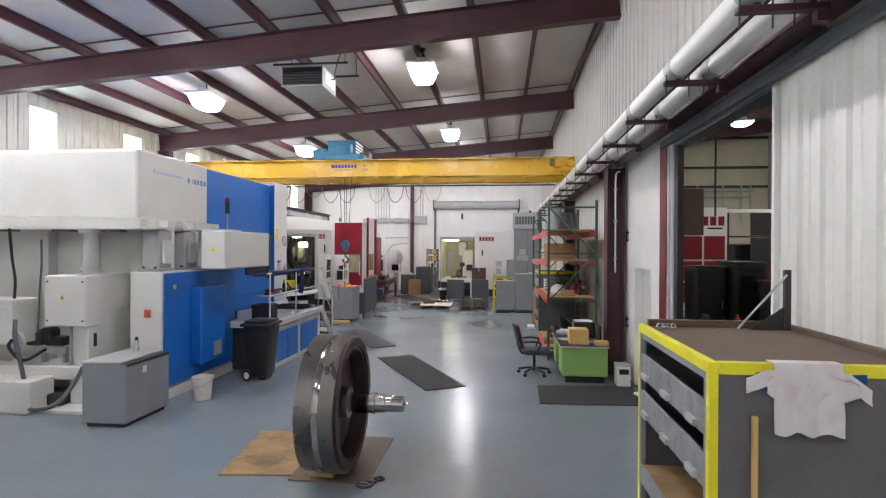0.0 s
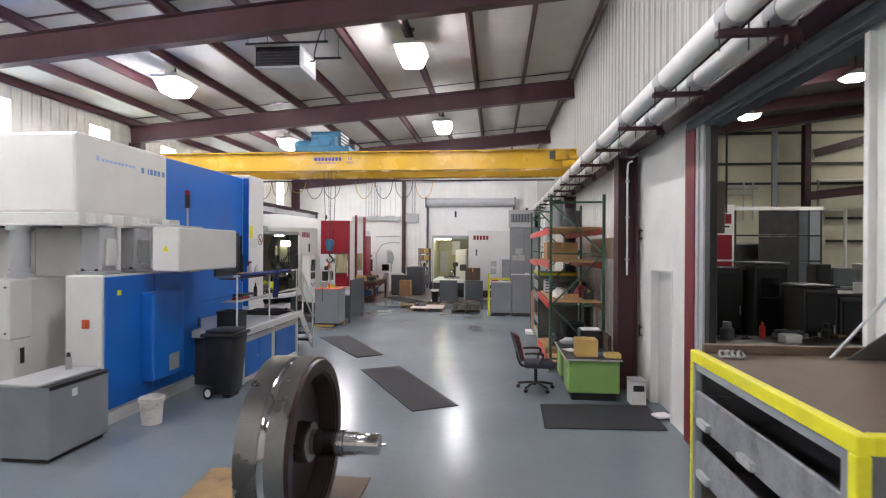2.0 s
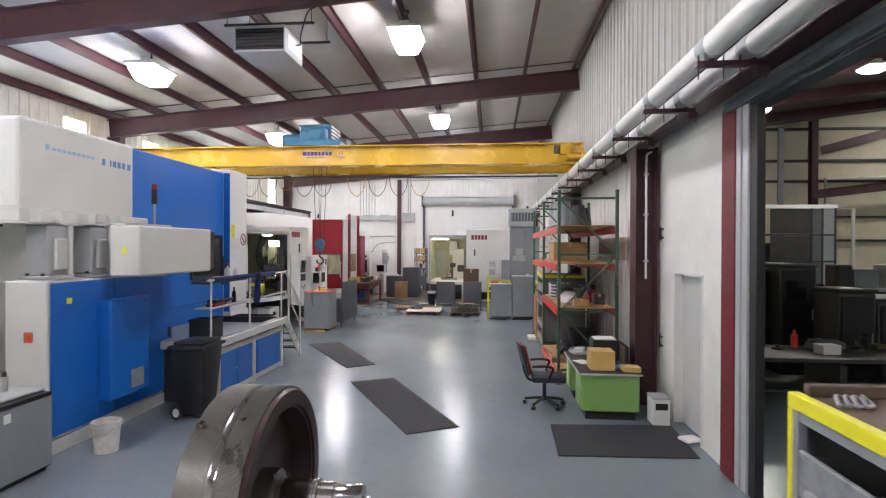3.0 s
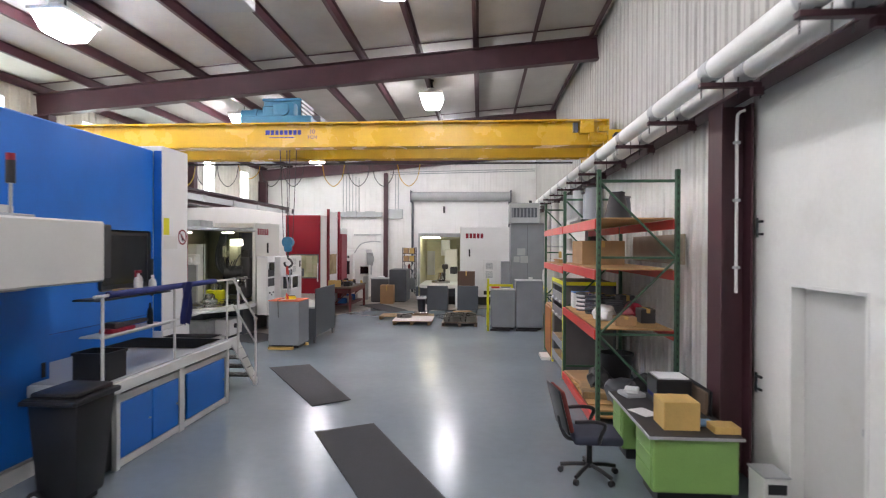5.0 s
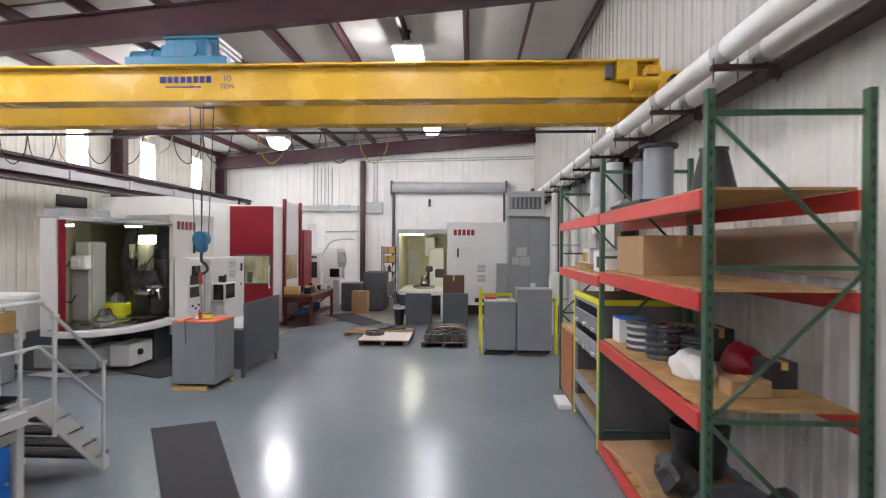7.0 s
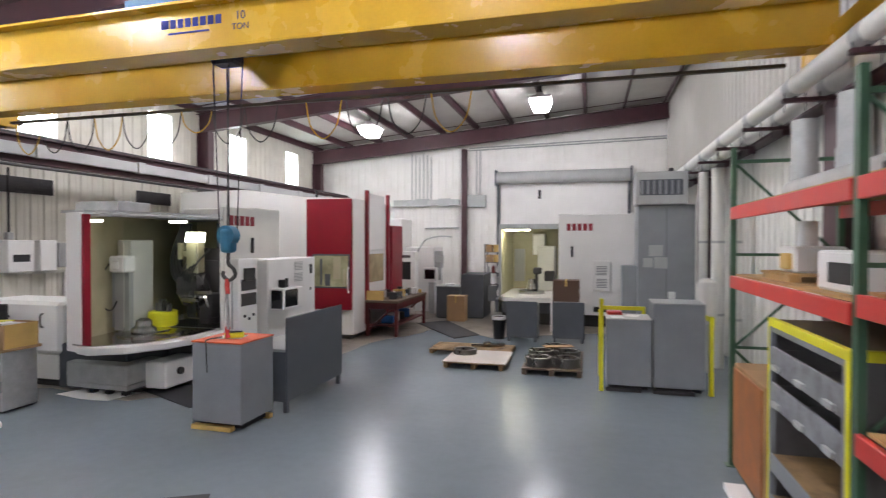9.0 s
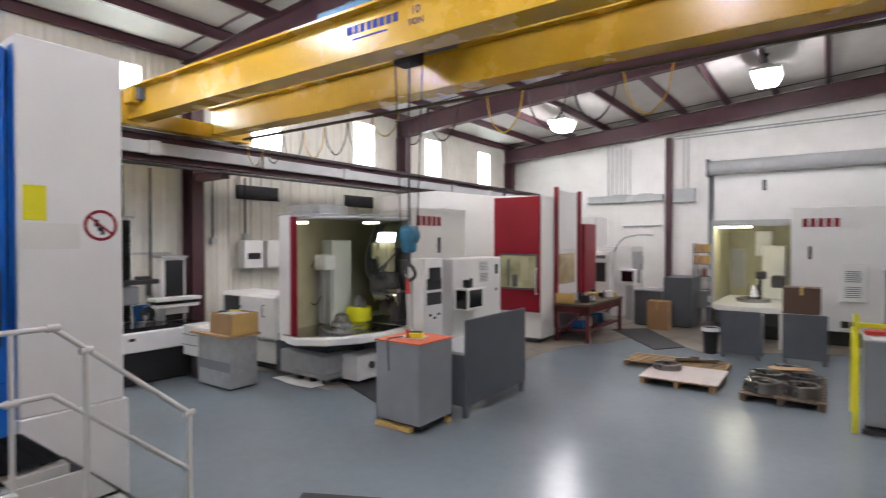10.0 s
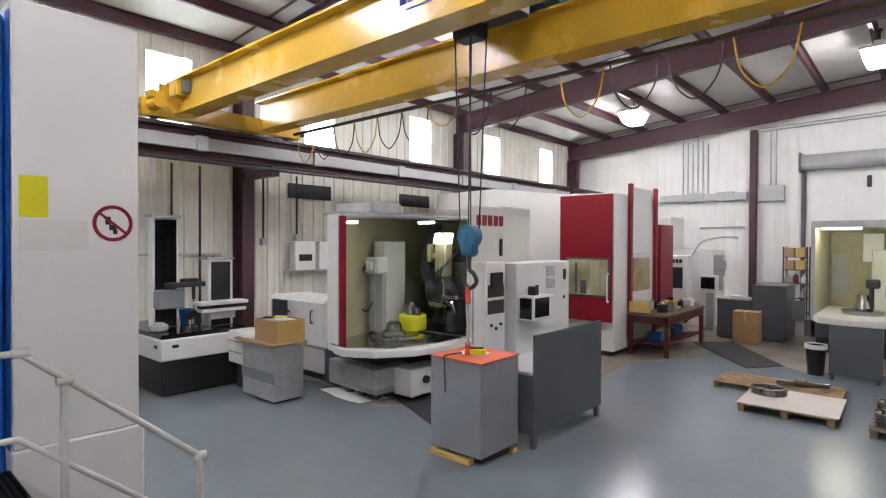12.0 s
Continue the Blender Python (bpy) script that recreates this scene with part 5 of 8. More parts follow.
for k, (ya, yb) in enumerate(zip(BAYS, BAYS[1:])):
    for z in LEVELS[k]:
        for x in (RF - 0.03, RB - 0.02):
            part("beam", join(box(x - 0.01, x + 0.035, ya + 0.042, yb - 0.042, z - 0.13, z, 0.006)), M_RACKRED, rk, "red box beam")
        n = 9
        for i in range(n):
            w = (yb - ya - 0.12) / n
            part("deck_board", box(RF + 0.01, RB - 0.03, ya + 0.06 + i * w, ya + 0.06 + (i + 1) * w - (0.012 if z > 0.3 else 0.05), z + 0.001, z + 0.02), M_WOOD, rk)
D0, D1, D2, D3 = 0.181, 1.351, 2.141, 2.811
E2, E3 = 2.081, 2.811


def cone_hood(x, y, z, r0, r1, h, mat):
    t = thing("tapered_metal_hood", x, y, z, "dark tapered steel hood standing on the top shelf", "metal hood", "tapered hoods")
    part("shell", moved(lathe([(r0, 0), (r1, h), (r1 - 0.008, h), (r0 - 0.008, 0.0)], 28, "Z", True), x, y, z), mat, t, smooth=True)
    part("rim", moved(lathe([(r1, h - 0.02), (r1 + 0.015, h - 0.02), (r1 + 0.015, h), (r1, h)], 28, "Z", True), x, y, z), mat, t, smooth=True)




def flanged_sleeve(x, y, z, r, h):
    t = thing("flanged_sleeve", x, y, z, "dull steel sleeve with a dark flanged rim on the top shelf", "sleeve", "flanged sleeves")
    part("sleeve", moved(lathe([(r * 1.1, 0), (r, 0.04), (r * 0.96, h - 0.03), (r * 0.86, h - 0.03), (r * 0.9, 0)], 32, "Z", True), x, y, z), M_GREY, t, smooth=True)
    part("rim", moved(lathe([(r * 0.86, h - 0.029), (r * 1.28, h - 0.03), (r * 1.3, h), (r * 0.86, h)], 32, "Z", True), x, y, z), M_DARK, t, smooth=True)


flanged_sleeve(1.33, 13.8, D3 + 0.061, 0.145, 0.55)
flanged_sleeve(1.38, 14.5, D3 + 0.061, 0.095, 0.52)
solo("dark_tray", box(1.08, 1.85, 13.55, 14.66, D3, D3 + 0.06, 0.008), M_DARK, "dark steel tray under the flanged sleeves", "tray")
cone_hood(1.5, 12.95, D3, 0.2, 0.1, 0.43, M_DARK)
cone_hood(1.68, 13.35, D3, 0.15, 0.11, 0.4, M_GREYDARK)
t = thing("round_flue_pipe", 1.5, 15.6, E3, "grey sheet metal flue pipe lying on the top shelf", "pipe section")
part("tube", rod((1.35, 14.95, E3 + 0.09), (1.35, 16.9, E3 + 0.09), 0.09, n=26), M_GALV, t, smooth=True)
for i in range(3):
    solo("stand_pipe", join(rod((1.45 + 0.2 * (i % 2), 15.9 + i * 0.5, E3 + (0.33 if i < 3 else 0)), (1.45 + 0.2 * (i % 2), 15.9 + i * 0.5, E3 + 0.75), 0.11, n=22), rod((1.45 + 0.2 * (i % 2), 15.9 + i * 0.5, E3), (1.45 + 0.2 * (i % 2), 15.9 + i * 0.5, E3 + 0.33), 0.12, n=22)), M_GALV if i != 1 else M_DARK, "upright sheet metal cylinder on the top shelf", "metal cylinder", "sheet metal cylinders", True)


def carton(x0, x1, y0, y1, z, h, mat=None, label="plain brown cardboard box", open_top=False):
    t = thing("cardboard_box", (x0 + x1) / 2, (y0 + y1) / 2, z, label, "cardboard box")
    part("carton", box(x0, x1, y0, y1, z, z + h, 0.006), mat or M_CARD, t)
    part("tape", box((x0 + x1) / 2 - 0.025, (x0 + x1) / 2 + 0.025, y0 - 0.0015, y1 + 0.0015, z + h * 0.72, z + h + 0.0015), M_CARDYELLOW, t)
    return t


carton(1.08, 1.75, 13.45, 14.35, D2, 0.38, label="large plain brown cardboard box on the middle shelf")
carton(1.1, 1.4, 14.32, 14.6, D1, 0.13, M_PAPER, "white carton with a blue lid on the lower shelf")
carton(1.1, 1.4, 14.32, 14.6, D1 + 0.131, 0.13, M_PAPER, "white carton with a blue lid on the lower shelf")
solo("blue_carton", box(1.1, 1.4, 14.3, 14.61, D1 + 0.263, D1 + 0.275), M_BLUE, "flat blue carton lying on the white cartons", "carton")
for k, (x, y, n, r, mt) in enumerate(((1.25, 13.98, 9, 0.16, M_PAPER), (1.55, 13.95, 8, 0.15, M_STEEL), (1.3, 13.55, 10, 0.15, M_STEEL), (1.6, 13.5, 7, 0.14, M_GREYDARK))):
    for i in range(n):
        z = D1 + i * 0.034
        solo("grinding_wheel", moved(lathe([(0.04, 0), (r, 0), (r, 0.024), (0.04, 0.024)], 28, "Z", True), x + 0.008 * math.sin(i * 2.1 + k), y + 0.008 * math.cos(i * 1.7 + k), z), mt if i % 2 else M_GREYDARK, "thin round grinding wheel in a stack", "grinding wheel", "stacked grinding wheels", True)


def lump(name, x, y, z, sx, sy, sz, mat, label, category, seed=1, rough=0.25):
    bm = bmesh.new()
    bmesh.ops.create_icosphere(bm, subdivisions=3, radius=1.0)
    for v in bm.verts:
        d = 1 + rough * noise.noise(v.co * 1.7 + Vector((seed * 3.1, 0, 0))) + rough * 0.4 * noise.noise(v.co * 5 + Vector((0, seed * 1.3, 0)))
        v.co = Vector((v.co.x * sx * d, v.co.y * sy * d, max(-0.55, v.co.z) * sz * d))
    lo = min(v.co.z for v in bm.verts)
    return solo(name, moved(bm, x, y, z - lo), mat, label, category, "", True)


lump("wrapped_part", 1.3, 12.85, D1, 0.17, 0.27, 0.13, M_PAPER, "part wrapped in crumpled white plastic sheet", "wrapped part", 2)
lump("red_bag", 1.75, 12.95, D1, 0.14, 0.22, 0.16, M_RED, "crumpled dark red bag at the back of the shelf", "bag", 5)
lump("dark_bag", 1.55, 12.55, D0, 0.3, 0.36, 0.24, M_GREYDARK, "dark crumpled tarpaulin bundle on the bottom shelf", "tarpaulin", 8)
lump("dark_bag", 1.3, 13.15, D0 + 0.1, 0.2, 0.26, 0.16, M_DARK, "dark crumpled cover over parts on the bottom shelf", "cover", 11, 0.4)
lump("dark_bag", 1.7, 12.2, D0, 0.22, 0.2, 0.3, M_BLACK, "black bag leaning at the back of the bottom shelf", "bag", 14, 0.3)
for k, (x, y, w, d, hh, mt) in enumerate(((1.78, 14.1, 0.12, 0.2, 0.24, M_GREYDARK), (1.8, 13.6, 0.12, 0.16, 0.3, M_DARK), (1.82, 12.6, 0.1, 0.14, 0.2, M_DARK), (1.45, 12.3, 0.14, 0.1, 0.12, M_CARD))):
    carton(x - w, x + w, y - d, y + d, D1, hh, mt, "dark storage box at the back of the shelf" if k < 3 else "small cardboard box on the lower shelf")
solo("folded_cardboard", moved(box(-0.4, 0.4, -0.5, 0.5, 0, 0.05, 0.01), 1.42, 14.0, D0, 8), M_CARD, "flattened cardboard on the bottom shelf", "cardboard")
solo("plywood_block", moved(box(-0.38, 0.38, -0.35, 0.35, 0, 0.1, 0.01), 1.4, 13.1, D0, -6), M_PLY, "thick plywood slab on the bottom shelf", "plywood")
t = thing("black_tub", 1.6, 13.7, D0, "black plastic tub on the bottom shelf", "tub")
part("tub", moved(lathe([(0.2, 0), (0.27, 0.55), (0.26, 0.55), (0.19, 0.012), (0.0005, 0.012)], 28), 1.65, 13.55, D0), M_BLACK, t, smooth=True)
# bay two: small machine on a pallet, boxes, tool cabinet
t = thing("small_white_machine", 1.4, 16.6, E2, "small white and yellow machine on a wooden pallet", "small machine")
part("pallet", join(*[box(1.1, 1.8, 16.2 + i * 0.13, 16.29 + i * 0.13, E2 + 0.05, E2 + 0.07) for i in range(6)], box(1.12, 1.2, 16.2, 16.95, E2, E2 + 0.05), box(1.7, 1.78, 16.2, 16.95, E2, E2 + 0.05)), M_WOOD, t)
part("body", join(box(1.2, 1.6, 16.35, 16.75, E2 + 0.071, E2 + 0.3, 0.02), rod((1.35, 16.5, E2 + 0.3), (1.35, 16.5, E2 + 0.52), 0.08, n=18)), M_WHITECLEAN, t)
part("guard", box(1.16, 1.2, 16.4, 16.6, E2 + 0.1, E2 + 0.24, 0.01), M_CARDYELLOW, t)
t = thing("white_device", 1.35, 15.2, E2, "white boxed device with a black front on the rack", "device")
part("case", box(1.1, 1.6, 14.95, 15.6, E2, E2 + 0.28, 0.02), M_WHITECLEAN, t)
part("dark_front", box(1.095, 1.101, 15.05, 15.4, E2 + 0.06, E2 + 0.2), M_BLACK, t)
tool_cabinet("tool_cabinet", 0.98, 1.95, 14.78, 16.28, 1.765, "grey tool cabinet with yellow edges standing under the rack")
t = thing("brown_wooden_cabinet", 1.4, 17.0, 0, "orange-brown wooden cupboard beside the rack", "cupboard")
part("carcass", box(1.0, 1.8, 16.42, 17.45, 0.04, 1.14, 0.008), M_CARD, t)
part("door", box(0.98, 0.999, 16.45, 17.42, 0.08, 1.1, 0.004), material("orange_brown_wood", (0.36, 0.13, 0.04), rough=0.5, var=0.25, scale=5.0), t)
part("base", box(1.02, 1.78, 16.45, 17.42, 0.0, 0.04), M_DARK, t)
solo("orange_tray", box(0.78, 0.97, 16.35, 16.9, 0.0, 0.07, 0.006), M_PAPER, "pale tray on the floor by the cupboard", "tray")

solo("tan_board", box(2.262, 2.3, 12.4, 14.85, 2.18, 2.61, 0.004), material("tan_fibreboard", (0.42, 0.36, 0.27), rough=0.7, var=0.15, scale=2.0, bump=0.06), "long tan fibreboard fixed behind the rack", "board")

# wall clock
ck = thing("wall_clock", XR - 0.06, 11.47, 1.69, "round wall clock with a black rim", "clock")
part("rim", moved(lathe([(0.112, 0), (0.135, 0), (0.13, 0.04), (0.118, 0.04)], 36, "X", True), XR - 0.07, 11.47, 1.69), M_GREYDARK, ck, smooth=True)
part("face", moved(lathe([(0.0005, 0), (0.117, 0), (0.117, 0.012), (0.0005, 0.012)], 36, "X"), XR - 0.06, 11.47, 1.69), M_PAPER, ck)
part("hour_hand", box(XR - 0.064, XR - 0.061, 11.465, 11.475, 1.69, 1.75), M_BLACK, ck)
part("minute_hand", box(XR - 0.066, XR - 0.063, 11.47, 11.56, 1.686, 1.694), M_BLACK, ck)

# ---- green desk and chair ----
dk = thing("steel_desk", 1.5, 10.6, 0, "old green enamelled steel desk with a dark top", "desk")
part("desktop", box(1.04, 1.9, 9.82, 11.4, 0.635, 0.67, 0.01), M_DARK, dk, "dark linoleum desk top")
part("top_edge", join(box(1.03, 1.04, 9.81, 11.41, 0.638, 0.665), box(1.04, 1.9, 9.81, 9.82, 0.638, 0.665)), M_GALV, dk)
for y0, y1 in ((9.86, 10.4), (10.95, 11.36)):
    pd = part("pedestal", box(1.08, 1.87, y0, y1, 0.12, 0.634, 0.02, 2), M_GREENDESK, dk)
    part("toe_base", box(1.14, 1.82, y0 + 0.05, y1 - 0.05, 0.0, 0.12), M_BLACK, pd)
    for i in range(3):
        dr = part("drawer", box(1.068, 1.081, y0 + 0.03, y1 - 0.03, 0.15 + i * 0.16, 0.3 + i * 0.16, 0.004), M_GREENDESK, pd)
part("modesty_panel", box(1.8, 1.86, 10.4, 10.95, 0.2, 0.634), M_GREENDESK, dk)
carton(1.22, 1.56, 9.98, 10.3, 0.671, 0.27, M_CARDYELLOW, "worn yellow-brown cardboard box on the desk")
carton(1.66, 1.9, 9.9, 10.1, 0.671, 0.07, M_CARDYELLOW, "small flat cardboard box on the desk")
solo("blue_folder", box(1.6, 1.78, 10.12, 10.32, 0.671, 0.69, 0.003), material("pale_blue_card", (0.2, 0.4, 0.62)), "pale blue folder on the desk", "folder")
solo("paper_sheet", moved(box(-0.1, 0.1, -0.14, 0.14, 0, 0.003), 1.2, 10.55, 0.671, 25), M_PAPER, "loose white paper sheet on the desk", "paper")
t = thing("black_printer", 1.6, 10.95, 0.671, "black box-shaped printer with white paper on top", "printer")
part("case", box(1.4, 1.78, 10.75, 11.12, 0.671, 0.97, 0.015), M_BLACK, t)
part("paper_tray", box(1.43, 1.75, 10.78, 11.09, 0.97, 0.985), M_PAPER, t)
part("slot", box(1.396, 1.401, 10.8, 11.07, 0.75, 0.79), M_NAVY, t)
t = thing("keyboard_pile", 1.25, 11.15, 0.671, "pile of pale office odds and ends on the desk", "clutter")
part("tray", moved(box(-0.12, 0.12, -0.12, 0.12, 0, 0.05, 0.01), 1.25, 11.2, 0.671, 15), M_GREYLIGHT, t)
part("dish", moved(box(-0.08, 0.08, -0.1, 0.1, 0, 0.04, 0.01), 1.25, 11.2, 0.722, -20), M_PAPER, t)
t = thing("desk_organizer", 1.85, 11.0, 0.671, "dark brown framed back panel standing on the desk", "panel")
part("panel", box(1.8, 1.83, 10.45, 11.25, 0.671, 0.92, 0.02, 2), M_BROWNTOP, t)
part("rim", box(1.835, 1.86, 10.43, 11.27, 0.671, 0.94, 0.012), M_BLACK, t)

oc = thing("office_chair", 0.62, 10.48, 0, "swivel office chair with dark seat and maroon back on castors", "office chair")
CXX, CYY = 0.62, 10.48
for k in range(5):
    a = 2 * math.pi * k / 5 + 0.3
    lg = part("leg", sweep([(CXX, CYY, 0.13), (CXX + 0.15 * math.cos(a), CYY + 0.15 * math.sin(a), 0.115), (CXX + 0.3 * math.cos(a), CYY + 0.3 * math.sin(a), 0.085)], 0.022), M_BLACK, oc, smooth=True)
    part("castor", rod((CXX + 0.3 * math.cos(a) - 0.02 * math.sin(a), CYY + 0.3 * math.sin(a) + 0.02 * math.cos(a), 0.032), (CXX + 0.3 * math.cos(a) + 0.02 * math.sin(a), CYY + 0.3 * math.sin(a) - 0.02 * math.cos(a), 0.032), 0.032, n=14), M_BLACK, lg, smooth=True)
part("gas_column", rod((CXX, CYY, 0.1), (CXX, CYY, 0.4), 0.03, n=14), M_BLACK, oc, smooth=True)
part("seat", box(CXX - 0.2, CXX + 0.3, CYY - 0.24, CYY + 0.24, 0.4, 0.49, 0.035, 3), M_CHAIRSEAT, oc, smooth=True)
bkr = box(-0.025, 0.025, -0.22, 0.22, 0, 0.44, 0.024, 3)
bkr.transform(pose(CXX - 0.24, CYY, 0.52, 0, -14, 8))
part("backrest", bkr, M_MAROONCHAIR, oc, "maroon fabric backrest", smooth=True)
shell = box(-0.012, 0.012, -0.235, 0.235, 0, 0.47, 0.011, 2)
shell.transform(pose(CXX - 0.275, CYY - 0.003, 0.505, 0, -14, 8))
part("back_shell", shell, M_BLACK, oc, smooth=True)
part("back_bar", sweep([(CXX - 0.05, CYY, 0.39), (CXX - 0.22, CYY, 0.4), (CXX - 0.29, CYY, 0.5), (CXX - 0.32, CYY, 0.64)], 0.022), M_BLACK, oc, smooth=True)
for s in (-1, 1):
    part("armrest", sweep([(CXX + 0.05, CYY + s * 0.22, 0.42), (CXX + 0.06, CYY + s * 0.27, 0.52), (CXX + 0.1, CYY + s * 0.27, 0.63), (CXX - 0.02, CYY + s * 0.27, 0.66), (CXX - 0.2, CYY + s * 0.26, 0.65)], 0.02), M_BLACK, oc, smooth=True)
wbx = thing("white_waste_box", 2.1, 9.85, 0, "small white waste box with a dark slot beside the desk", "waste box")
part("box", box(2.0, 2.22, 9.68, 9.98, 0, 0.36, 0.01), M_WALLPAINT, wbx)
part("slot", box(2.03, 2.19, 9.675, 9.681, 0.22, 0.31), M_BLACK, wbx)
part("rim", box(1.99, 2.23, 9.67, 9.99, 0.361, 0.38, 0.006), M_GREYLIGHT, wbx)
solo("crumpled_rags", join(moved(box(-0.12, 0.12, -0.1, 0.1, 0, 0.05, 0.03, 2), 2.28, 9.1, 0.016, 20)), M_CLOTH, "crumpled rags at the foot of the white door", "rag")

# hinges and switch on the east wall
for z in (0.95, 2.55):
    structure("wall_hinge", join(box(XR - 0.025, XR - 0.001, 10.42, 10.5, z, z + 0.025, 0.004), box(XR - 0.025, XR - 0.001, 10.42, 10.5, z + 0.13, z + 0.155, 0.004), rod((XR - 0.03, 10.5, z - 0.02), (XR - 0.03, 10.5, z + 0.18), 0.012, n=8)), M_BLACK, "black strap hinge on the white wall", "hinge")

# ---- grey cabinet with orange mat, dark steel bench screens ----
def grey_stand(x0, x1, y0, y1, h, name, label, mat, top=None, skid=M_DARK):
    t = thing(name, (x0 + x1) / 2, (y0 + y1) / 2, 0, label, "cabinet")
    part("body", box(x0, x1, y0, y1, 0.1, h - 0.02, 0.01), mat, t)
    part("top", box(x0 - 0.01, x1 + 0.01, y0 - 0.01, y1 + 0.01, h - 0.019, h, 0.005), top or mat, t)
    part("skid", box(x0 - 0.01, x1 - 0.15, y0 - 0.015, y0 + 0.08, 0.0, 0.06, 0.006), skid, t)
    part("skid", box(x0 + 0.05, x1 + 0.01, y1 - 0.12, y1 - 0.03, 0.0, 0.06, 0.006), skid, t)
    part("base", box(x0 + 0.04, x1 - 0.04, y0 + 0.09, y1 - 0.13, 0.03, 0.1), M_BLACK, t)
    return t


gs = grey_stand(-5.45, -4.72, 17.0, 17.72, 1.14, "grey_floor_cabinet", "plain light grey steel cabinet with an orange mat on top", M_GREY, M_ORANGE, M_CARDYELLOW)
part("door_line", box(-4.719, -4.716, 17.06, 17.66, 0.16, 1.08), M_GREY, gs)
solo("white_pad", moved(box(-0.16, 0.16, -0.12, 0.12, 0, 0.012), -5.1, 17.35, 1.141, 12), M_PAPER, "white paper pad on the orange mat", "paper pad")
t = thing("crane_remote", -5.05, 17.3, 1.153, "yellow crane remote control with black strap on the cabinet", "remote control")
part("case", moved(box(-0.12, 0.12, -0.05, 0.05, 0, 0.07, 0.015, 2), -5.02, 17.28, 1.153, 30), M_LEMON, t)
part("buttons", moved(box(-0.1, 0.1, -0.03, 0.03, 0.07, 0.085, 0.004), -5.02, 17.28, 1.153, 30), M_BLACK, t)
part("strap", sweep([(-5.15, 17.2, 1.17), (-5.2, 16.97, 1.165), (-5.21, 16.965, 1.1), (-5.2, 16.97, 0.75)], 0.008), M_BLACK, t)


def bench_screen(x0, x1, y0, y1, h, name, label, back="x1"):
    """A dark steel desk whose back rises as a tall panel."""
    t = thing(name, (x0 + x1) / 2, (y0 + y1) / 2, 0, label, "steel desk", "dark steel desks")
    if back == "x1":
        part("back_panel", box(x1 - 0.035, x1, y0, y1, 0.16, h, 0.008), M_GREYDARK, t)
        part("worktop", box(x0, x1 - 0.036, y0 + 0.02, y1 - 0.02, 0.86, 0.9, 0.006), M_GREYLIGHT, t)
        part("side_panel", box(x0 + 0.02, x1 - 0.036, y0 + 0.01, y0 + 0.03, 0.16, 0.86), M_GREYDARK, t)
        part("side_panel", box(x0 + 0.02, x1 - 0.036, y1 - 0.03, y1 - 0.01, 0.16, 0.86), M_GREYDARK, t)
    else:
        part("back_panel", box(x0, x1, y0, y0 + 0.035, 0.1, h, 0.008), M_GREYDARK, t)
        part("worktop", box(x0 + 0.02, x1 - 0.02, y0 + 0.036, y1, 0.84, 0.88, 0.006), M_GREYLIGHT, t)
        part("side_panel", box(x0 + 0.01, x0 + 0.03, y0 + 0.036, y1, 0.1, 0.84), M_GREYDARK, t)
        part("side_panel", box(x1 - 0.03, x1 - 0.01, y0 + 0.036, y1, 0.1, 0.84), M_GREYDARK, t)
    for x in (x0 + 0.05, x1 - 0.05):
        for y in (y0 + 0.05, y1 - 0.05):
            part("leg", box(x - 0.03, x + 0.03, y - 0.03, y + 0.03, 0, 0.16), M_GREYDARK, t)
    return t


bench_screen(-5.35, -4.58, 17.85, 19.6, 1.35, "steel_desk_screen", "dark grey steel desk with a tall back panel")
bench_screen(-2.45, -1.7, 24.3, 25.0, 0.98, "steel_desk_small", "dark grey steel cabinet with a flat back", "y0")
bench_screen(-1.35, -0.6, 24.4, 25.1, 0.98, "steel_desk_small", "dark grey steel cabinet carrying a brown box", "y0")
carton(-1.35, -0.72, 24.45, 24.95, 0.981, 0.52, material("dark_brown_box", (0.1, 0.055, 0.035), rough=0.6), "dark brown wooden box on the steel cabinet")
t = thing("waste_bin", -2.7, 24.7, 0, "black round waste bin with a white liner", "waste bin")
part("bin", moved(lathe([(0.13, 0), (0.17, 0.55), (0.16, 0.55), (0.12, 0.012), (0.0005, 0.012)], 24), -2.68, 24.6, 0), M_BLACK, t, smooth=True)
part("liner", moved(lathe([(0.172, 0.48), (0.185, 0.5), (0.178, 0.57), (0.165, 0.56)], 24, "Z", True), -2.68, 24.6, 0), M_PAPER, t, smooth=True)

# grey cabinets with yellow rails
ga = grey_stand(-0.22, 0.47, 20.3, 21.0, 1.18, "grey_floor_cabinet", "grey steel cabinet with papers on top, framed by yellow rails", M_GREY, M_GREYLIGHT)
gb = grey_stand(0.5, 1.26, 20.3, 21.0, 1.45, "grey_floor_cabinet", "taller plain grey steel cabinet beside yellow rails", M_GREY, M_GREYLIGHT)
yr = thing("yellow_guard_rail", -0.28, 20.7, 0, "bright yellow painted steel guard rail", "guard rail", "yellow guard rails")
for y in (20.25, 21.3):
    part("post", box(-0.33, -0.27, y, y + 0.06, 0, 1.5 if y < 21 else 1.2, 0.006), M_LEMON, yr)
part("rail", box(-0.32, -0.28, 20.31, 21.3, 1.1, 1.16, 0.006), M_LEMON, yr)
part("cross_rail", box(-0.27, 0.47, 21.32, 21.36, 1.2, 1.27, 0.006), M_LEMON, yr)
part("post", box(0.41, 0.47, 21.32, 21.36, 0, 1.2), M_LEMON, yr)
yr2 = thing("yellow_guard_rail", 1.36, 20.7, 0, "bright yellow painted steel guard rail", "guard rail", "yellow guard rails")
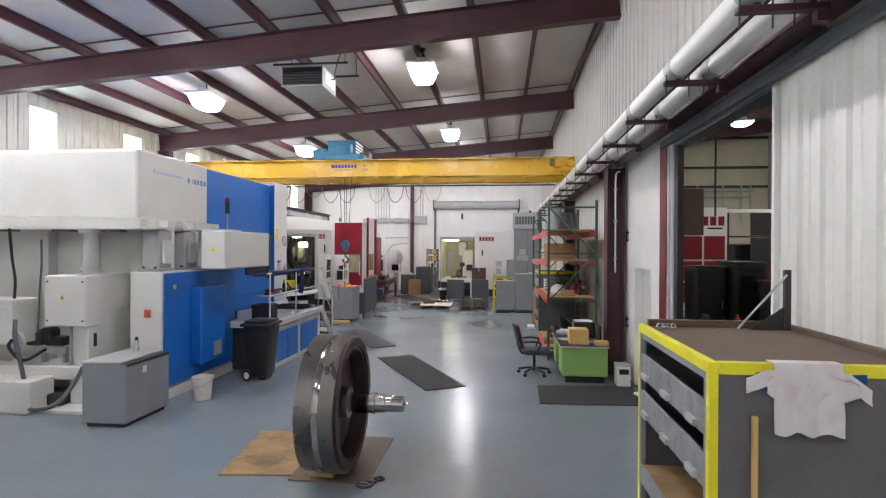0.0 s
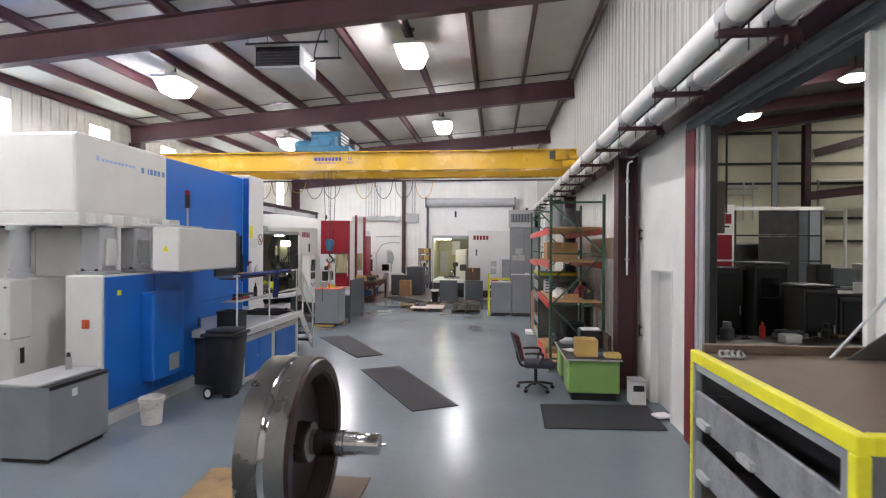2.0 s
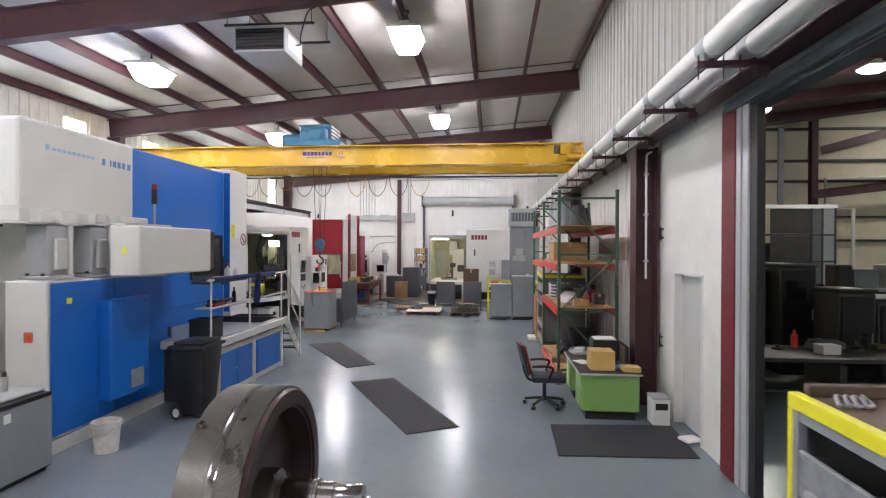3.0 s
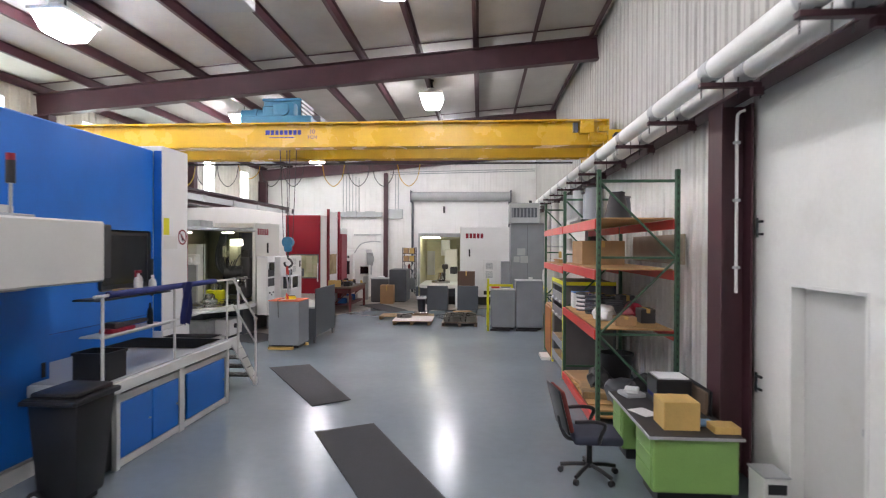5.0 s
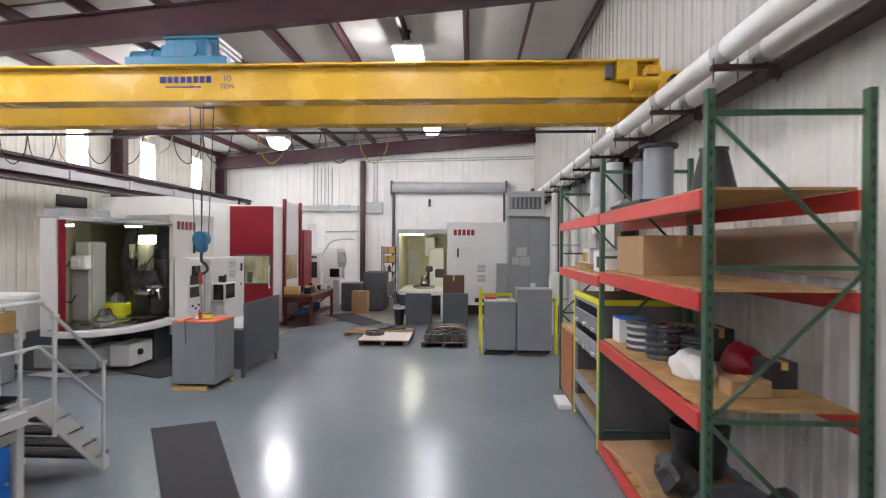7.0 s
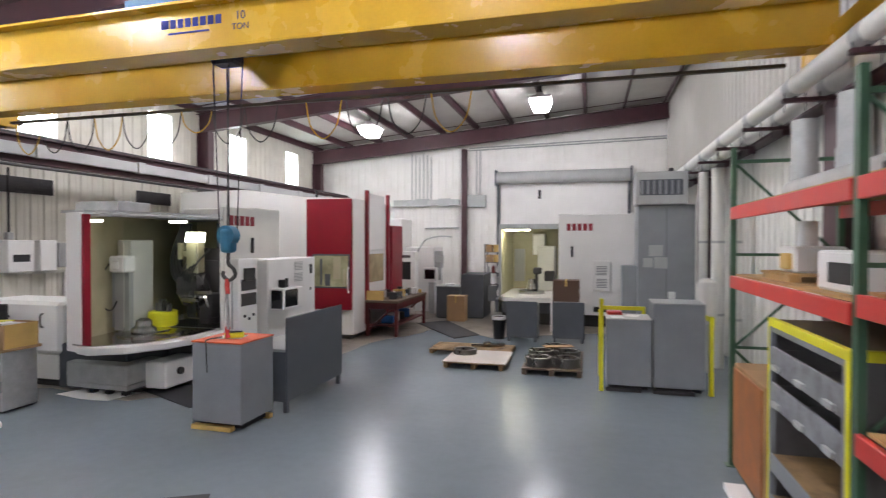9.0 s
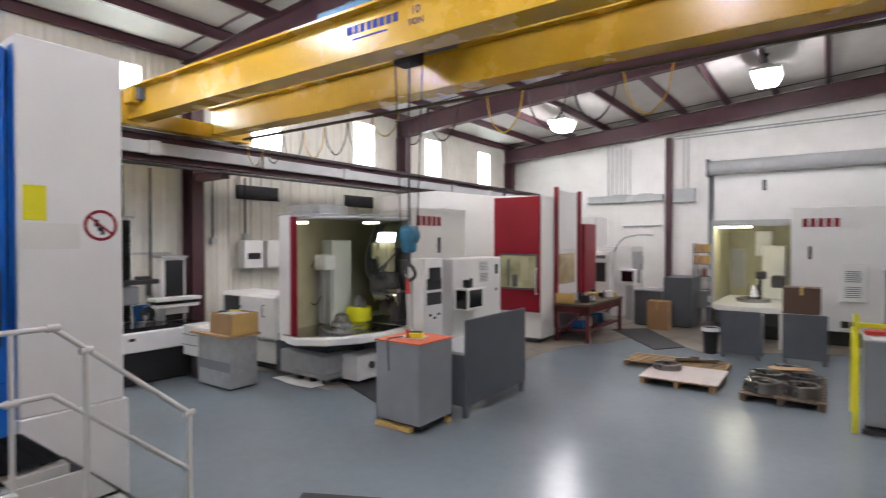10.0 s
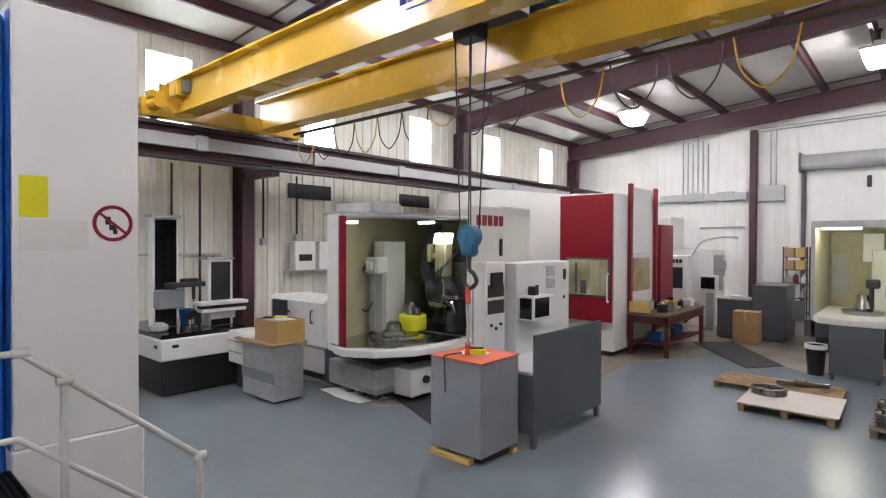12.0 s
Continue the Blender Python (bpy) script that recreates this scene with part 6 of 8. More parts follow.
for y in (20.35, 21.4):
    part("post", box(1.33, 1.39, y, y + 0.06, 0, 1.25, 0.006), M_LEMON, yr2)
part("rail", box(1.34, 1.38, 20.41, 21.4, 1.15, 1.22, 0.006), M_LEMON, yr2)
for x, y, r in ((-0.05, 20.5, 10), (0.2, 20.7, -15)):
    solo("paper_sheet", moved(box(-0.1, 0.1, -0.14, 0.14, 0, 0.004), x, y, 1.181, r), M_PAPER, "white paper lying on the grey cabinet", "paper", "papers")
solo("red_binder", moved(box(-0.12, 0.12, -0.1, 0.1, 0, 0.05, 0.005), -0.08, 20.85, 1.185, 5), M_RACKRED, "red binder lying on the grey cabinet", "binder")

# large grey electrical cabinet with an air conditioner
ec = thing("electrical_cabinet", 1.1, 23.9, 0, "tall grey electrical cabinet with papers taped to its door", "electrical cabinet")
part("body", box(0.52, 1.66, 23.5, 24.4, 0.1, 3.22, 0.015), M_GREY, ec)
part("plinth", box(0.55, 1.63, 23.52, 24.38, 0, 0.1), M_BLACK, ec)
part("door_gap", box(1.085, 1.095, 23.494, 23.501, 0.15, 3.15), M_GREYDARK, ec)
for x, z, w, hh in ((0.88, 2.24, 0.14, 0.12), (0.98, 1.98, 0.13, 0.12), (0.72, 1.98, 0.1, 0.1), (1.2, 1.25, 0.07, 0.12)):
    part("taped_paper", box(x - w, x + w, 23.488, 23.493, z - hh, z + hh), M_PAPER if z < 1.5 else M_GREYLIGHT, ec)
part("side_unit", box(0.2, 0.51, 23.6, 24.2, 0.1, 1.9, 0.01), M_GREY, ec)
ac = thing("air_conditioner", 1.0, 23.6, 3.222, "pale wall air conditioner with a slatted grille on the cabinet", "air conditioner")
part("case", box(0.46, 1.5, 23.4, 24.1, 3.222, 3.92, 0.02), M_GREYLIGHT, ac)
part("grille_recess", box(0.54, 1.4, 23.393, 23.401, 3.42, 3.75), M_GREYDARK, ac)
for i in range(7):
    part("slat", box(0.56 + i * 0.12, 0.61 + i * 0.12, 23.38, 23.394, 3.44, 3.73, 0.004), M_GREY, ac)
part("vent_cap", rod((1.2, 23.7, 3.92), (1.2, 23.7, 4.02), 0.05, n=12), M_DARK, ac)
for x, y, r, zt in ((1.9, 22.6, 0.12, 3.85), (2.05, 21.9, 0.1, 3.85), (1.75, 23.2, 0.09, 3.85)):
    t = thing("vertical_duct", x, y, 0, "white insulated pipe rising along the wall", "duct", "vertical ducts")
    part("pipe", rod((x, y, 0), (x, y, zt), r, n=22), M_PIPE, t, smooth=True)
    for z in (1.0, 2.4):
        part("band", rod((x, y, z), (x, y, z + 0.05), r + 0.006, n=22), M_GALV, t, smooth=True)
t = thing("white_tank", 1.75, 22.2, 0, "white round-ended tank standing on its foot", "tank")
part("vessel", moved(lathe([(0.06, 0.9), (0.16, 0.98), (0.18, 1.1), (0.18, 1.55), (0.16, 1.68), (0.06, 1.75)], 24), 1.62, 22.1, 0), M_PIPE, t, smooth=True)
part("foot", rod((1.62, 22.1, 0), (1.62, 22.1, 0.92), 0.05, n=12), M_GALV, t)

# ---- pallets with gears ----
def pallet(name, x0, x1, y0, y1, label, mat=M_PLY, boards=8, h=0.12):
    t = thing(name, (x0 + x1) / 2, (y0 + y1) / 2, 0, label, "pallet", "floor pallets")
    for k in range(3):
        x = x0 + (x1 - x0 - 0.08) * k / 2
        part("runner", box(x, x + 0.08, y0, y1, 0.005, h - 0.02), mat or M_WOOD, t)
    w = (y1 - y0) / boards
    for i in range(boards):
        part("board", box(x0 - 0.01, x1 + 0.01, y0 + i * w, y0 + (i + 1) * w - 0.03, h - 0.019, h), mat or M_WOOD, t)
    return t


def small_gear(x, y, z, r, h, name="ring_gear", teeth=40):
    bm = bmesh.new()
    rings = []
    for zz in (0, h):
        ring = []
        for k in range(teeth):
            for da, rr in ((-0.3, r - 0.02), (-0.13, r), (0.13, r), (0.3, r - 0.02)):
                a = 2 * math.pi * (k + da) / teeth
                ring.append(bm.verts.new((rr * math.cos(a), rr * math.sin(a), zz)))
        rings.append(ring)
    inner = [[bm.verts.new((r * 0.72 * math.cos(2 * math.pi * k / len(rings[0])), r * 0.72 * math.sin(2 * math.pi * k / len(rings[0])), zz)) for k in range(len(rings[0]))] for zz in (0, h)]
    n = len(rings[0])
    for a, b in ((rings[0], rings[1]), (rings[1], inner[1]), (inner[1], inner[0]), (inner[0], rings[0])):
        for k in range(n):
            bm.faces.new((a[k], a[(k + 1) % n], b[(k + 1) % n], b[k]))
    t = thing(name, x, y, z, "dark machined steel ring gear lying flat on a pallet", "gear", "ring gears")
    part("toothed_ring", moved(bm, x, y, z), M_GEARSTEEL, t)
    part("web", moved(lathe([(r * 0.25, h * 0.3), (r * 0.73, h * 0.3), (r * 0.73, h * 0.65), (r * 0.25, h * 0.65)], 32, "Z", True), x, y, z), M_GEARWEB, t, smooth=True)
    part("hub", moved(lathe([(r * 0.14, 0.0), (r * 0.28, 0.0), (r * 0.28, h * 1.05), (r * 0.14, h * 1.05)], 28, "Z", True), x, y, z), M_STEEL, t, smooth=True)


pallet("wooden_pallet", -3.2, -2.05, 21.15, 22.3, "low wooden pallet under a white board")
solo("white_board", moved(box(-0.61, 0.61, -0.6, 0.6, 0, 0.014, 0.002), -2.62, 21.75, 0.121, 1), material("whitish_hardboard", (0.62, 0.56, 0.52), rough=0.5, var=0.08), "whitish hardboard sheet lying on the pallet", "board")
small_gear(-2.95, 21.95, 0.136, 0.24, 0.1)
pallet("wooden_pallet", -3.85, -2.1, 22.4, 23.3, "low slatted pallet of long grey boards", M_PLY, 7, 0.1)
t = thing("steel_bar_parts", -2.7, 22.9, 0.1, "loose machined steel shafts lying on the pallet", "shaft")
part("bar", rod((-3.0, 22.8, 0.14), (-2.3, 23.05, 0.14), 0.035, n=14), M_STEEL, t, smooth=True)
part("collar", rod((-2.75, 22.88, 0.16), (-2.6, 22.94, 0.16), 0.06, n=16), M_STEEL, t, smooth=True)
pallet("wooden_pallet", -1.68, -0.62, 21.0, 22.9, "wooden pallet loaded with dark ring gears", M_BROWNTOP, 10)
for x, y in ((-1.4, 21.3), (-0.9, 21.35), (-1.4, 21.95), (-0.9, 22.0), (-1.15, 22.55)):
    small_gear(x, y, 0.121, 0.25, 0.17)
solo("brown_paper", moved(box(-0.3, 0.3, -0.12, 0.12, 0, 0.012, 0.004), -1.1, 22.3, 0.305, 20), M_CARD, "curled brown paper lying on the gears", "paper")

# ---- open grinding machine ----
N1 = [(-10.4, 17.75), (-8.35, 17.6), (-7.78, 17.5), (-6.78, 19.4), (-6.8, 21.2), (-10.4, 21.2)]
nm = thing("open_grinding_machine", -8.5, 19.4, 0, "white gear grinding machine with its corner doors slid open", "grinding machine")
part("roof", prism([(-8.35, 17.62), (-7.82, 17.55), (-6.82, 19.43), (-6.83, 21.2), (-9.2, 21.2)], 2.86, 2.9, 0.006), M_GREYLIGHT, nm)
part("front_wall", prism([(-8.2, 17.58), (-7.84, 17.5), (-7.78, 17.53), (-7.84, 17.6), (-8.25, 17.68), (-9.1, 21.15), (-9.2, 21.15)], 0.75, 2.859, 0.005), M_WHITECLEAN, nm)
part("red_door_edge", prism([(-7.8, 17.49), (-7.74, 17.48), (-7.7, 17.56), (-7.77, 17.58)], 0.8, 2.83, 0.004), M_RED, nm, "dark red door edge strip")
part("right_wall", box(-6.87, -6.78, 19.4, 21.2, 0.5, 3.05, 0.01), M_WHITE, nm)
part("right_cap", box(-8.4, -6.78, 20.3, 21.2, 2.901, 3.08, 0.01), M_WHITE, nm)
part("name_bar", join(*[box(-6.78, -6.774, 19.55 + i * 0.16, 19.67 + i * 0.16, 2.72, 2.9) for i in range(5)]), M_RED, nm, "dark red printed bars")
part("front_grip", box(-6.78, -6.74, 20.2, 20.26, 2.2, 2.5, 0.01), M_BLACK, nm)
part("back_wall", box(-9.09, -6.88, 21.1, 21.2, 0.3, 2.859), M_CREAM, nm)
part("inner_side", prism([(-8.235, 17.7), (-8.2, 17.7), (-9.0, 21.08), (-9.08, 21.08)], 0.86, 2.859), M_CREAM, nm)
part("top_grille", join(box(-8.45, -7.6, 17.95, 18.6, 2.901, 3.06, 0.01)), M_GALV, nm)
part("top_track", sweep([(-7.8, 17.52, 2.83), (-6.8, 19.4, 2.83)], 0.03), M_GALV, nm)
sill = [(-8.1, 17.7), (-7.88, 17.45), (-7.6, 17.38), (-7.15, 17.62), (-6.82, 18.1), (-6.68, 18.7), (-6.7, 19.42), (-6.95, 19.5), (-8.75, 19.5)]
part("curved_sill", prism(sill, 0.74, 0.86, 0.02), M_WHITECLEAN, nm, "curved white sill")
part("drip_tray", prism([(-8.2, 17.7), (-8.0, 17.5), (-7.6, 17.45), (-7.05, 17.9), (-6.85, 18.7), (-6.88, 19.3), (-8.5, 19.3)], 0.861, 0.875), M_STEEL, nm)
part("machine_base", join(box(-9.0, -7.6, 18.1, 21.1, 0.0, 0.74, 0.02), box(-7.6, -6.95, 19.0, 21.0, 0.0, 0.74)), M_GREYDARK, nm)
part("base_box", box(-7.35, -6.95, 18.2, 18.95, 0.08, 0.5, 0.02), M_WHITECLEAN, nm)
part("base_knob", rod((-6.95, 18.5, 0.32), (-6.9, 18.5, 0.32), 0.06, n=14), M_BLACK, nm)
part("coolant_pan", join(box(-8.3, -7.36, 17.85, 18.6, 0.18, 0.5, 0.02), box(-8.25, -7.4, 17.9, 18.6, 0.1, 0.18)), M_GALV, nm, "grimy sheet metal coolant pan")
for k in range(3):
    part("pan_foot", box(-8.2 + k * 0.32, -8.1 + k * 0.32, 17.95, 18.05, 0.005, 0.1), M_DARK, nm)
part("base_pipe", join(rod((-8.6, 17.95, 0.3), (-7.75, 18.2, 0.3), 0.06, n=12), box(-8.6, -8.2, 17.9, 18.1, 0.1, 0.5, 0.02)), M_GREYLIGHT, nm)
tbl = part("rotary_table", moved(lathe([(0.0005, 0.875), (0.5, 0.875), (0.5, 0.9), (0.42, 0.92), (0.3, 0.93), (0.3, 0.95), (0.0005, 0.95)], 36), -7.6, 18.6, 0), M_STEEL, nm, smooth=True)
part("fixture", moved(lathe([(0.2, 0.95), (0.19, 1.0), (0.13, 1.04), (0.12, 1.12), (0.06, 1.16), (0.0005, 1.16)], 28), -7.6, 18.45, 0), M_STEEL, tbl, smooth=True)
part("yellow_ring", moved(lathe([(0.22, 0.951), (0.24, 0.98), (0.24, 1.19), (0.22, 1.21), (0.0005, 1.21)], 28), -7.72, 19.0, 0), M_LEMON, tbl, "fluorescent yellow fixture cover", smooth=True)
part("arbor", join(rod((-7.72, 19.0, 1.211), (-7.72, 19.0, 1.36), 0.12, n=22), rod((-7.72, 19.0, 1.36), (-7.72, 19.0, 1.42), 0.07, n=18), rod((-7.55, 18.95, 1.21), (-7.55, 18.95, 1.33), 0.05, n=12)), M_STEEL, tbl, smooth=True)
part("column", box(-8.4, -8.1, 18.7, 19.2, 0.876, 2.45, 0.02), M_WHITE, nm)
part("column_slide", join(box(-8.36, -8.06, 18.6, 18.699, 0.9, 2.0), rod((-8.36, 18.58, 0.95), (-8.36, 18.58, 2.0), 0.015, n=10), rod((-8.05, 18.6, 0.95), (-8.05, 18.6, 2.0), 0.015, n=10)), M_GREYLIGHT, nm)
part("head", join(box(-8.3, -7.98, 18.42, 18.69, 1.9, 2.18, 0.03), box(-8.22, -8.06, 18.36, 18.42, 1.95, 2.1, 0.02)), M_WHITECLEAN, nm)
part("head_cable", sweep([(-8.32, 18.5, 2.1), (-8.42, 18.4, 1.8), (-8.42, 18.38, 1.4), (-8.34, 18.5, 1.25), (-8.3, 18.6, 1.4)], 0.012), M_BLACK, nm, smooth=True)
part("upper_slide", join(box(-7.7, -7.3, 19.35, 19.55, 2.15, 2.25, 0.01), box(-7.5, -7.25, 19.3, 19.5, 1.85, 2.6, 0.02), box(-7.68, -7.6, 19.3, 19.4, 2.1, 2.4, 0.01)), M_CREAM, nm)
part("spindle_head", join(box(-7.75, -7.0, 19.55, 20.3, 1.0, 2.1, 0.1, 2), box(-7.5, -6.95, 19.3, 19.6, 1.05, 1.5, 0.05, 2), rod((-7.6, 19.3, 1.6), (-7.15, 19.45, 1.65), 0.2, n=24), rod((-7.3, 19.3, 1.2), (-7.3, 19.3, 1.55), 0.12, n=18)), M_DARK, nm, smooth=True)
part("manifold", join(*[rod((-7.5 + 0.1 * i, 19.25, 1.3 + 0.05 * math.sin(i * 2)), (-7.45 + 0.1 * i, 19.12, 1.46), 0.03, n=10) for i in range(6)], box(-7.55, -6.95, 19.2, 19.3, 1.48, 1.56, 0.01), box(-7.4, -7.1, 19.05, 19.2, 1.36, 1.44, 0.01)), M_STEEL, nm, smooth=True)
part("dark_guard", join(box(-7.65, -7.05, 19.62, 19.7, 1.0, 2.3, 0.02), box(-7.6, -7.3, 19.45, 19.62, 1.55, 1.75, 0.03), box(-7.15, -6.98, 19.2, 19.6, 0.95, 1.3, 0.03)), M_DARK, nm)
for k in range(4):
    part("cable_hose", sweep([(-7.9 + 0.06 * k, 19.7, 2.75), (-7.95 + 0.06 * k, 19.5, 2.2), (-7.85 + 0.07 * k, 19.4, 1.8), (-7.6 + 0.05 * k, 19.5, 1.5)], 0.035), M_BLACK, nm, smooth=True)
part("lamp_bar", box(-8.1, -7.75, 17.75, 17.82, 2.72, 2.76), M_STRIP, nm, "glowing lamp tube")
part("lamp_bar", box(-7.5, -7.2, 18.9, 18.98, 2.74, 2.78), M_STRIP, nm, "glowing lamp tube")
lp = box(-0.16, 0.16, -0.1, 0.1, -0.02, 0.02, 0.005)
lp.transform(pose(-7.25, 19.25, 2.5, 55, 0, 25))
part("work_lamp", lp, M_STRIP, nm, "glowing square work lamp")
part("inner_panel", box(-8.0, -7.6, 20.8, 21.0, 1.9, 2.5, 0.02), M_CREAM, nm)
door = prism([(-7.55, 18.0), (-7.53, 17.99), (-7.0, 18.98), (-7.02, 18.99)], 0.9, 2.75)
glass_door = part("glass_door", door, M_GLASS, nm, "clear sliding glass door")
glass_door.visible_shadow = False
part("dark_back", box(-7.7, -6.95, 20.4, 20.5, 0.9, 2.8), M_GREYDARK, nm)
for k in range(5):
    part("coolant_hose", sweep([(-7.2 - 0.09 * k, 19.6, 2.3), (-7.25 - 0.08 * k, 19.25, 2.0 - 0.05 * k), (-7.35 - 0.05 * k, 19.2, 1.6), (-7.3 - 0.03 * k, 19.3, 1.25)], 0.016), M_BLACK, nm, smooth=True)
part("tool_carousel", join(moved(lathe([(0.06, 0), (0.3, 0.02), (0.32, 0.1), (0.28, 0.16), (0.06, 0.18)], 26, "Y", True), -7.35, 19.25, 1.55), *[rod((-7.35 + 0.24 * math.cos(a), 19.2, 1.55 + 0.24 * math.sin(a)), (-7.35 + 0.24 * math.cos(a), 19.3, 1.55 + 0.24 * math.sin(a)), 0.04, n=10) for a in (0.3, 1.3, 2.3, 3.3, 4.3, 5.4)]), M_DARK, nm, smooth=True)
cp = part("control_pendant", box(-6.7, -6.4, 19.3, 19.85, 0.5, 2.12, 0.015), M_WHITECLEAN, nm, "white control pendant with black panels")
part("keypad", box(-6.399, -6.392, 19.36, 19.8, 1.55, 1.75), M_BLACK, cp)
part("keypad", box(-6.399, -6.392, 19.36, 19.8, 1.28, 1.5), M_DARK, cp)
part("screen", box(-6.4, -6.36, 19.42, 19.74, 1.72, 1.95, 0.01), M_SMOKE, cp)
for i in range(3):
    part("knob", rod((-6.4, 19.45 + i * 0.13, 1.1 - 0.06 * (i % 2)), (-6.375, 19.45 + i * 0.13, 1.1 - 0.06 * (i % 2)), 0.025, n=12), M_BLACK, cp)
cc = part("control_cabinet", box(-6.75, -6.25, 19.95, 21.75, 0.4, 2.1, 0.02), M_WHITECLEAN, nm, "white control cabinet")
part("display_case", box(-6.25, -5.95, 20.0, 20.7, 1.15, 1.55, 0.015), M_WHITECLEAN, cc)
part("display_glass", box(-6.2, -5.98, 19.985, 20.0, 1.18, 1.52), M_SMOKE, cc)
part("display_glass", box(-5.949, -5.945, 20.05, 20.5, 1.2, 1.52), M_SMOKE, cc)
for z in (1.62, 1.85):
    part("vent_grille", join(*[box(-6.249, -6.24, 20.9, 21.2, z + i * 0.03, z + i * 0.03 + 0.015) for i in range(6)]), M_GREYLIGHT, cc)
part("desk_phone", join(box(-6.2, -6.05, 20.2, 20.3, 1.551, 1.7, 0.02), rod((-6.1, 20.35, 1.551), (-6.1, 20.35, 1.72), 0.03, n=10)), M_BLACK, cc)
part("lever", join(box(-6.249, -6.22, 21.5, 21.58, 1.75, 1.95, 0.01), box(-6.249, -6.23, 21.5, 21.56, 1.4, 1.46, 0.01)), M_BLACK, cc)
part("cabinet_base", box(-6.7, -6.35, 20.0, 21.7, 0, 0.4), M_GREYDARK, nm)

# ---- white machine with a red door ----
rm = thing("white_red_machine", -8.3, 24.6, 0, "tall white machining centre with a red sliding door", "machining centre")
bm = bmesh.new()
prof = [(-11.2, 3.75), (-9.2, 3.78), (-7.4, 3.55), (-6.12, 3.5)]
sec = [(x, z) for x, z in prof] + [(-6.12, 0.12), (-11.2, 0.12)]
va = [bm.verts.new((x, 23.45, z)) for x, z in sec]
vb = [bm.verts.new((x, 25.85, z)) for x, z in sec]
bm.faces.new(va)
bm.faces.new(vb[::-1])
for i in range(len(sec)):
    bm.faces.new((va[i], vb[i], vb[(i + 1) % len(sec)], va[(i + 1) % len(sec)]))
part("enclosure", bm, M_WHITECLEAN, rm)
part("base", box(-11.0, -6.25, 23.55, 25.75, 0, 0.119), M_GREYDARK, rm)
rd = part("red_door", box(-7.37, -6.14, 23.38, 23.449, 0.74, 3.49, 0.01), M_RED, rm, "red sliding door")
part("door_window", box(-7.2, -6.18, 23.365, 23.3795, 1.27, 2.12, 0.01), M_GREYDARK, rd)
part("window_inside", box(-7.16, -6.22, 23.36, 23.3645, 1.31, 2.08), material("lit_machine_inside", (0.42, 0.42, 0.26), rough=0.12, var=0.45, scale=2.2), rd)
for x0, x1, z0, z1 in ((-6.98, -6.92, 1.34, 2.0), (-6.62, -6.42, 1.5, 2.05), (-6.85, -6.7, 1.33, 1.62), (-6.36, -6.28, 1.33, 1.75)):
    part("inner_fixture", box(x0, x1, 23.356, 23.3595, z0, z1, 0.001), M_GREYDARK if x1 < -6.6 else M_CREAM, rd)
part("door_handle", sweep([(-6.2, 23.38, 1.2), (-6.2, 23.3, 1.22), (-6.2, 23.3, 1.75), (-6.2, 23.38, 1.77)], 0.014), M_WHITECLEAN, rd)
for y in (24.2, 25.7):
    part("red_post", box(-6.119, -6.03, y - 0.05, y + 0.05, 0.3, 3.76, 0.006), M_RED if y > 25 else material("dark_red_enamel", (0.2, 0.01, 0.015), rough=0.4), rm)
part("side_window", box(-6.119, -6.1, 24.45, 25.45, 1.35, 2.1, 0.008), material("amber_window", (0.45, 0.36, 0.2), rough=0.15, var=0.3), rm)
part("side_panel", box(-6.119, -6.095, 24.4, 25.5, 2.2, 3.7, 0.008), M_WHITECLEAN, rm)
part("top_lamp", join(rod((-7.2, 23.6, 3.5), (-7.2, 23.6, 3.72), 0.035, n=10)), M_BLACK, rm)
part("rear_wing", box(-6.6, -6.05, 26.0, 26.9, 0.2, 2.9, 0.015), M_RED, rm)

# red workbench beside it
wk = thing("red_workbench", -5.65, 25.3, 0, "red steel workbench crowded with tools and parts", "workbench")
part("benchtop", box(-6.08, -5.18, 24.05, 26.6, 0.86, 0.92, 0.008), M_BROWNTOP, wk)
for x in (-6.02, -5.24):
    for y in (24.12, 26.5):
        part("leg", box(x - 0.04, x + 0.04, y - 0.04, y + 0.04, 0, 0.86), M_BENCHRED, wk)
for y in (24.12, 26.5):
    part("end_brace", rod((-6.0, y, 0.15), (-5.26, y, 0.8), 0.025, n=8), M_BENCHRED, wk)
part("apron", join(box(-6.06, -5.2, 24.08, 24.12, 0.7, 0.86), box(-5.24, -5.2, 24.16, 26.46, 0.7, 0.86)), M_BENCHRED, wk)
part("lower_shelf", box(-6.0, -5.26, 24.16, 26.46, 0.25, 0.29), M_BENCHRED, wk)
rnd = random.Random(4)
for i in range(18):
    x, y = (-5.85, -5.45)[i % 2] + rnd.uniform(-0.08, 0.08), 24.36 + i * 0.122
    mt = (M_PAPER, M_BLACK, M_CARDYELLOW, M_STEEL, M_GREYLIGHT)[i % 5]
    w, d, hh = rnd.uniform(0.05, 0.11), rnd.uniform(0.04, 0.07), rnd.uniform(0.05, 0.22)
    solo("bench_part", moved(box(-w, w, -d, d, 0, hh, 0.012), x, y, 0.921, rnd.uniform(0, 90)), mt, "small tool or part lying on the red workbench", "tool", "parts on the workbench")
for i in range(5):
    solo("shelf_bundle", moved(box(-0.16, 0.16, -0.09, 0.09, 0, 0.2 + 0.04 * (i % 2), 0.03, 2), -5.6, 24.45 + i * 0.42, 0.291, i * 13), (M_CLOTHBLUE, M_PAPER, M_GREYDARK)[i % 3], "bundle of rags and bags on the lower bench shelf", "bundle", "bundles under the workbench")
solo("wooden_rest", box(-6.05, -5.6, 24.1, 24.2, 0.921, 1.16, 0.01), M_CARDYELLOW, "yellow-brown wooden back stop on the workbench", "wooden board")

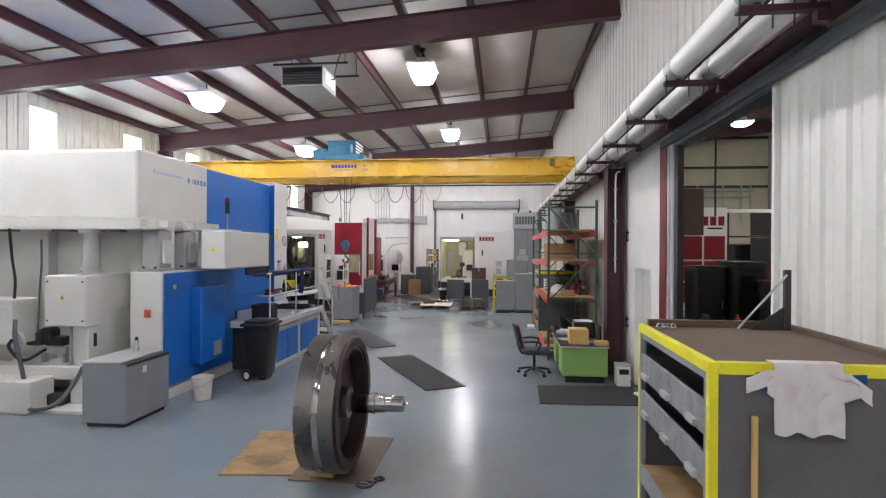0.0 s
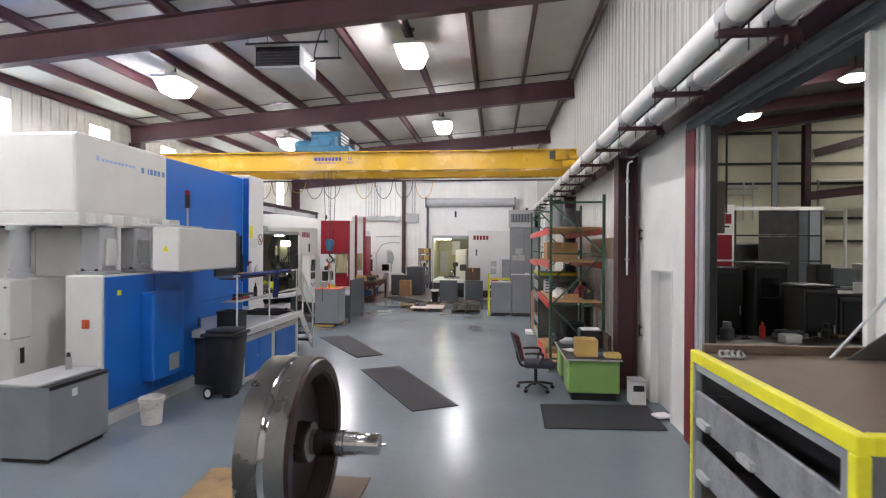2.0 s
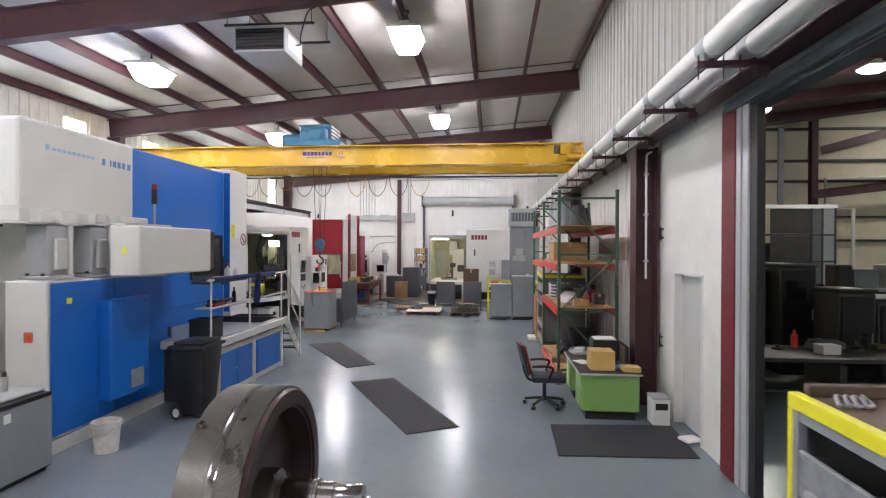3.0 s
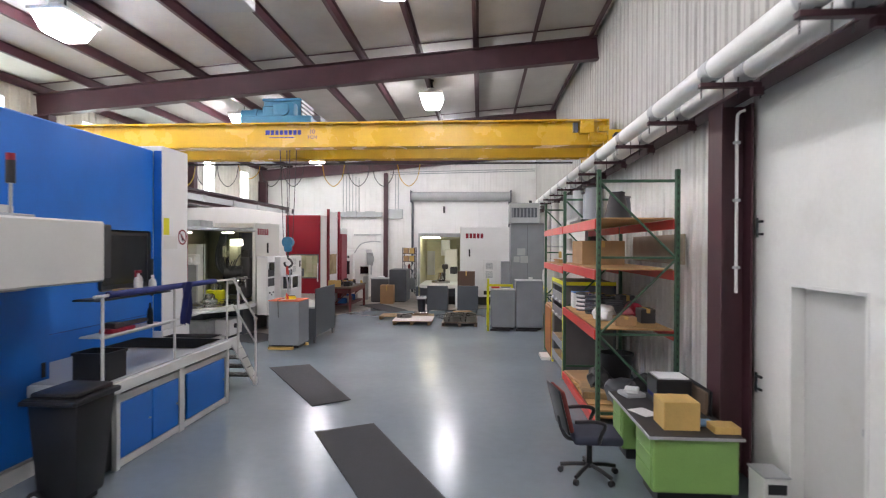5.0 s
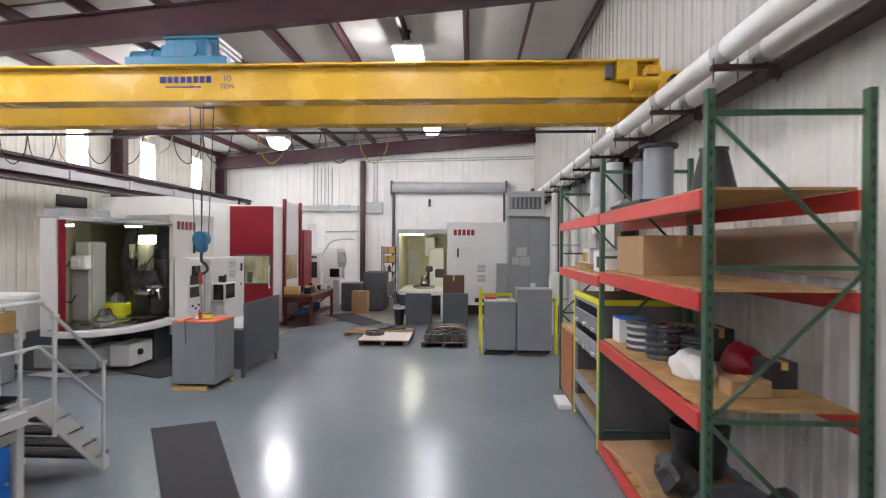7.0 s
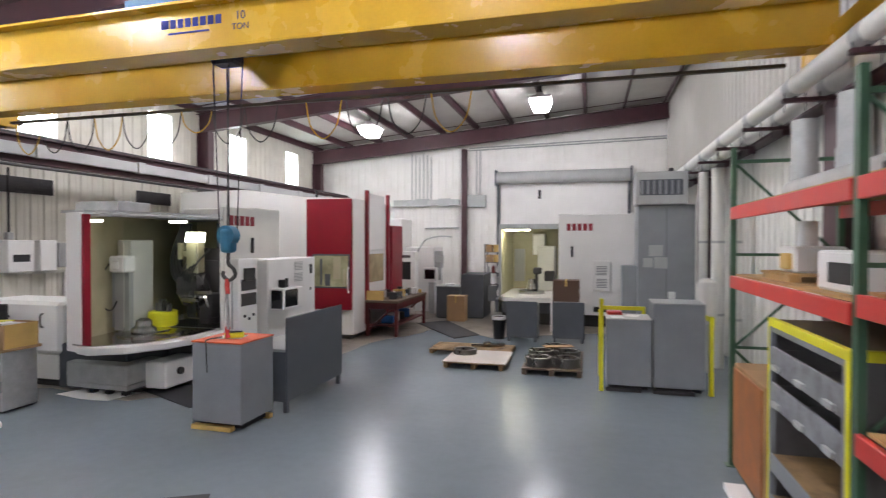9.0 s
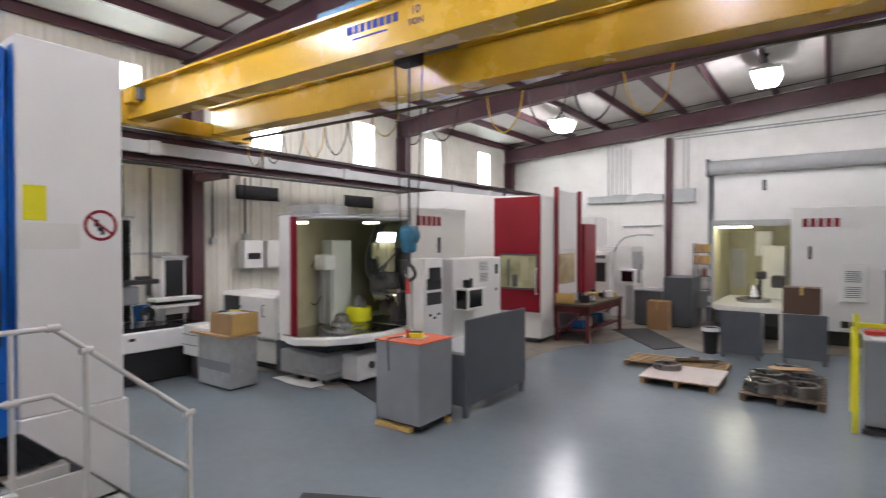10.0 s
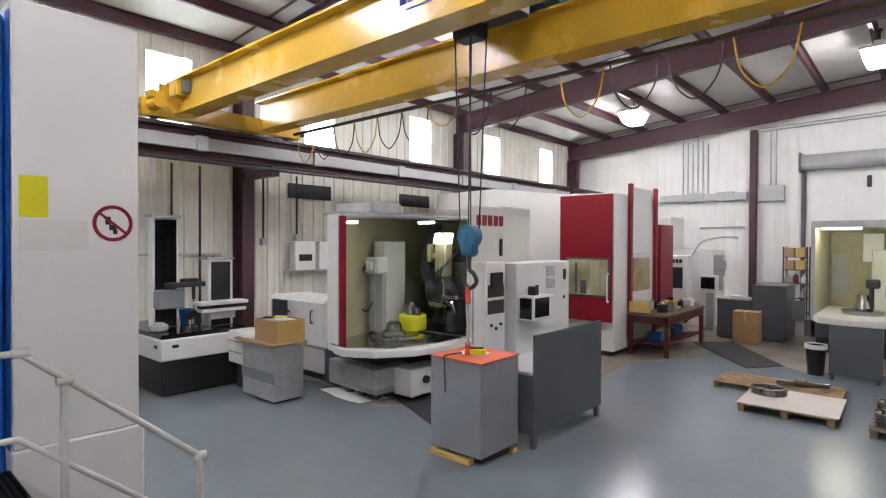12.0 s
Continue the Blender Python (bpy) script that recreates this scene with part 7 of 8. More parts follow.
# ---- small grinding machine by the end wall ----
sm = thing("small_grinding_machine", -7.0, 29.6, 0, "white grinding machine with a control panel by the end wall", "grinding machine")
part("column", box(-8.0, -6.9, 29.2, 30.4, 0.0, 3.25, 0.02), M_WHITECLEAN, sm)
part("control_panel", box(-6.95, -6.2, 28.6, 28.95, 0.5, 2.1, 0.015), M_WHITECLEAN, sm)
part("keypad", box(-6.85, -6.35, 28.588, 28.599, 1.15, 1.75), M_BLACK, sm)
part("panel_foot", box(-6.85, -6.3, 28.65, 28.9, 0, 0.5), M_GREYLIGHT, sm)
part("name_bar", join(*[box(-6.85 + i * 0.1, -6.77 + i * 0.1, 28.59, 28.599, 1.88, 1.98) for i in range(5)]), M_BLACK, sm)
part("screen_case", box(-5.9, -5.45, 28.6, 28.85, 1.12, 1.56, 0.015), M_WHITECLEAN, sm)
part("screen_glass", box(-5.86, -5.5, 28.59, 28.6, 1.18, 1.5), M_SMOKE, sm)
part("screen_stand", box(-5.75, -5.55, 28.7, 28.9, 0, 1.05), M_GREYLIGHT, sm)
part("lamp_arm", sweep([(-6.2, 28.9, 2.1), (-5.9, 28.9, 2.5), (-5.4, 28.9, 2.62), (-5.0, 28.9, 2.6)], 0.025), M_GALV, sm, smooth=True)
part("body", box(-6.85, -5.75, 29.3, 30.6, 0, 2.25, 0.02), M_WHITECLEAN, sm)
part("tool_arm", join(box(-5.75, -5.5, 29.4, 29.7, 1.5, 2.1, 0.02), box(-5.7, -5.4, 29.35, 29.4, 1.7, 1.95, 0.01), rod((-5.55, 29.4, 1.1), (-5.55, 29.4, 1.5), 0.05, n=12)), M_GREYLIGHT, sm)

# dark cabinets and box near the far corner
t = thing("dark_cabinet", -4.9, 28.2, 0, "dark grey low cabinet with papers on top", "cabinet", "dark cabinets")
part("body", box(-5.2, -4.45, 27.7, 28.5, 0.03, 1.0, 0.01), M_GREYDARK, t)
part("top", box(-5.22, -4.43, 27.68, 28.52, 1.0, 1.03, 0.005), M_GREYLIGHT, t)
part("base", box(-5.15, -4.5, 27.75, 28.45, 0, 0.03), M_BLACK, t)
t = thing("dark_cabinet", -4.1, 28.6, 0, "taller dark grey cabinet beside the low one", "cabinet", "dark cabinets")
part("body", box(-4.44, -3.7, 27.9, 29.2, 0.03, 1.4, 0.01), M_GREYDARK, t)
part("base", box(-4.4, -3.75, 27.95, 29.15, 0, 0.03), M_BLACK, t)
part("side_flap", box(-3.69, -3.4, 28.6, 28.64, 0.5, 1.0), M_GREY, t)
solo("crumpled_paper", moved(box(-0.15, 0.15, -0.1, 0.1, 0, 0.07, 0.03, 2), -4.8, 28.0, 1.031, 20), M_PAPER, "white papers lying on the dark cabinet", "paper")
carton(-4.7, -4.15, 27.15, 27.6, 0.0, 0.78, label="brown cardboard box standing on the concrete floor")

# ---- bottle rack ----
SX, SY = -4.46, 32.15
br = thing("bottle_shelf", SX + 0.3, SY + 0.3, 0, "narrow dark wire shelf rack holding jugs and cartons", "shelf rack")
for x in (SX, SX + 0.62):
    for y in (SY, SY + 0.55):
        part("post", box(x - 0.02, x + 0.02, y - 0.02, y + 0.02, 0.005, 2.35), M_DARK, br)
for z in (0.3, 0.75, 1.2, 1.62, 2.02):
    part("shelf", box(SX - 0.02, SX + 0.64, SY - 0.02, SY + 0.57, z, z + 0.02), M_DARK, br)
    for i in range(3):
        if z > 1.55 and i < 2:
            carton(SX + 0.03 + i * 0.3, SX + 0.27 + i * 0.3, SY + 0.03, SY + 0.35, z + 0.021, 0.28, M_CARDYELLOW if i else M_CARD, "small open carton standing on the shelf rack")
        else:
            bottle(SX + 0.1 + i * 0.21, SY + 0.15, z + 0.021, 0.3 + 0.03 * (i % 2), 0.075, (M_GREYLIGHT, M_MAROONCHAIR, M_PAPER)[(i + int(z * 10)) % 3], M_PAPER, "plastic jug standing on the shelf rack", "plastic_jug", False)

# ---- second open grinding machine, under the roller door ----
n2 = thing("far_grinding_machine", -1.1, 28.4, 0, "white gear grinding machine with a lit cream interior", "grinding machine")
part("right_housing", box(-1.35, 0.72, 27.0, 30.4, 0.35, 3.22, 0.015), M_WHITECLEAN, n2)
part("base", box(-3.0, 0.6, 27.2, 30.3, 0, 0.349), M_DARK, n2)
part("back_wall", box(-3.0, -1.36, 29.6, 29.7, 0.35, 2.95), M_CREAM, n2)
part("left_wall", box(-3.08, -3.0, 27.05, 29.7, 0.35, 2.95), M_CREAM, n2)
part("top_frame", join(box(-3.08, -1.36, 27.0, 29.7, 2.88, 2.95), box(-3.08, -3.0, 26.96, 27.04, 0.8, 2.88), box(-3.0, -1.36, 26.98, 27.03, 2.8, 2.88)), M_GALV, n2)
part("curved_sill", prism([(-3.1, 27.2), (-2.9, 26.6), (-2.3, 26.35), (-1.6, 26.5), (-1.2, 27.0), (-1.36, 29.5), (-2.99, 29.5)], 0.72, 0.86, 0.015), M_WHITECLEAN, n2)
part("lower_body", box(-3.2, -1.4, 27.05, 29.5, 0.35, 0.719), M_GREYDARK, n2)
part("inner_column", box(-2.1, -1.55, 28.7, 29.3, 0.86, 2.3, 0.02), M_WHITE, n2)
part("inner_box", box(-2.3, -1.9, 29.2, 29.5, 2.0, 2.7, 0.02), M_WHITECLEAN, n2)
part("inner_door", box(-2.95, -2.6, 29.55, 29.59, 1.1, 2.2, 0.01), M_GREYLIGHT, n2)
part("table", moved(lathe([(0.0005, 0.86), (0.4, 0.86), (0.4, 0.95), (0.15, 1.0), (0.1, 1.3), (0.0005, 1.3)], 28), -2.2, 27.8, 0), M_STEEL, n2, smooth=True)
part("spindle", join(box(-1.8, -1.5, 27.6, 28.0, 1.25, 1.55, 0.03), box(-2.15, -1.9, 27.7, 28.0, 1.45, 1.65, 0.03), rod((-2.05, 27.8, 1.0), (-2.05, 27.8, 1.5), 0.05, n=12)), M_DARK, n2)
part("lamp_bar", box(-2.9, -2.2, 27.2, 27.26, 2.76, 2.8), M_STRIPFAR, n2, "glowing lamp tube")
part("name_bar", join(*[box(-1.12 + i * 0.15, -1.01 + i * 0.15, 26.992, 26.9995, 2.75, 2.95) for i in range(5)]), M_RED, n2, "dark red printed bars")
part("front_grip", box(-1.0, -0.94, 26.96, 26.999, 2.0, 2.3, 0.01), M_BLACK, n2)
pp = part("small_panel", box(-0.4, 0.08, 26.9, 26.999, 1.05, 1.9, 0.01), M_WHITECLEAN, n2)
for z in (1.15, 1.5):
    part("vent", join(*[box(-0.3, -0.02, 26.892, 26.899, z + i * 0.045, z + i * 0.045 + 0.02) for i in range(6)]), M_GREY, pp)
for i in range(2):
    part("low_switch", box(-0.38 + i * 0.2, -0.22 + i * 0.2, 26.97, 26.999, 0.45, 0.6), M_BLACK, n2)
part("front_unit", box(-1.5, -1.1, 25.9, 26.5, 0.0, 0.9, 0.02), M_WHITECLEAN, n2)

# ---- roller door and fittings on the end wall ----
rl = thing("roller_door", -1.55, YF - 0.3, 0, "white roller shutter door with a grey drum housing", "roller door")
part("drum_housing", join(rod((-4.1, YF - 0.32, 5.0), (1.0, YF - 0.32, 5.0), 0.25, n=24)), M_GREYLIGHT, rl, smooth=True)
part("end_plate", join(box(-4.16, -4.1, YF - 0.6, YF - 0.04, 4.7, 5.3), box(1.0, 1.06, YF - 0.6, YF - 0.04, 4.7, 5.3)), M_GREYDARK, rl)
part("curtain", ribbed(-4.0, 0.95, 0.0, 4.85, YF - 0.12, -1, "x", 0.6, 0.004, 0.02, 0.03), M_WHITECLEAN, rl)
for x in (-4.08, 0.97):
    part("guide", box(x - 0.05, x + 0.05, YF - 0.22, YF - 0.04, 0, 4.75), M_GREYDARK, rl)
t = thing("wall_camera", -2.4, YF - 0.3, 4.25, "small dark lamp fixed over the roller door", "lamp")
part("body", box(-2.47, -2.36, YF - 0.3, YF - 0.151, 4.15, 4.5, 0.02), M_DARK, t)
structure("end_column", ibeam((-5.5, YF - 0.15, 0), (-5.5, YF - 0.15, 6.25), 0.22, 0.2, 0.012, 0.018, up=(0, 1, 0)), M_RED_STEEL, "maroon steel end wall column", "column")
wt = thing("wire_trough", -6.6, YF - 0.15, 3.95, "grey metal wiring trough with junction boxes on the end wall", "wiring trough")
part("trough", box(-8.6, -5.7, YF - 0.2, YF - 0.035, 3.95, 4.2, 0.008), M_GALV, wt)
for x0, x1, z0, z1 in ((-5.35, -4.6, 3.85, 4.35), (-7.6, -7.05, 3.92, 4.24), (-6.6, -6.1, 3.92, 4.24)):
    part("junction_box", box(x0, x1, YF - 0.23, YF - 0.035, z0, z1, 0.008), M_GREYLIGHT, wt)
for i in range(6):
    part("riser_conduit", rod((-7.8 + i * 0.17, YF - 0.08, 4.2), (-7.8 + i * 0.17, YF - 0.08, 6.2 - 0.1 * (i % 3)), 0.02, n=8), M_GALV, wt)
for i in range(2):
    part("riser_conduit", rod((-5.0 + i * 0.15, YF - 0.08, 4.35), (-5.0 + i * 0.15, YF - 0.08, 6.2), 0.022, n=8), M_GALV, wt)
    part("cross_conduit", rod((-5.3, YF - 0.08, 6.2 + i * 0.1), (XR - 0.05, YF - 0.08, 6.35 + i * 0.1), 0.022, n=8), M_GALV, wt)
part("arm_bracket", join(rod((-7.2, YF - 0.1, 3.0), (-5.75, YF - 0.1, 3.02), 0.03, n=8)), M_GALV, wt)

# ---- measuring machine on a black base ----
ms = thing("measuring_machine", -11.0, 16.5, 0, "gear measuring machine with a black base and granite top", "measuring machine")
part("base", box(-12.0, -10.0, 15.8, 17.2, 0.03, 0.56, 0.01), M_BLACK, ms)
part("plinth", box(-11.9, -10.1, 15.9, 17.1, 0, 0.03), M_DARK, ms)
bd = part("white_band", box(-12.02, -9.98, 15.77, 17.23, 0.561, 0.9, 0.02), M_WHITECLEAN, ms)
part("badge", box(-10.2, -10.08, 15.762, 15.771, 0.76, 0.81), M_BLACK, bd)
part("badge", box(-9.979, -9.975, 15.95, 16.05, 0.76, 0.81), M_BLACK, bd)
part("granite_top", box(-11.98, -10.02, 15.8, 17.2, 0.901, 0.97, 0.008), M_SMOKE, ms)
col = part("column", box(-11.05, -10.85, 15.99, 16.4, 0.971, 2.84, 0.012), M_WHITECLEAN, ms)
fold = bmesh.new()
rings = [[fold.verts.new((-10.848 + (0.022 if k % 2 else 0.0), y, 0.98 + k * 0.0152)) for y in (16.02, 16.37)] for k in range(121)]
for a, b in zip(rings, rings[1:]):
    fold.faces.new((a[0], a[1], b[1], b[0]))
bmesh.ops.solidify(fold, geom=fold.faces[:], thickness=0.002)
part("bellows", fold, M_BLACK, col, "black folded bellows")
part("column_cap", box(-11.08, -10.78, 15.96, 16.43, 2.841, 2.88), M_GREYLIGHT, col)
part("probe_slide", join(box(-10.82, -10.6, 15.98, 16.42, 1.3, 1.62, 0.02)), M_GREY, ms)
part("probe_arm", join(box(-10.7, -10.5, 16.1, 16.75, 1.66, 1.74, 0.01), box(-10.66, -10.54, 16.35, 16.62, 1.74, 1.8, 0.01), rod((-10.58, 16.55, 1.45), (-10.58, 16.55, 1.66), 0.03, n=10), rod((-10.58, 16.55, 1.3), (-10.58, 16.55, 1.45), 0.01, n=8)), M_DARK, ms)
col2 = part("tail_column", box(-10.65, -10.4, 16.72, 17.16, 0.971, 2.12, 0.012), M_WHITECLEAN, ms)
part("bellows", box(-10.399, -10.39, 16.77, 17.11, 0.98, 2.08), M_BLACK, col2)
part("tail_cap", box(-10.68, -10.37, 16.69, 17.19, 2.121, 2.16), M_GREYLIGHT, col2)
part("cross_slide", join(box(-10.39, -10.1, 16.45, 17.3, 1.36, 1.42, 0.01), box(-10.36, -10.14, 16.5, 17.28, 1.24, 1.3, 0.01), box(-10.38, -10.3, 16.72, 17.16, 1.1, 1.36, 0.01)), M_WHITECLEAN, ms)
part("slide_core", box(-10.34, -10.16, 16.5, 17.26, 1.3, 1.36), M_BLACK, ms)
part("handwheel", moved(lathe([(0.02, 0), (0.13, 0), (0.13, 0.03), (0.02, 0.03)], 24, "X", True), -10.6, 16.55, 1.12), M_BLACK, ms, smooth=True)
part("centre", join(rod((-10.45, 16.45, 0.97), (-10.45, 16.45, 1.03), 0.16, n=24), rod((-10.45, 16.45, 1.03), (-10.45, 16.45, 1.12), 0.05, n=16)), M_STEEL, ms, smooth=True)
t = thing("blue_tub", -11.0, 16.62, 0.971, "blue plastic tub on the granite top", "tub")
part("tub", moved(lathe([(0.11, 0), (0.14, 0.26), (0.13, 0.26), (0.1, 0.012), (0.0005, 0.012)], 24), -11.0, 16.62, 0.971), M_CLOTHBLUE, t, smooth=True)
solo("grey_dish", moved(lathe([(0.1, 0), (0.14, 0.03), (0.14, 0.09), (0.07, 0.14), (0.0005, 0.14)], 24), -10.5, 15.95, 0.971), M_GREYLIGHT, "round grey metal master on the granite top", "gauge", smooth=True)
t = thing("white_control_unit", -9.7, 17.0, 0, "small white control unit hung beside the measuring machine", "control unit")
part("case", box(-9.95, -9.5, 16.85, 17.3, 0.42, 0.95, 0.015), M_WHITECLEAN, t)
part("drawer_lines", join(box(-9.96, -9.49, 16.844, 16.851, 0.6, 0.61), box(-9.96, -9.49, 16.844, 16.851, 0.78, 0.79)), M_DARK, t)
part("stand", box(-9.85, -9.6, 16.95, 17.2, 0, 0.42), M_DARK, t)
pc = thing("metal_stand_cabinet", -8.9, 17.0, 0, "dented galvanised metal cabinet carrying boxes and papers", "cabinet")
part("body", box(-9.35, -8.42, 16.78, 17.3, 0.03, 0.86, 0.012), M_GALV, pc)
part("top", box(-9.5, -8.38, 16.72, 17.34, 0.861, 0.9, 0.006), M_CARD, pc)
part("band", box(-9.36, -8.41, 16.772, 16.781, 0.3, 0.46), M_GREY, pc)
part("base", box(-9.3, -8.47, 16.82, 17.26, 0, 0.03), M_BLACK, pc)
cb = thing("open_carton", -8.68, 17.05, 0.901, "open cardboard box full of papers on the metal cabinet", "cardboard box")
for x0, x1, y0, y1 in ((-9.0, -8.4, 16.8, 16.812), (-9.0, -8.4, 17.288, 17.3), (-9.0, -8.988, 16.812, 17.288), (-8.412, -8.4, 16.812, 17.288)):
    part("side", box(x0, x1, y0, y1, 0.901, 1.24), M_CARDYELLOW if x1 > -8.41 and x0 > -8.5 else M_CARD, cb)
part("bottom", box(-8.988, -8.412, 16.812, 17.288, 0.901, 0.91), M_CARD, cb)
for k, (x, y, w, d, z, r, mt) in enumerate(((-8.72, 17.05, 0.2, 0.16, 1.2, 8, M_PAPER), (-8.6, 16.98, 0.12, 0.1, 1.235, -15, M_PAPER), (-8.8, 17.1, 0.1, 0.08, 1.24, 25, M_LEMON), (-8.84, 16.95, 0.08, 0.08, 1.245, 50, M_DARK))):
    solo("loose_paper", moved(box(-w, w, -d, d, 0, 0.02 if k else 0.03, 0.004), x, y, z, r), mt, "paper or pad lying on top of the open box", "papers", "papers in the box")
solo("paper_pad", moved(box(-0.16, 0.16, -0.13, 0.13, 0, 0.05, 0.006), -9.25, 16.92, 0.901, 10), M_PAPER, "thick white paper pad on the metal cabinet", "papers")
solo("grey_instrument", moved(box(-0.08, 0.08, -0.1, 0.1, 0, 0.2, 0.02), -9.13, 17.17, 0.901, 25), M_GREYLIGHT, "small grey instrument beside the open box", "instrument")
eu = thing("white_hydraulic_unit", -9.9, 18.5, 0, "white enclosed hydraulic unit with a black monitor", "hydraulic unit")
bm = prism([(-10.7, 18.05), (-8.9, 18.05), (-8.9, 18.9), (-10.7, 18.9)], 0.55, 1.42, 0.06)
part("hood", bm, M_WHITECLEAN, eu)
part("tank", box(-10.6, -8.95, 18.1, 18.85, 0.12, 0.54, 0.015), M_WHITE, eu)
part("base", box(-10.5, -9.0, 18.15, 18.8, 0, 0.12), M_BLACK, eu)
part("monitor", box(-10.25, -9.8, 17.85, 17.9, 1.0, 1.38, 0.01), M_BLACK, eu)
part("monitor_arm", rod((-10.0, 17.9, 1.15), (-10.0, 18.06, 1.15), 0.025, n=10), M_DARK, eu)
part("handle", sweep([(-9.25, 18.05, 1.0), (-9.25, 18.0, 1.02), (-9.25, 18.0, 1.2), (-9.25, 18.05, 1.22)], 0.012), M_BLACK, eu)

# ---- fittings on the west wall ----
for y, z in ((20.0, 3.62), (23.55, 3.62)):
    v = thing("wall_vent", XL + 0.1, y, z, "dark louvred vent in the ribbed steel wall", "vent", "wall vents")
    part("frame", box(XL + 0.031, XL + 0.08, y - 0.6, y + 0.6, z - 0.17, z + 0.17, 0.008), M_DARK, v)
    for i in range(5):
        part("slat", box(XL + 0.08, XL + 0.095, y - 0.56, y + 0.56, z - 0.14 + i * 0.06, z - 0.105 + i * 0.06), M_DARK, v)
tr = thing("wall_trunking", -10.65, 14.0, 4.0, "pale cable trunking fixed along the crane runway beam", "cable trunking")
part("trunk", box(-10.685, -10.6, YB + 0.3, YF - 1.0, 4.02, 4.24, 0.008), M_GREYLIGHT, tr)
for y in [YB + 1.5 + 2.4 * k for k in range(15)]:
    part("hanger", box(-10.79, -10.685, y, y + 0.04, 4.1, 4.16), M_GALV, tr)
    part("joint_box", box(-10.68, -10.55, y + 0.9, y + 1.1, 4.0, 4.26, 0.006), M_GALV, tr)
part("dark_conduit", rod((-10.66, YB + 0.3, 3.83), (-10.66, YF - 1.0, 3.83), 0.03, n=8), M_DARK, tr)
for y, z0, z1 in ((16.8, 0.6, 3.95), (17.35, 0.9, 3.95), (18.75, 2.5, 3.95), (19.6, 2.6, 3.95)):
    c = thing("drop_conduit", XL + 0.1, y, z0, "thin dark conduit dropping down the ribbed wall", "conduit", "drop conduits")
    part("tube", rod((XL + 0.1, y, z0), (XL + 0.1, y, z1), 0.024, n=8), M_DARK, c)
    part("box", box(XL + 0.04, XL + 0.16, y - 0.06, y + 0.06, z0 - 0.14, z0 + 0.01, 0.006), M_GALV, c)
structure("wall_rail", box(XL + 0.033, XL + 0.07, 15.2, 17.8, 2.15, 2.2), M_GALV, "thin grey rail along the wall", "rail")
bx = thing("wall_switch_boxes", XL + 0.2, 19.9, 2.0, "pair of white electrical switch boxes on a wall frame", "switch boxes")
part("frame", join(box(XL + 0.035, XL + 0.1, 19.3, 20.9, 1.72, 1.78), box(XL + 0.035, XL + 0.1, 19.3, 19.36, 0.9, 1.72), box(XL + 0.035, XL + 0.1, 20.84, 20.9, 0.9, 1.72)), M_PIPE, bx)
part("switch_box", box(XL + 0.101, XL + 0.35, 19.4, 19.95, 1.78, 2.45, 0.015), M_WHITECLEAN, bx)
part("switch_box", box(XL + 0.101, XL + 0.3, 20.1, 20.5, 1.78, 2.45, 0.015), M_WHITECLEAN, bx)
part("switch_box", box(XL + 0.101, XL + 0.3, 20.55, 20.85, 1.85, 2.4, 0.015), M_GREYLIGHT, bx)
part("dark_label", box(XL + 0.351, XL + 0.356, 19.5, 19.85, 2.0, 2.15), M_BLACK, bx)

# ---- things in the side hall ----
sc = thing("red_white_machine_cabinet", 7.5, 22.5, 0, "white machine cabinet with red door panels in the side hall", "machine cabinet")
part("body", box(6.1, 8.62, 22.0, 23.6, 0.0, 4.0, 0.015), M_WHITECLEAN, sc)
for x0, x1 in ((6.2, 6.92), (6.99, 7.7), (7.78, 8.54)):
    for z0, z1 in ((0.3, 1.08), (1.16, 1.93), (2.0, 2.9)):
        part("red_panel", box(x0, x1, 21.975, 21.999, z0, z1, 0.006), M_RED, sc)
part("name_bar", join(*[box(7.1 + i * 0.3, 7.32 + i * 0.3, 21.99, 21.9995, 3.31, 3.66) for i in range(5)]), M_RED, sc, "dark red printed bars")
part("name_strip", box(7.9, 8.45, 21.99, 21.9995, 3.17, 3.23), M_BLACK, sc)
en = thing("glazed_enclosure", 10.1, 22.0, 0, "white framed enclosure with grey clear panels in the side hall", "enclosure")
part("top_frame", join(box(8.66, 11.7, 22.0, 22.1, 3.8, 3.93, 0.01), box(11.6, 11.7, 22.101, 24.6, 3.8, 3.93, 0.01), box(8.66, 8.76, 22.101, 24.6, 3.8, 3.93, 0.01)), M_WHITECLEAN, en)
for x in (8.66, 10.84, 11.2, 11.62):
    part("post", box(x, x + 0.05, 22.03, 22.08, 0, 3.8), M_DARK, en)
for z in (1.96, 2.88):
    part("cross_bar", box(8.71, 11.62, 22.035, 22.075, z - 0.03, z + 0.03), M_DARK, en)
for x0, x1 in ((9.5, 10.83), (10.9, 11.19), (11.26, 11.61)):
    for z0, z1 in ((1.0, 1.92), (2.0, 2.84), (2.92, 3.79)):
        part("pane", box(x0, x1, 22.05, 22.06, z0, z1), M_DARK if x0 < 10 else (M_GREYDARK if x0 < 11 else M_GREY), en)
part("inner_machine", box(8.9, 11.2, 22.6, 24.2, 0, 2.6, 0.05), M_DARK, en)
part("side_pane", box(11.64, 11.65, 22.1, 24.5, 0.1, 3.79), M_GREY, en)
pv = thing("white_pipe_loop", 17.4, 32.6, 0, "white insulated pipe bent along the side hall wall", "pipe")
part("pipe", sweep([(17.4, 32.6, 2.6), (17.4, 32.6, 6.1), (22.5, 32.6, 6.2)], 0.09, 10, 1), M_PIPE, pv, smooth=True)
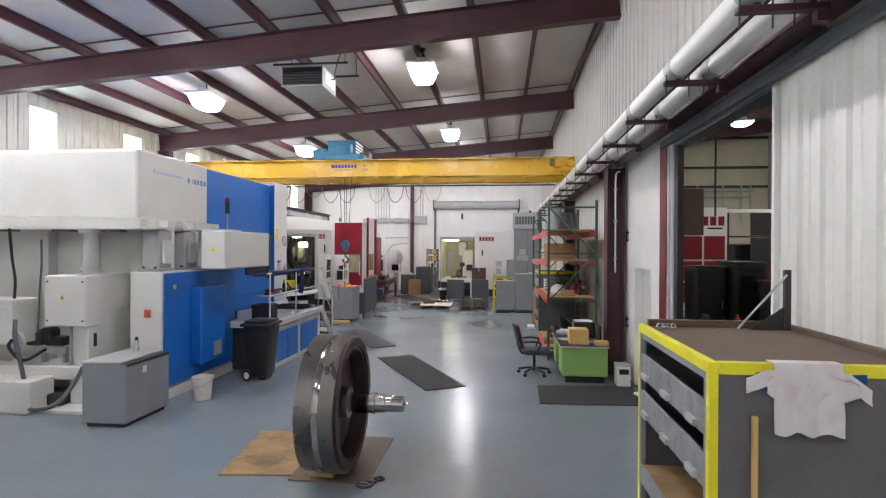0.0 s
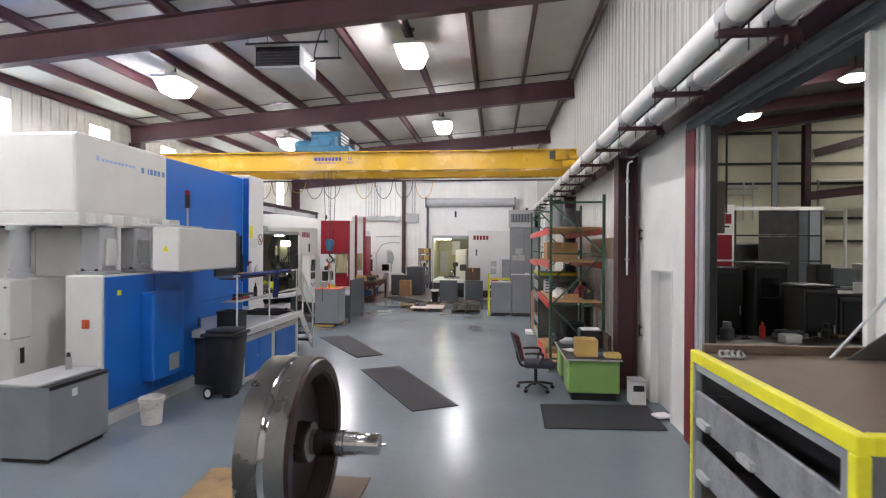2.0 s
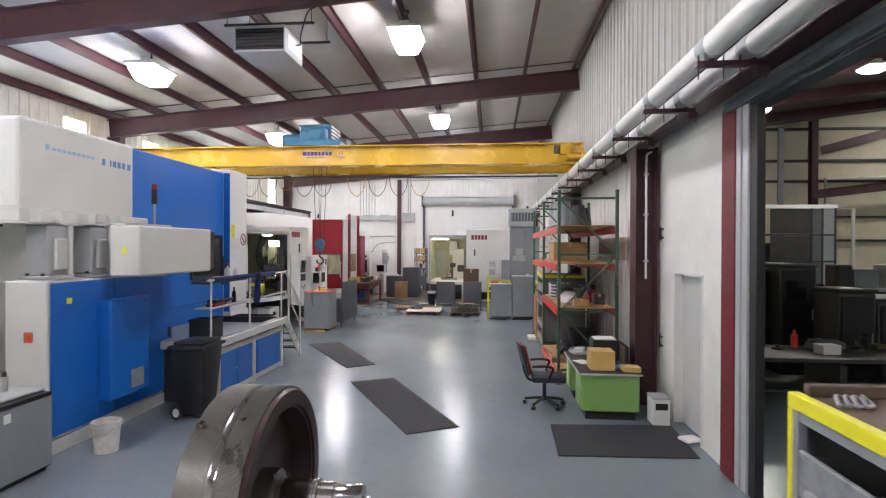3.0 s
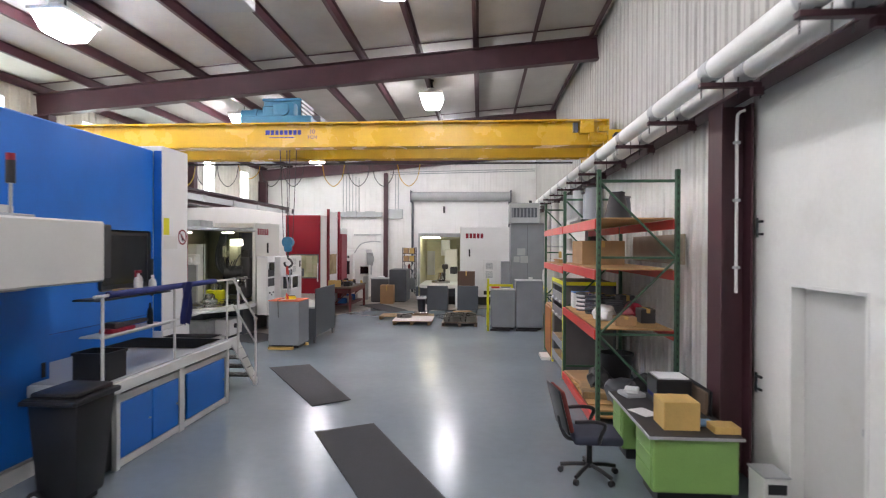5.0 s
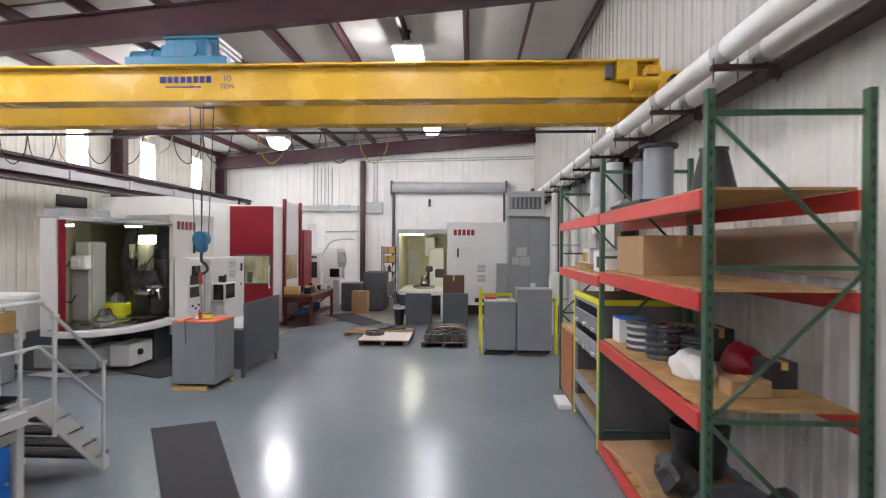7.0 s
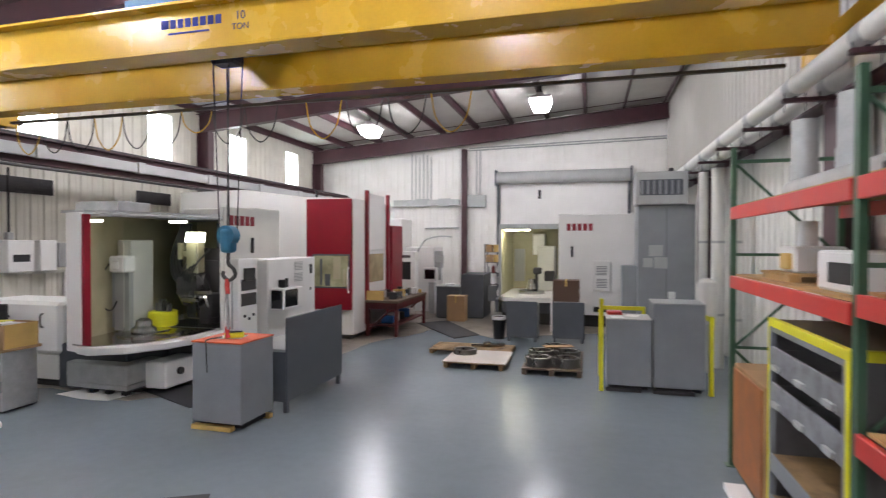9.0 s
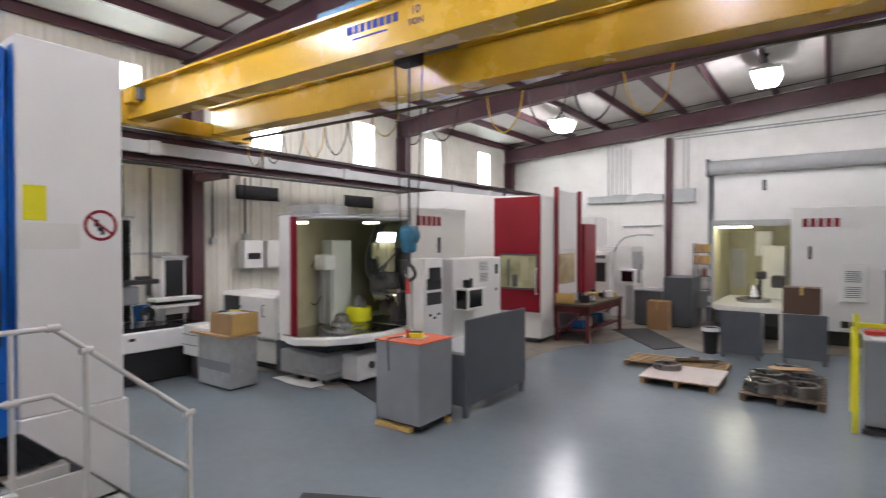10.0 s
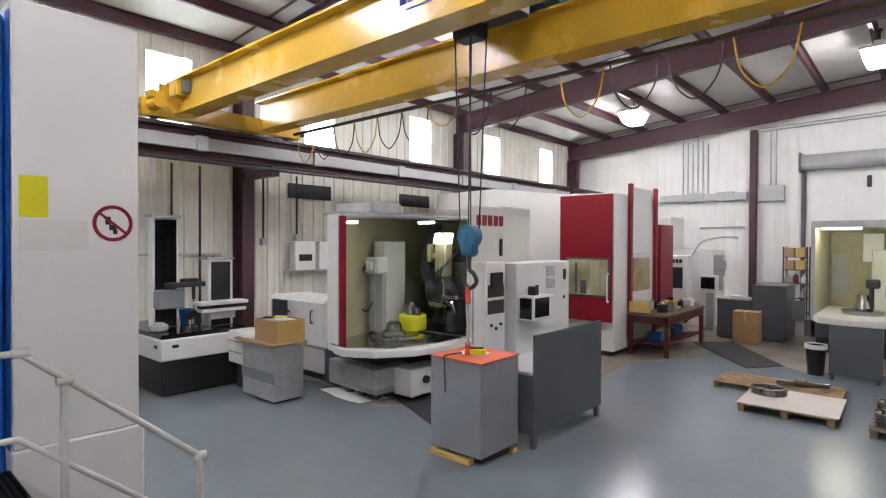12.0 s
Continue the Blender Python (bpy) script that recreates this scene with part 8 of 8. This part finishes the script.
part("branch_pipe", sweep([(17.6, 32.5, 4.5), (18.73, 32.5, 4.5), (18.73, 32.5, 0.0)], 0.09, 10, 1), M_PIPE, pv, smooth=True)
hb = thing("hanging_control_panel", 3.5, 11.3, 0, "dull brown control panel on a dark post in the side hall", "control panel")
part("panel", box(2.9, 3.92, 11.1, 11.35, 2.67, 3.58, 0.012), M_BROWNTOP, hb)
part("post", box(3.1, 3.25, 11.36, 11.5, 0, 3.5, 0.01), M_DARK, hb)
part("hoop", sweep([(3.3, 11.2, 3.58), (3.36, 11.2, 4.0), (3.3, 11.2, 4.6), (3.2, 11.2, 5.4), (3.2, 11.2, 7.5)], 0.03), M_BLACK, hb, smooth=True)
for x in (3.7, 5.1):
    c = thing("hanging_conduit", x, 14.0, 4.0, "thin dark conduit dropping from the side hall roof", "conduit", "hanging conduits")
    part("tube", rod((x + 1.3, 17.2, 3.4), (x + 1.3, 17.2, side_roof(x + 1.3)), 0.03, n=8), M_DARK, c)
wt2 = thing("dark_workbench", 5.0, 10.8, 0, "dark steel workbench in the side hall", "workbench")
part("benchtop", box(3.0, 6.6, 10.2, 11.3, 0.8, 0.86, 0.01), M_DARK, wt2)
for x in (3.1, 4.8, 6.5):
    part("leg", box(x - 0.05, x + 0.05, 10.3, 11.2, 0, 0.8), M_DARK, wt2)
part("shelf", box(3.1, 6.5, 10.3, 11.2, 0.35, 0.39), M_DARK, wt2)
solo("white_box", moved(box(-0.14, 0.14, -0.1, 0.1, 0, 0.14, 0.008), 4.75, 10.6, 0.861, 8), M_PAPER, "small white box on the dark bench", "box")
t = thing("red_bottle", 4.55, 11.1, 0.861, "small red bottle on the dark bench", "bottle")
part("bottle", rod((4.55, 11.1, 0.861), (4.55, 11.1, 1.06), 0.05, n=14), M_RACKRED, t, smooth=True)
part("cap", rod((4.55, 11.1, 1.06), (4.55, 11.1, 1.13), 0.022, n=10), M_RACKRED, t, smooth=True)
lump("dark_rag_heap", 4.95, 11.0, 0.861, 0.3, 0.16, 0.1, M_GREYDARK, "heap of grey rags beside the white box", "parts heap", 3, 0.5)


def dark_cabinet(x0, x1, y0, y1, h, screen, label):
    t = thing("dark_machine_cabinet", (x0 + x1) / 2, (y0 + y1) / 2, 0, label, "machine cabinet", "dark machine cabinets")
    part("body", box(x0, x1, y0, y1, 0.06, h - 0.05, 0.05, 2), M_DARK, t, smooth=True)
    part("plinth", box(x0 + 0.04, x1 - 0.04, y0 + 0.04, y1 - 0.04, 0, 0.06), M_BLACK, t)
    part("top_edge", box(x0 - 0.02, x1 + 0.02, y0 - 0.02, y1 + 0.02, h - 0.049, h, 0.012), M_GREYDARK if screen else M_DARK, t)
    part("door", box(x0 + 0.05, x1 - 0.05, y0 - 0.02, y0 - 0.001, h * 0.35, h - 0.12, 0.015), M_BLACK, t)
    part("lower_door", box(x0 + 0.05, x1 - 0.05, y0 - 0.02, y0 - 0.001, 0.12, h * 0.33, 0.015), M_BLACK, t)
    part("handle", rod((x1 - 0.1, y0 - 0.05, h * 0.5), (x1 - 0.1, y0 - 0.05, h * 0.6), 0.012, n=8), M_GALV, t)
    if screen:
        part("display", box(x0 + 0.12, x1 - 0.2, y0 - 0.026, y0 - 0.0205, h * 0.66, h * 0.85), M_SMOKE, t)


dark_cabinet(4.55, 5.2, 13.3, 14.2, 2.0, False, "dark machine cabinet beside the side hall bench")
dark_cabinet(5.27, 5.95, 13.0, 14.0, 2.12, True, "tall dark blue-grey machine cabinet with a pale top edge")
dark_cabinet(5.43, 6.03, 11.5, 12.2, 1.75, False, "short dark machine cabinet behind the bench")
dark_cabinet(6.1, 7.9, 11.6, 12.5, 1.6, False, "wide dark machine cabinet with papers on top")
dark_cabinet(3.9, 4.45, 14.4, 15.2, 1.95, True, "dark operator panel beside the red and white cabinet")
solo("paper_sheets", moved(box(-0.1, 0.1, -0.006, 0.006, 0, 0.2), 6.5, 11.75, 1.601, 12), M_PAPER, "white paper sheet standing on the dark cabinet", "papers")
lump("dark_cover", 6.3, 13.6, 0.0, 0.35, 0.4, 1.0, M_BLACK, "dark cloth cover over a low machine", "cover", 9, 0.4)
solo("red_drum", rod((6.9, 15.5, 0), (6.9, 15.5, 2.0), 0.25, n=24), M_REDOX, "dull red drum between the dark cabinets", "drum")
t = thing("far_bench", 10.0, 17.5, 0, "grey workbench with instrument cases in the side hall", "workbench")
part("benchtop", box(8.6, 13.0, 17.0, 18.0, 1.3, 1.38, 0.01), M_GREYLIGHT, t)
part("cabinet", box(8.7, 12.9, 17.1, 17.9, 0, 1.3, 0.01), M_DARK, t)
for x, w, hh, mt in ((9.0, 0.2, 0.6, M_DARK), (9.55, 0.3, 0.5, M_GREY), (10.3, 0.28, 0.62, M_GREYLIGHT), (11.2, 0.35, 0.4, M_PAPER), (12.2, 0.3, 0.5, M_DARK)):
    solo("bench_case", join(box(x - w, x + w, 17.2, 17.7, 1.381, 1.381 + hh, 0.02), box(x - w * 0.7, x + w * 0.7, 17.19, 17.2, 1.43, 1.36 + hh, 0.004)), mt, "equipment case standing on the grey bench", "case", "cases on the grey bench")
t = thing("yellow_ladder", 14.6, 22.0, 0, "yellow ladder leaning in the side hall", "ladder")
for x in (14.4, 14.8):
    part("rail", rod((x, 22.0, 0), (x, 22.4, 3.2), 0.03, n=8), M_LEMON, t)
for k in range(9):
    part("rung", rod((14.4, 22.04 + k * 0.042, 0.33 + k * 0.33), (14.8, 22.04 + k * 0.042, 0.33 + k * 0.33), 0.018, n=8), M_LEMON, t)
cd = thing("side_hall_pipes", 12.0, 32.6, 5.0, "grey conduits and pipes along the side hall wall", "pipes")
part("pipe", rod((9.0, 32.76, 5.75), (14.3, 32.76, 5.75), 0.08, n=8), M_GALV, cd)
part("pipe", rod((10.5, 32.76, 5.4), (14.0, 32.76, 5.4), 0.06, n=8), M_GALV, cd)
for x in (11.2, 12.6, 13.6, 14.1):
    part("drop", rod((x, 32.76, 4.0), (x, 32.76, 6.04), 0.05, n=8), M_GALV, cd)
rnd = random.Random(11)
for i in range(16):
    x, y, z = 3.25 + 0.2 * i + rnd.uniform(-0.05, 0.05), rnd.uniform(10.85, 11.2), 0.861
    if 4.3 < x < 5.3:
        continue
    r, hh = rnd.uniform(0.05, 0.11), rnd.uniform(0.06, 0.3)
    if i % 3 == 0:
        bm = moved(lathe([(r, 0), (r, hh * 0.6), (r * 0.6, hh * 0.7), (r * 0.6, hh), (0.0005, hh)], 18), x, y, z)
    elif i % 3 == 1:
        bm = moved(box(-r, r, -r * 0.8, r * 0.8, 0, hh, 0.012), x, y, z, rnd.uniform(0, 90))
    else:
        bm = join(moved(box(-r, r, -r, r, 0, hh * 0.4, 0.01), x, y, z, rnd.uniform(0, 90)), rod((x, y, z + hh * 0.4), (x, y, z + hh), r * 0.4, n=12))
    solo("machine_part", bm, (M_BLACK, M_DARK, M_BLACK, M_GREYDARK, M_STEEL, M_BLACK, M_BROWNTOP)[i % 7], "dark greasy machine part standing on the bench", "machine part", "parts on the dark bench", i % 3 == 0)
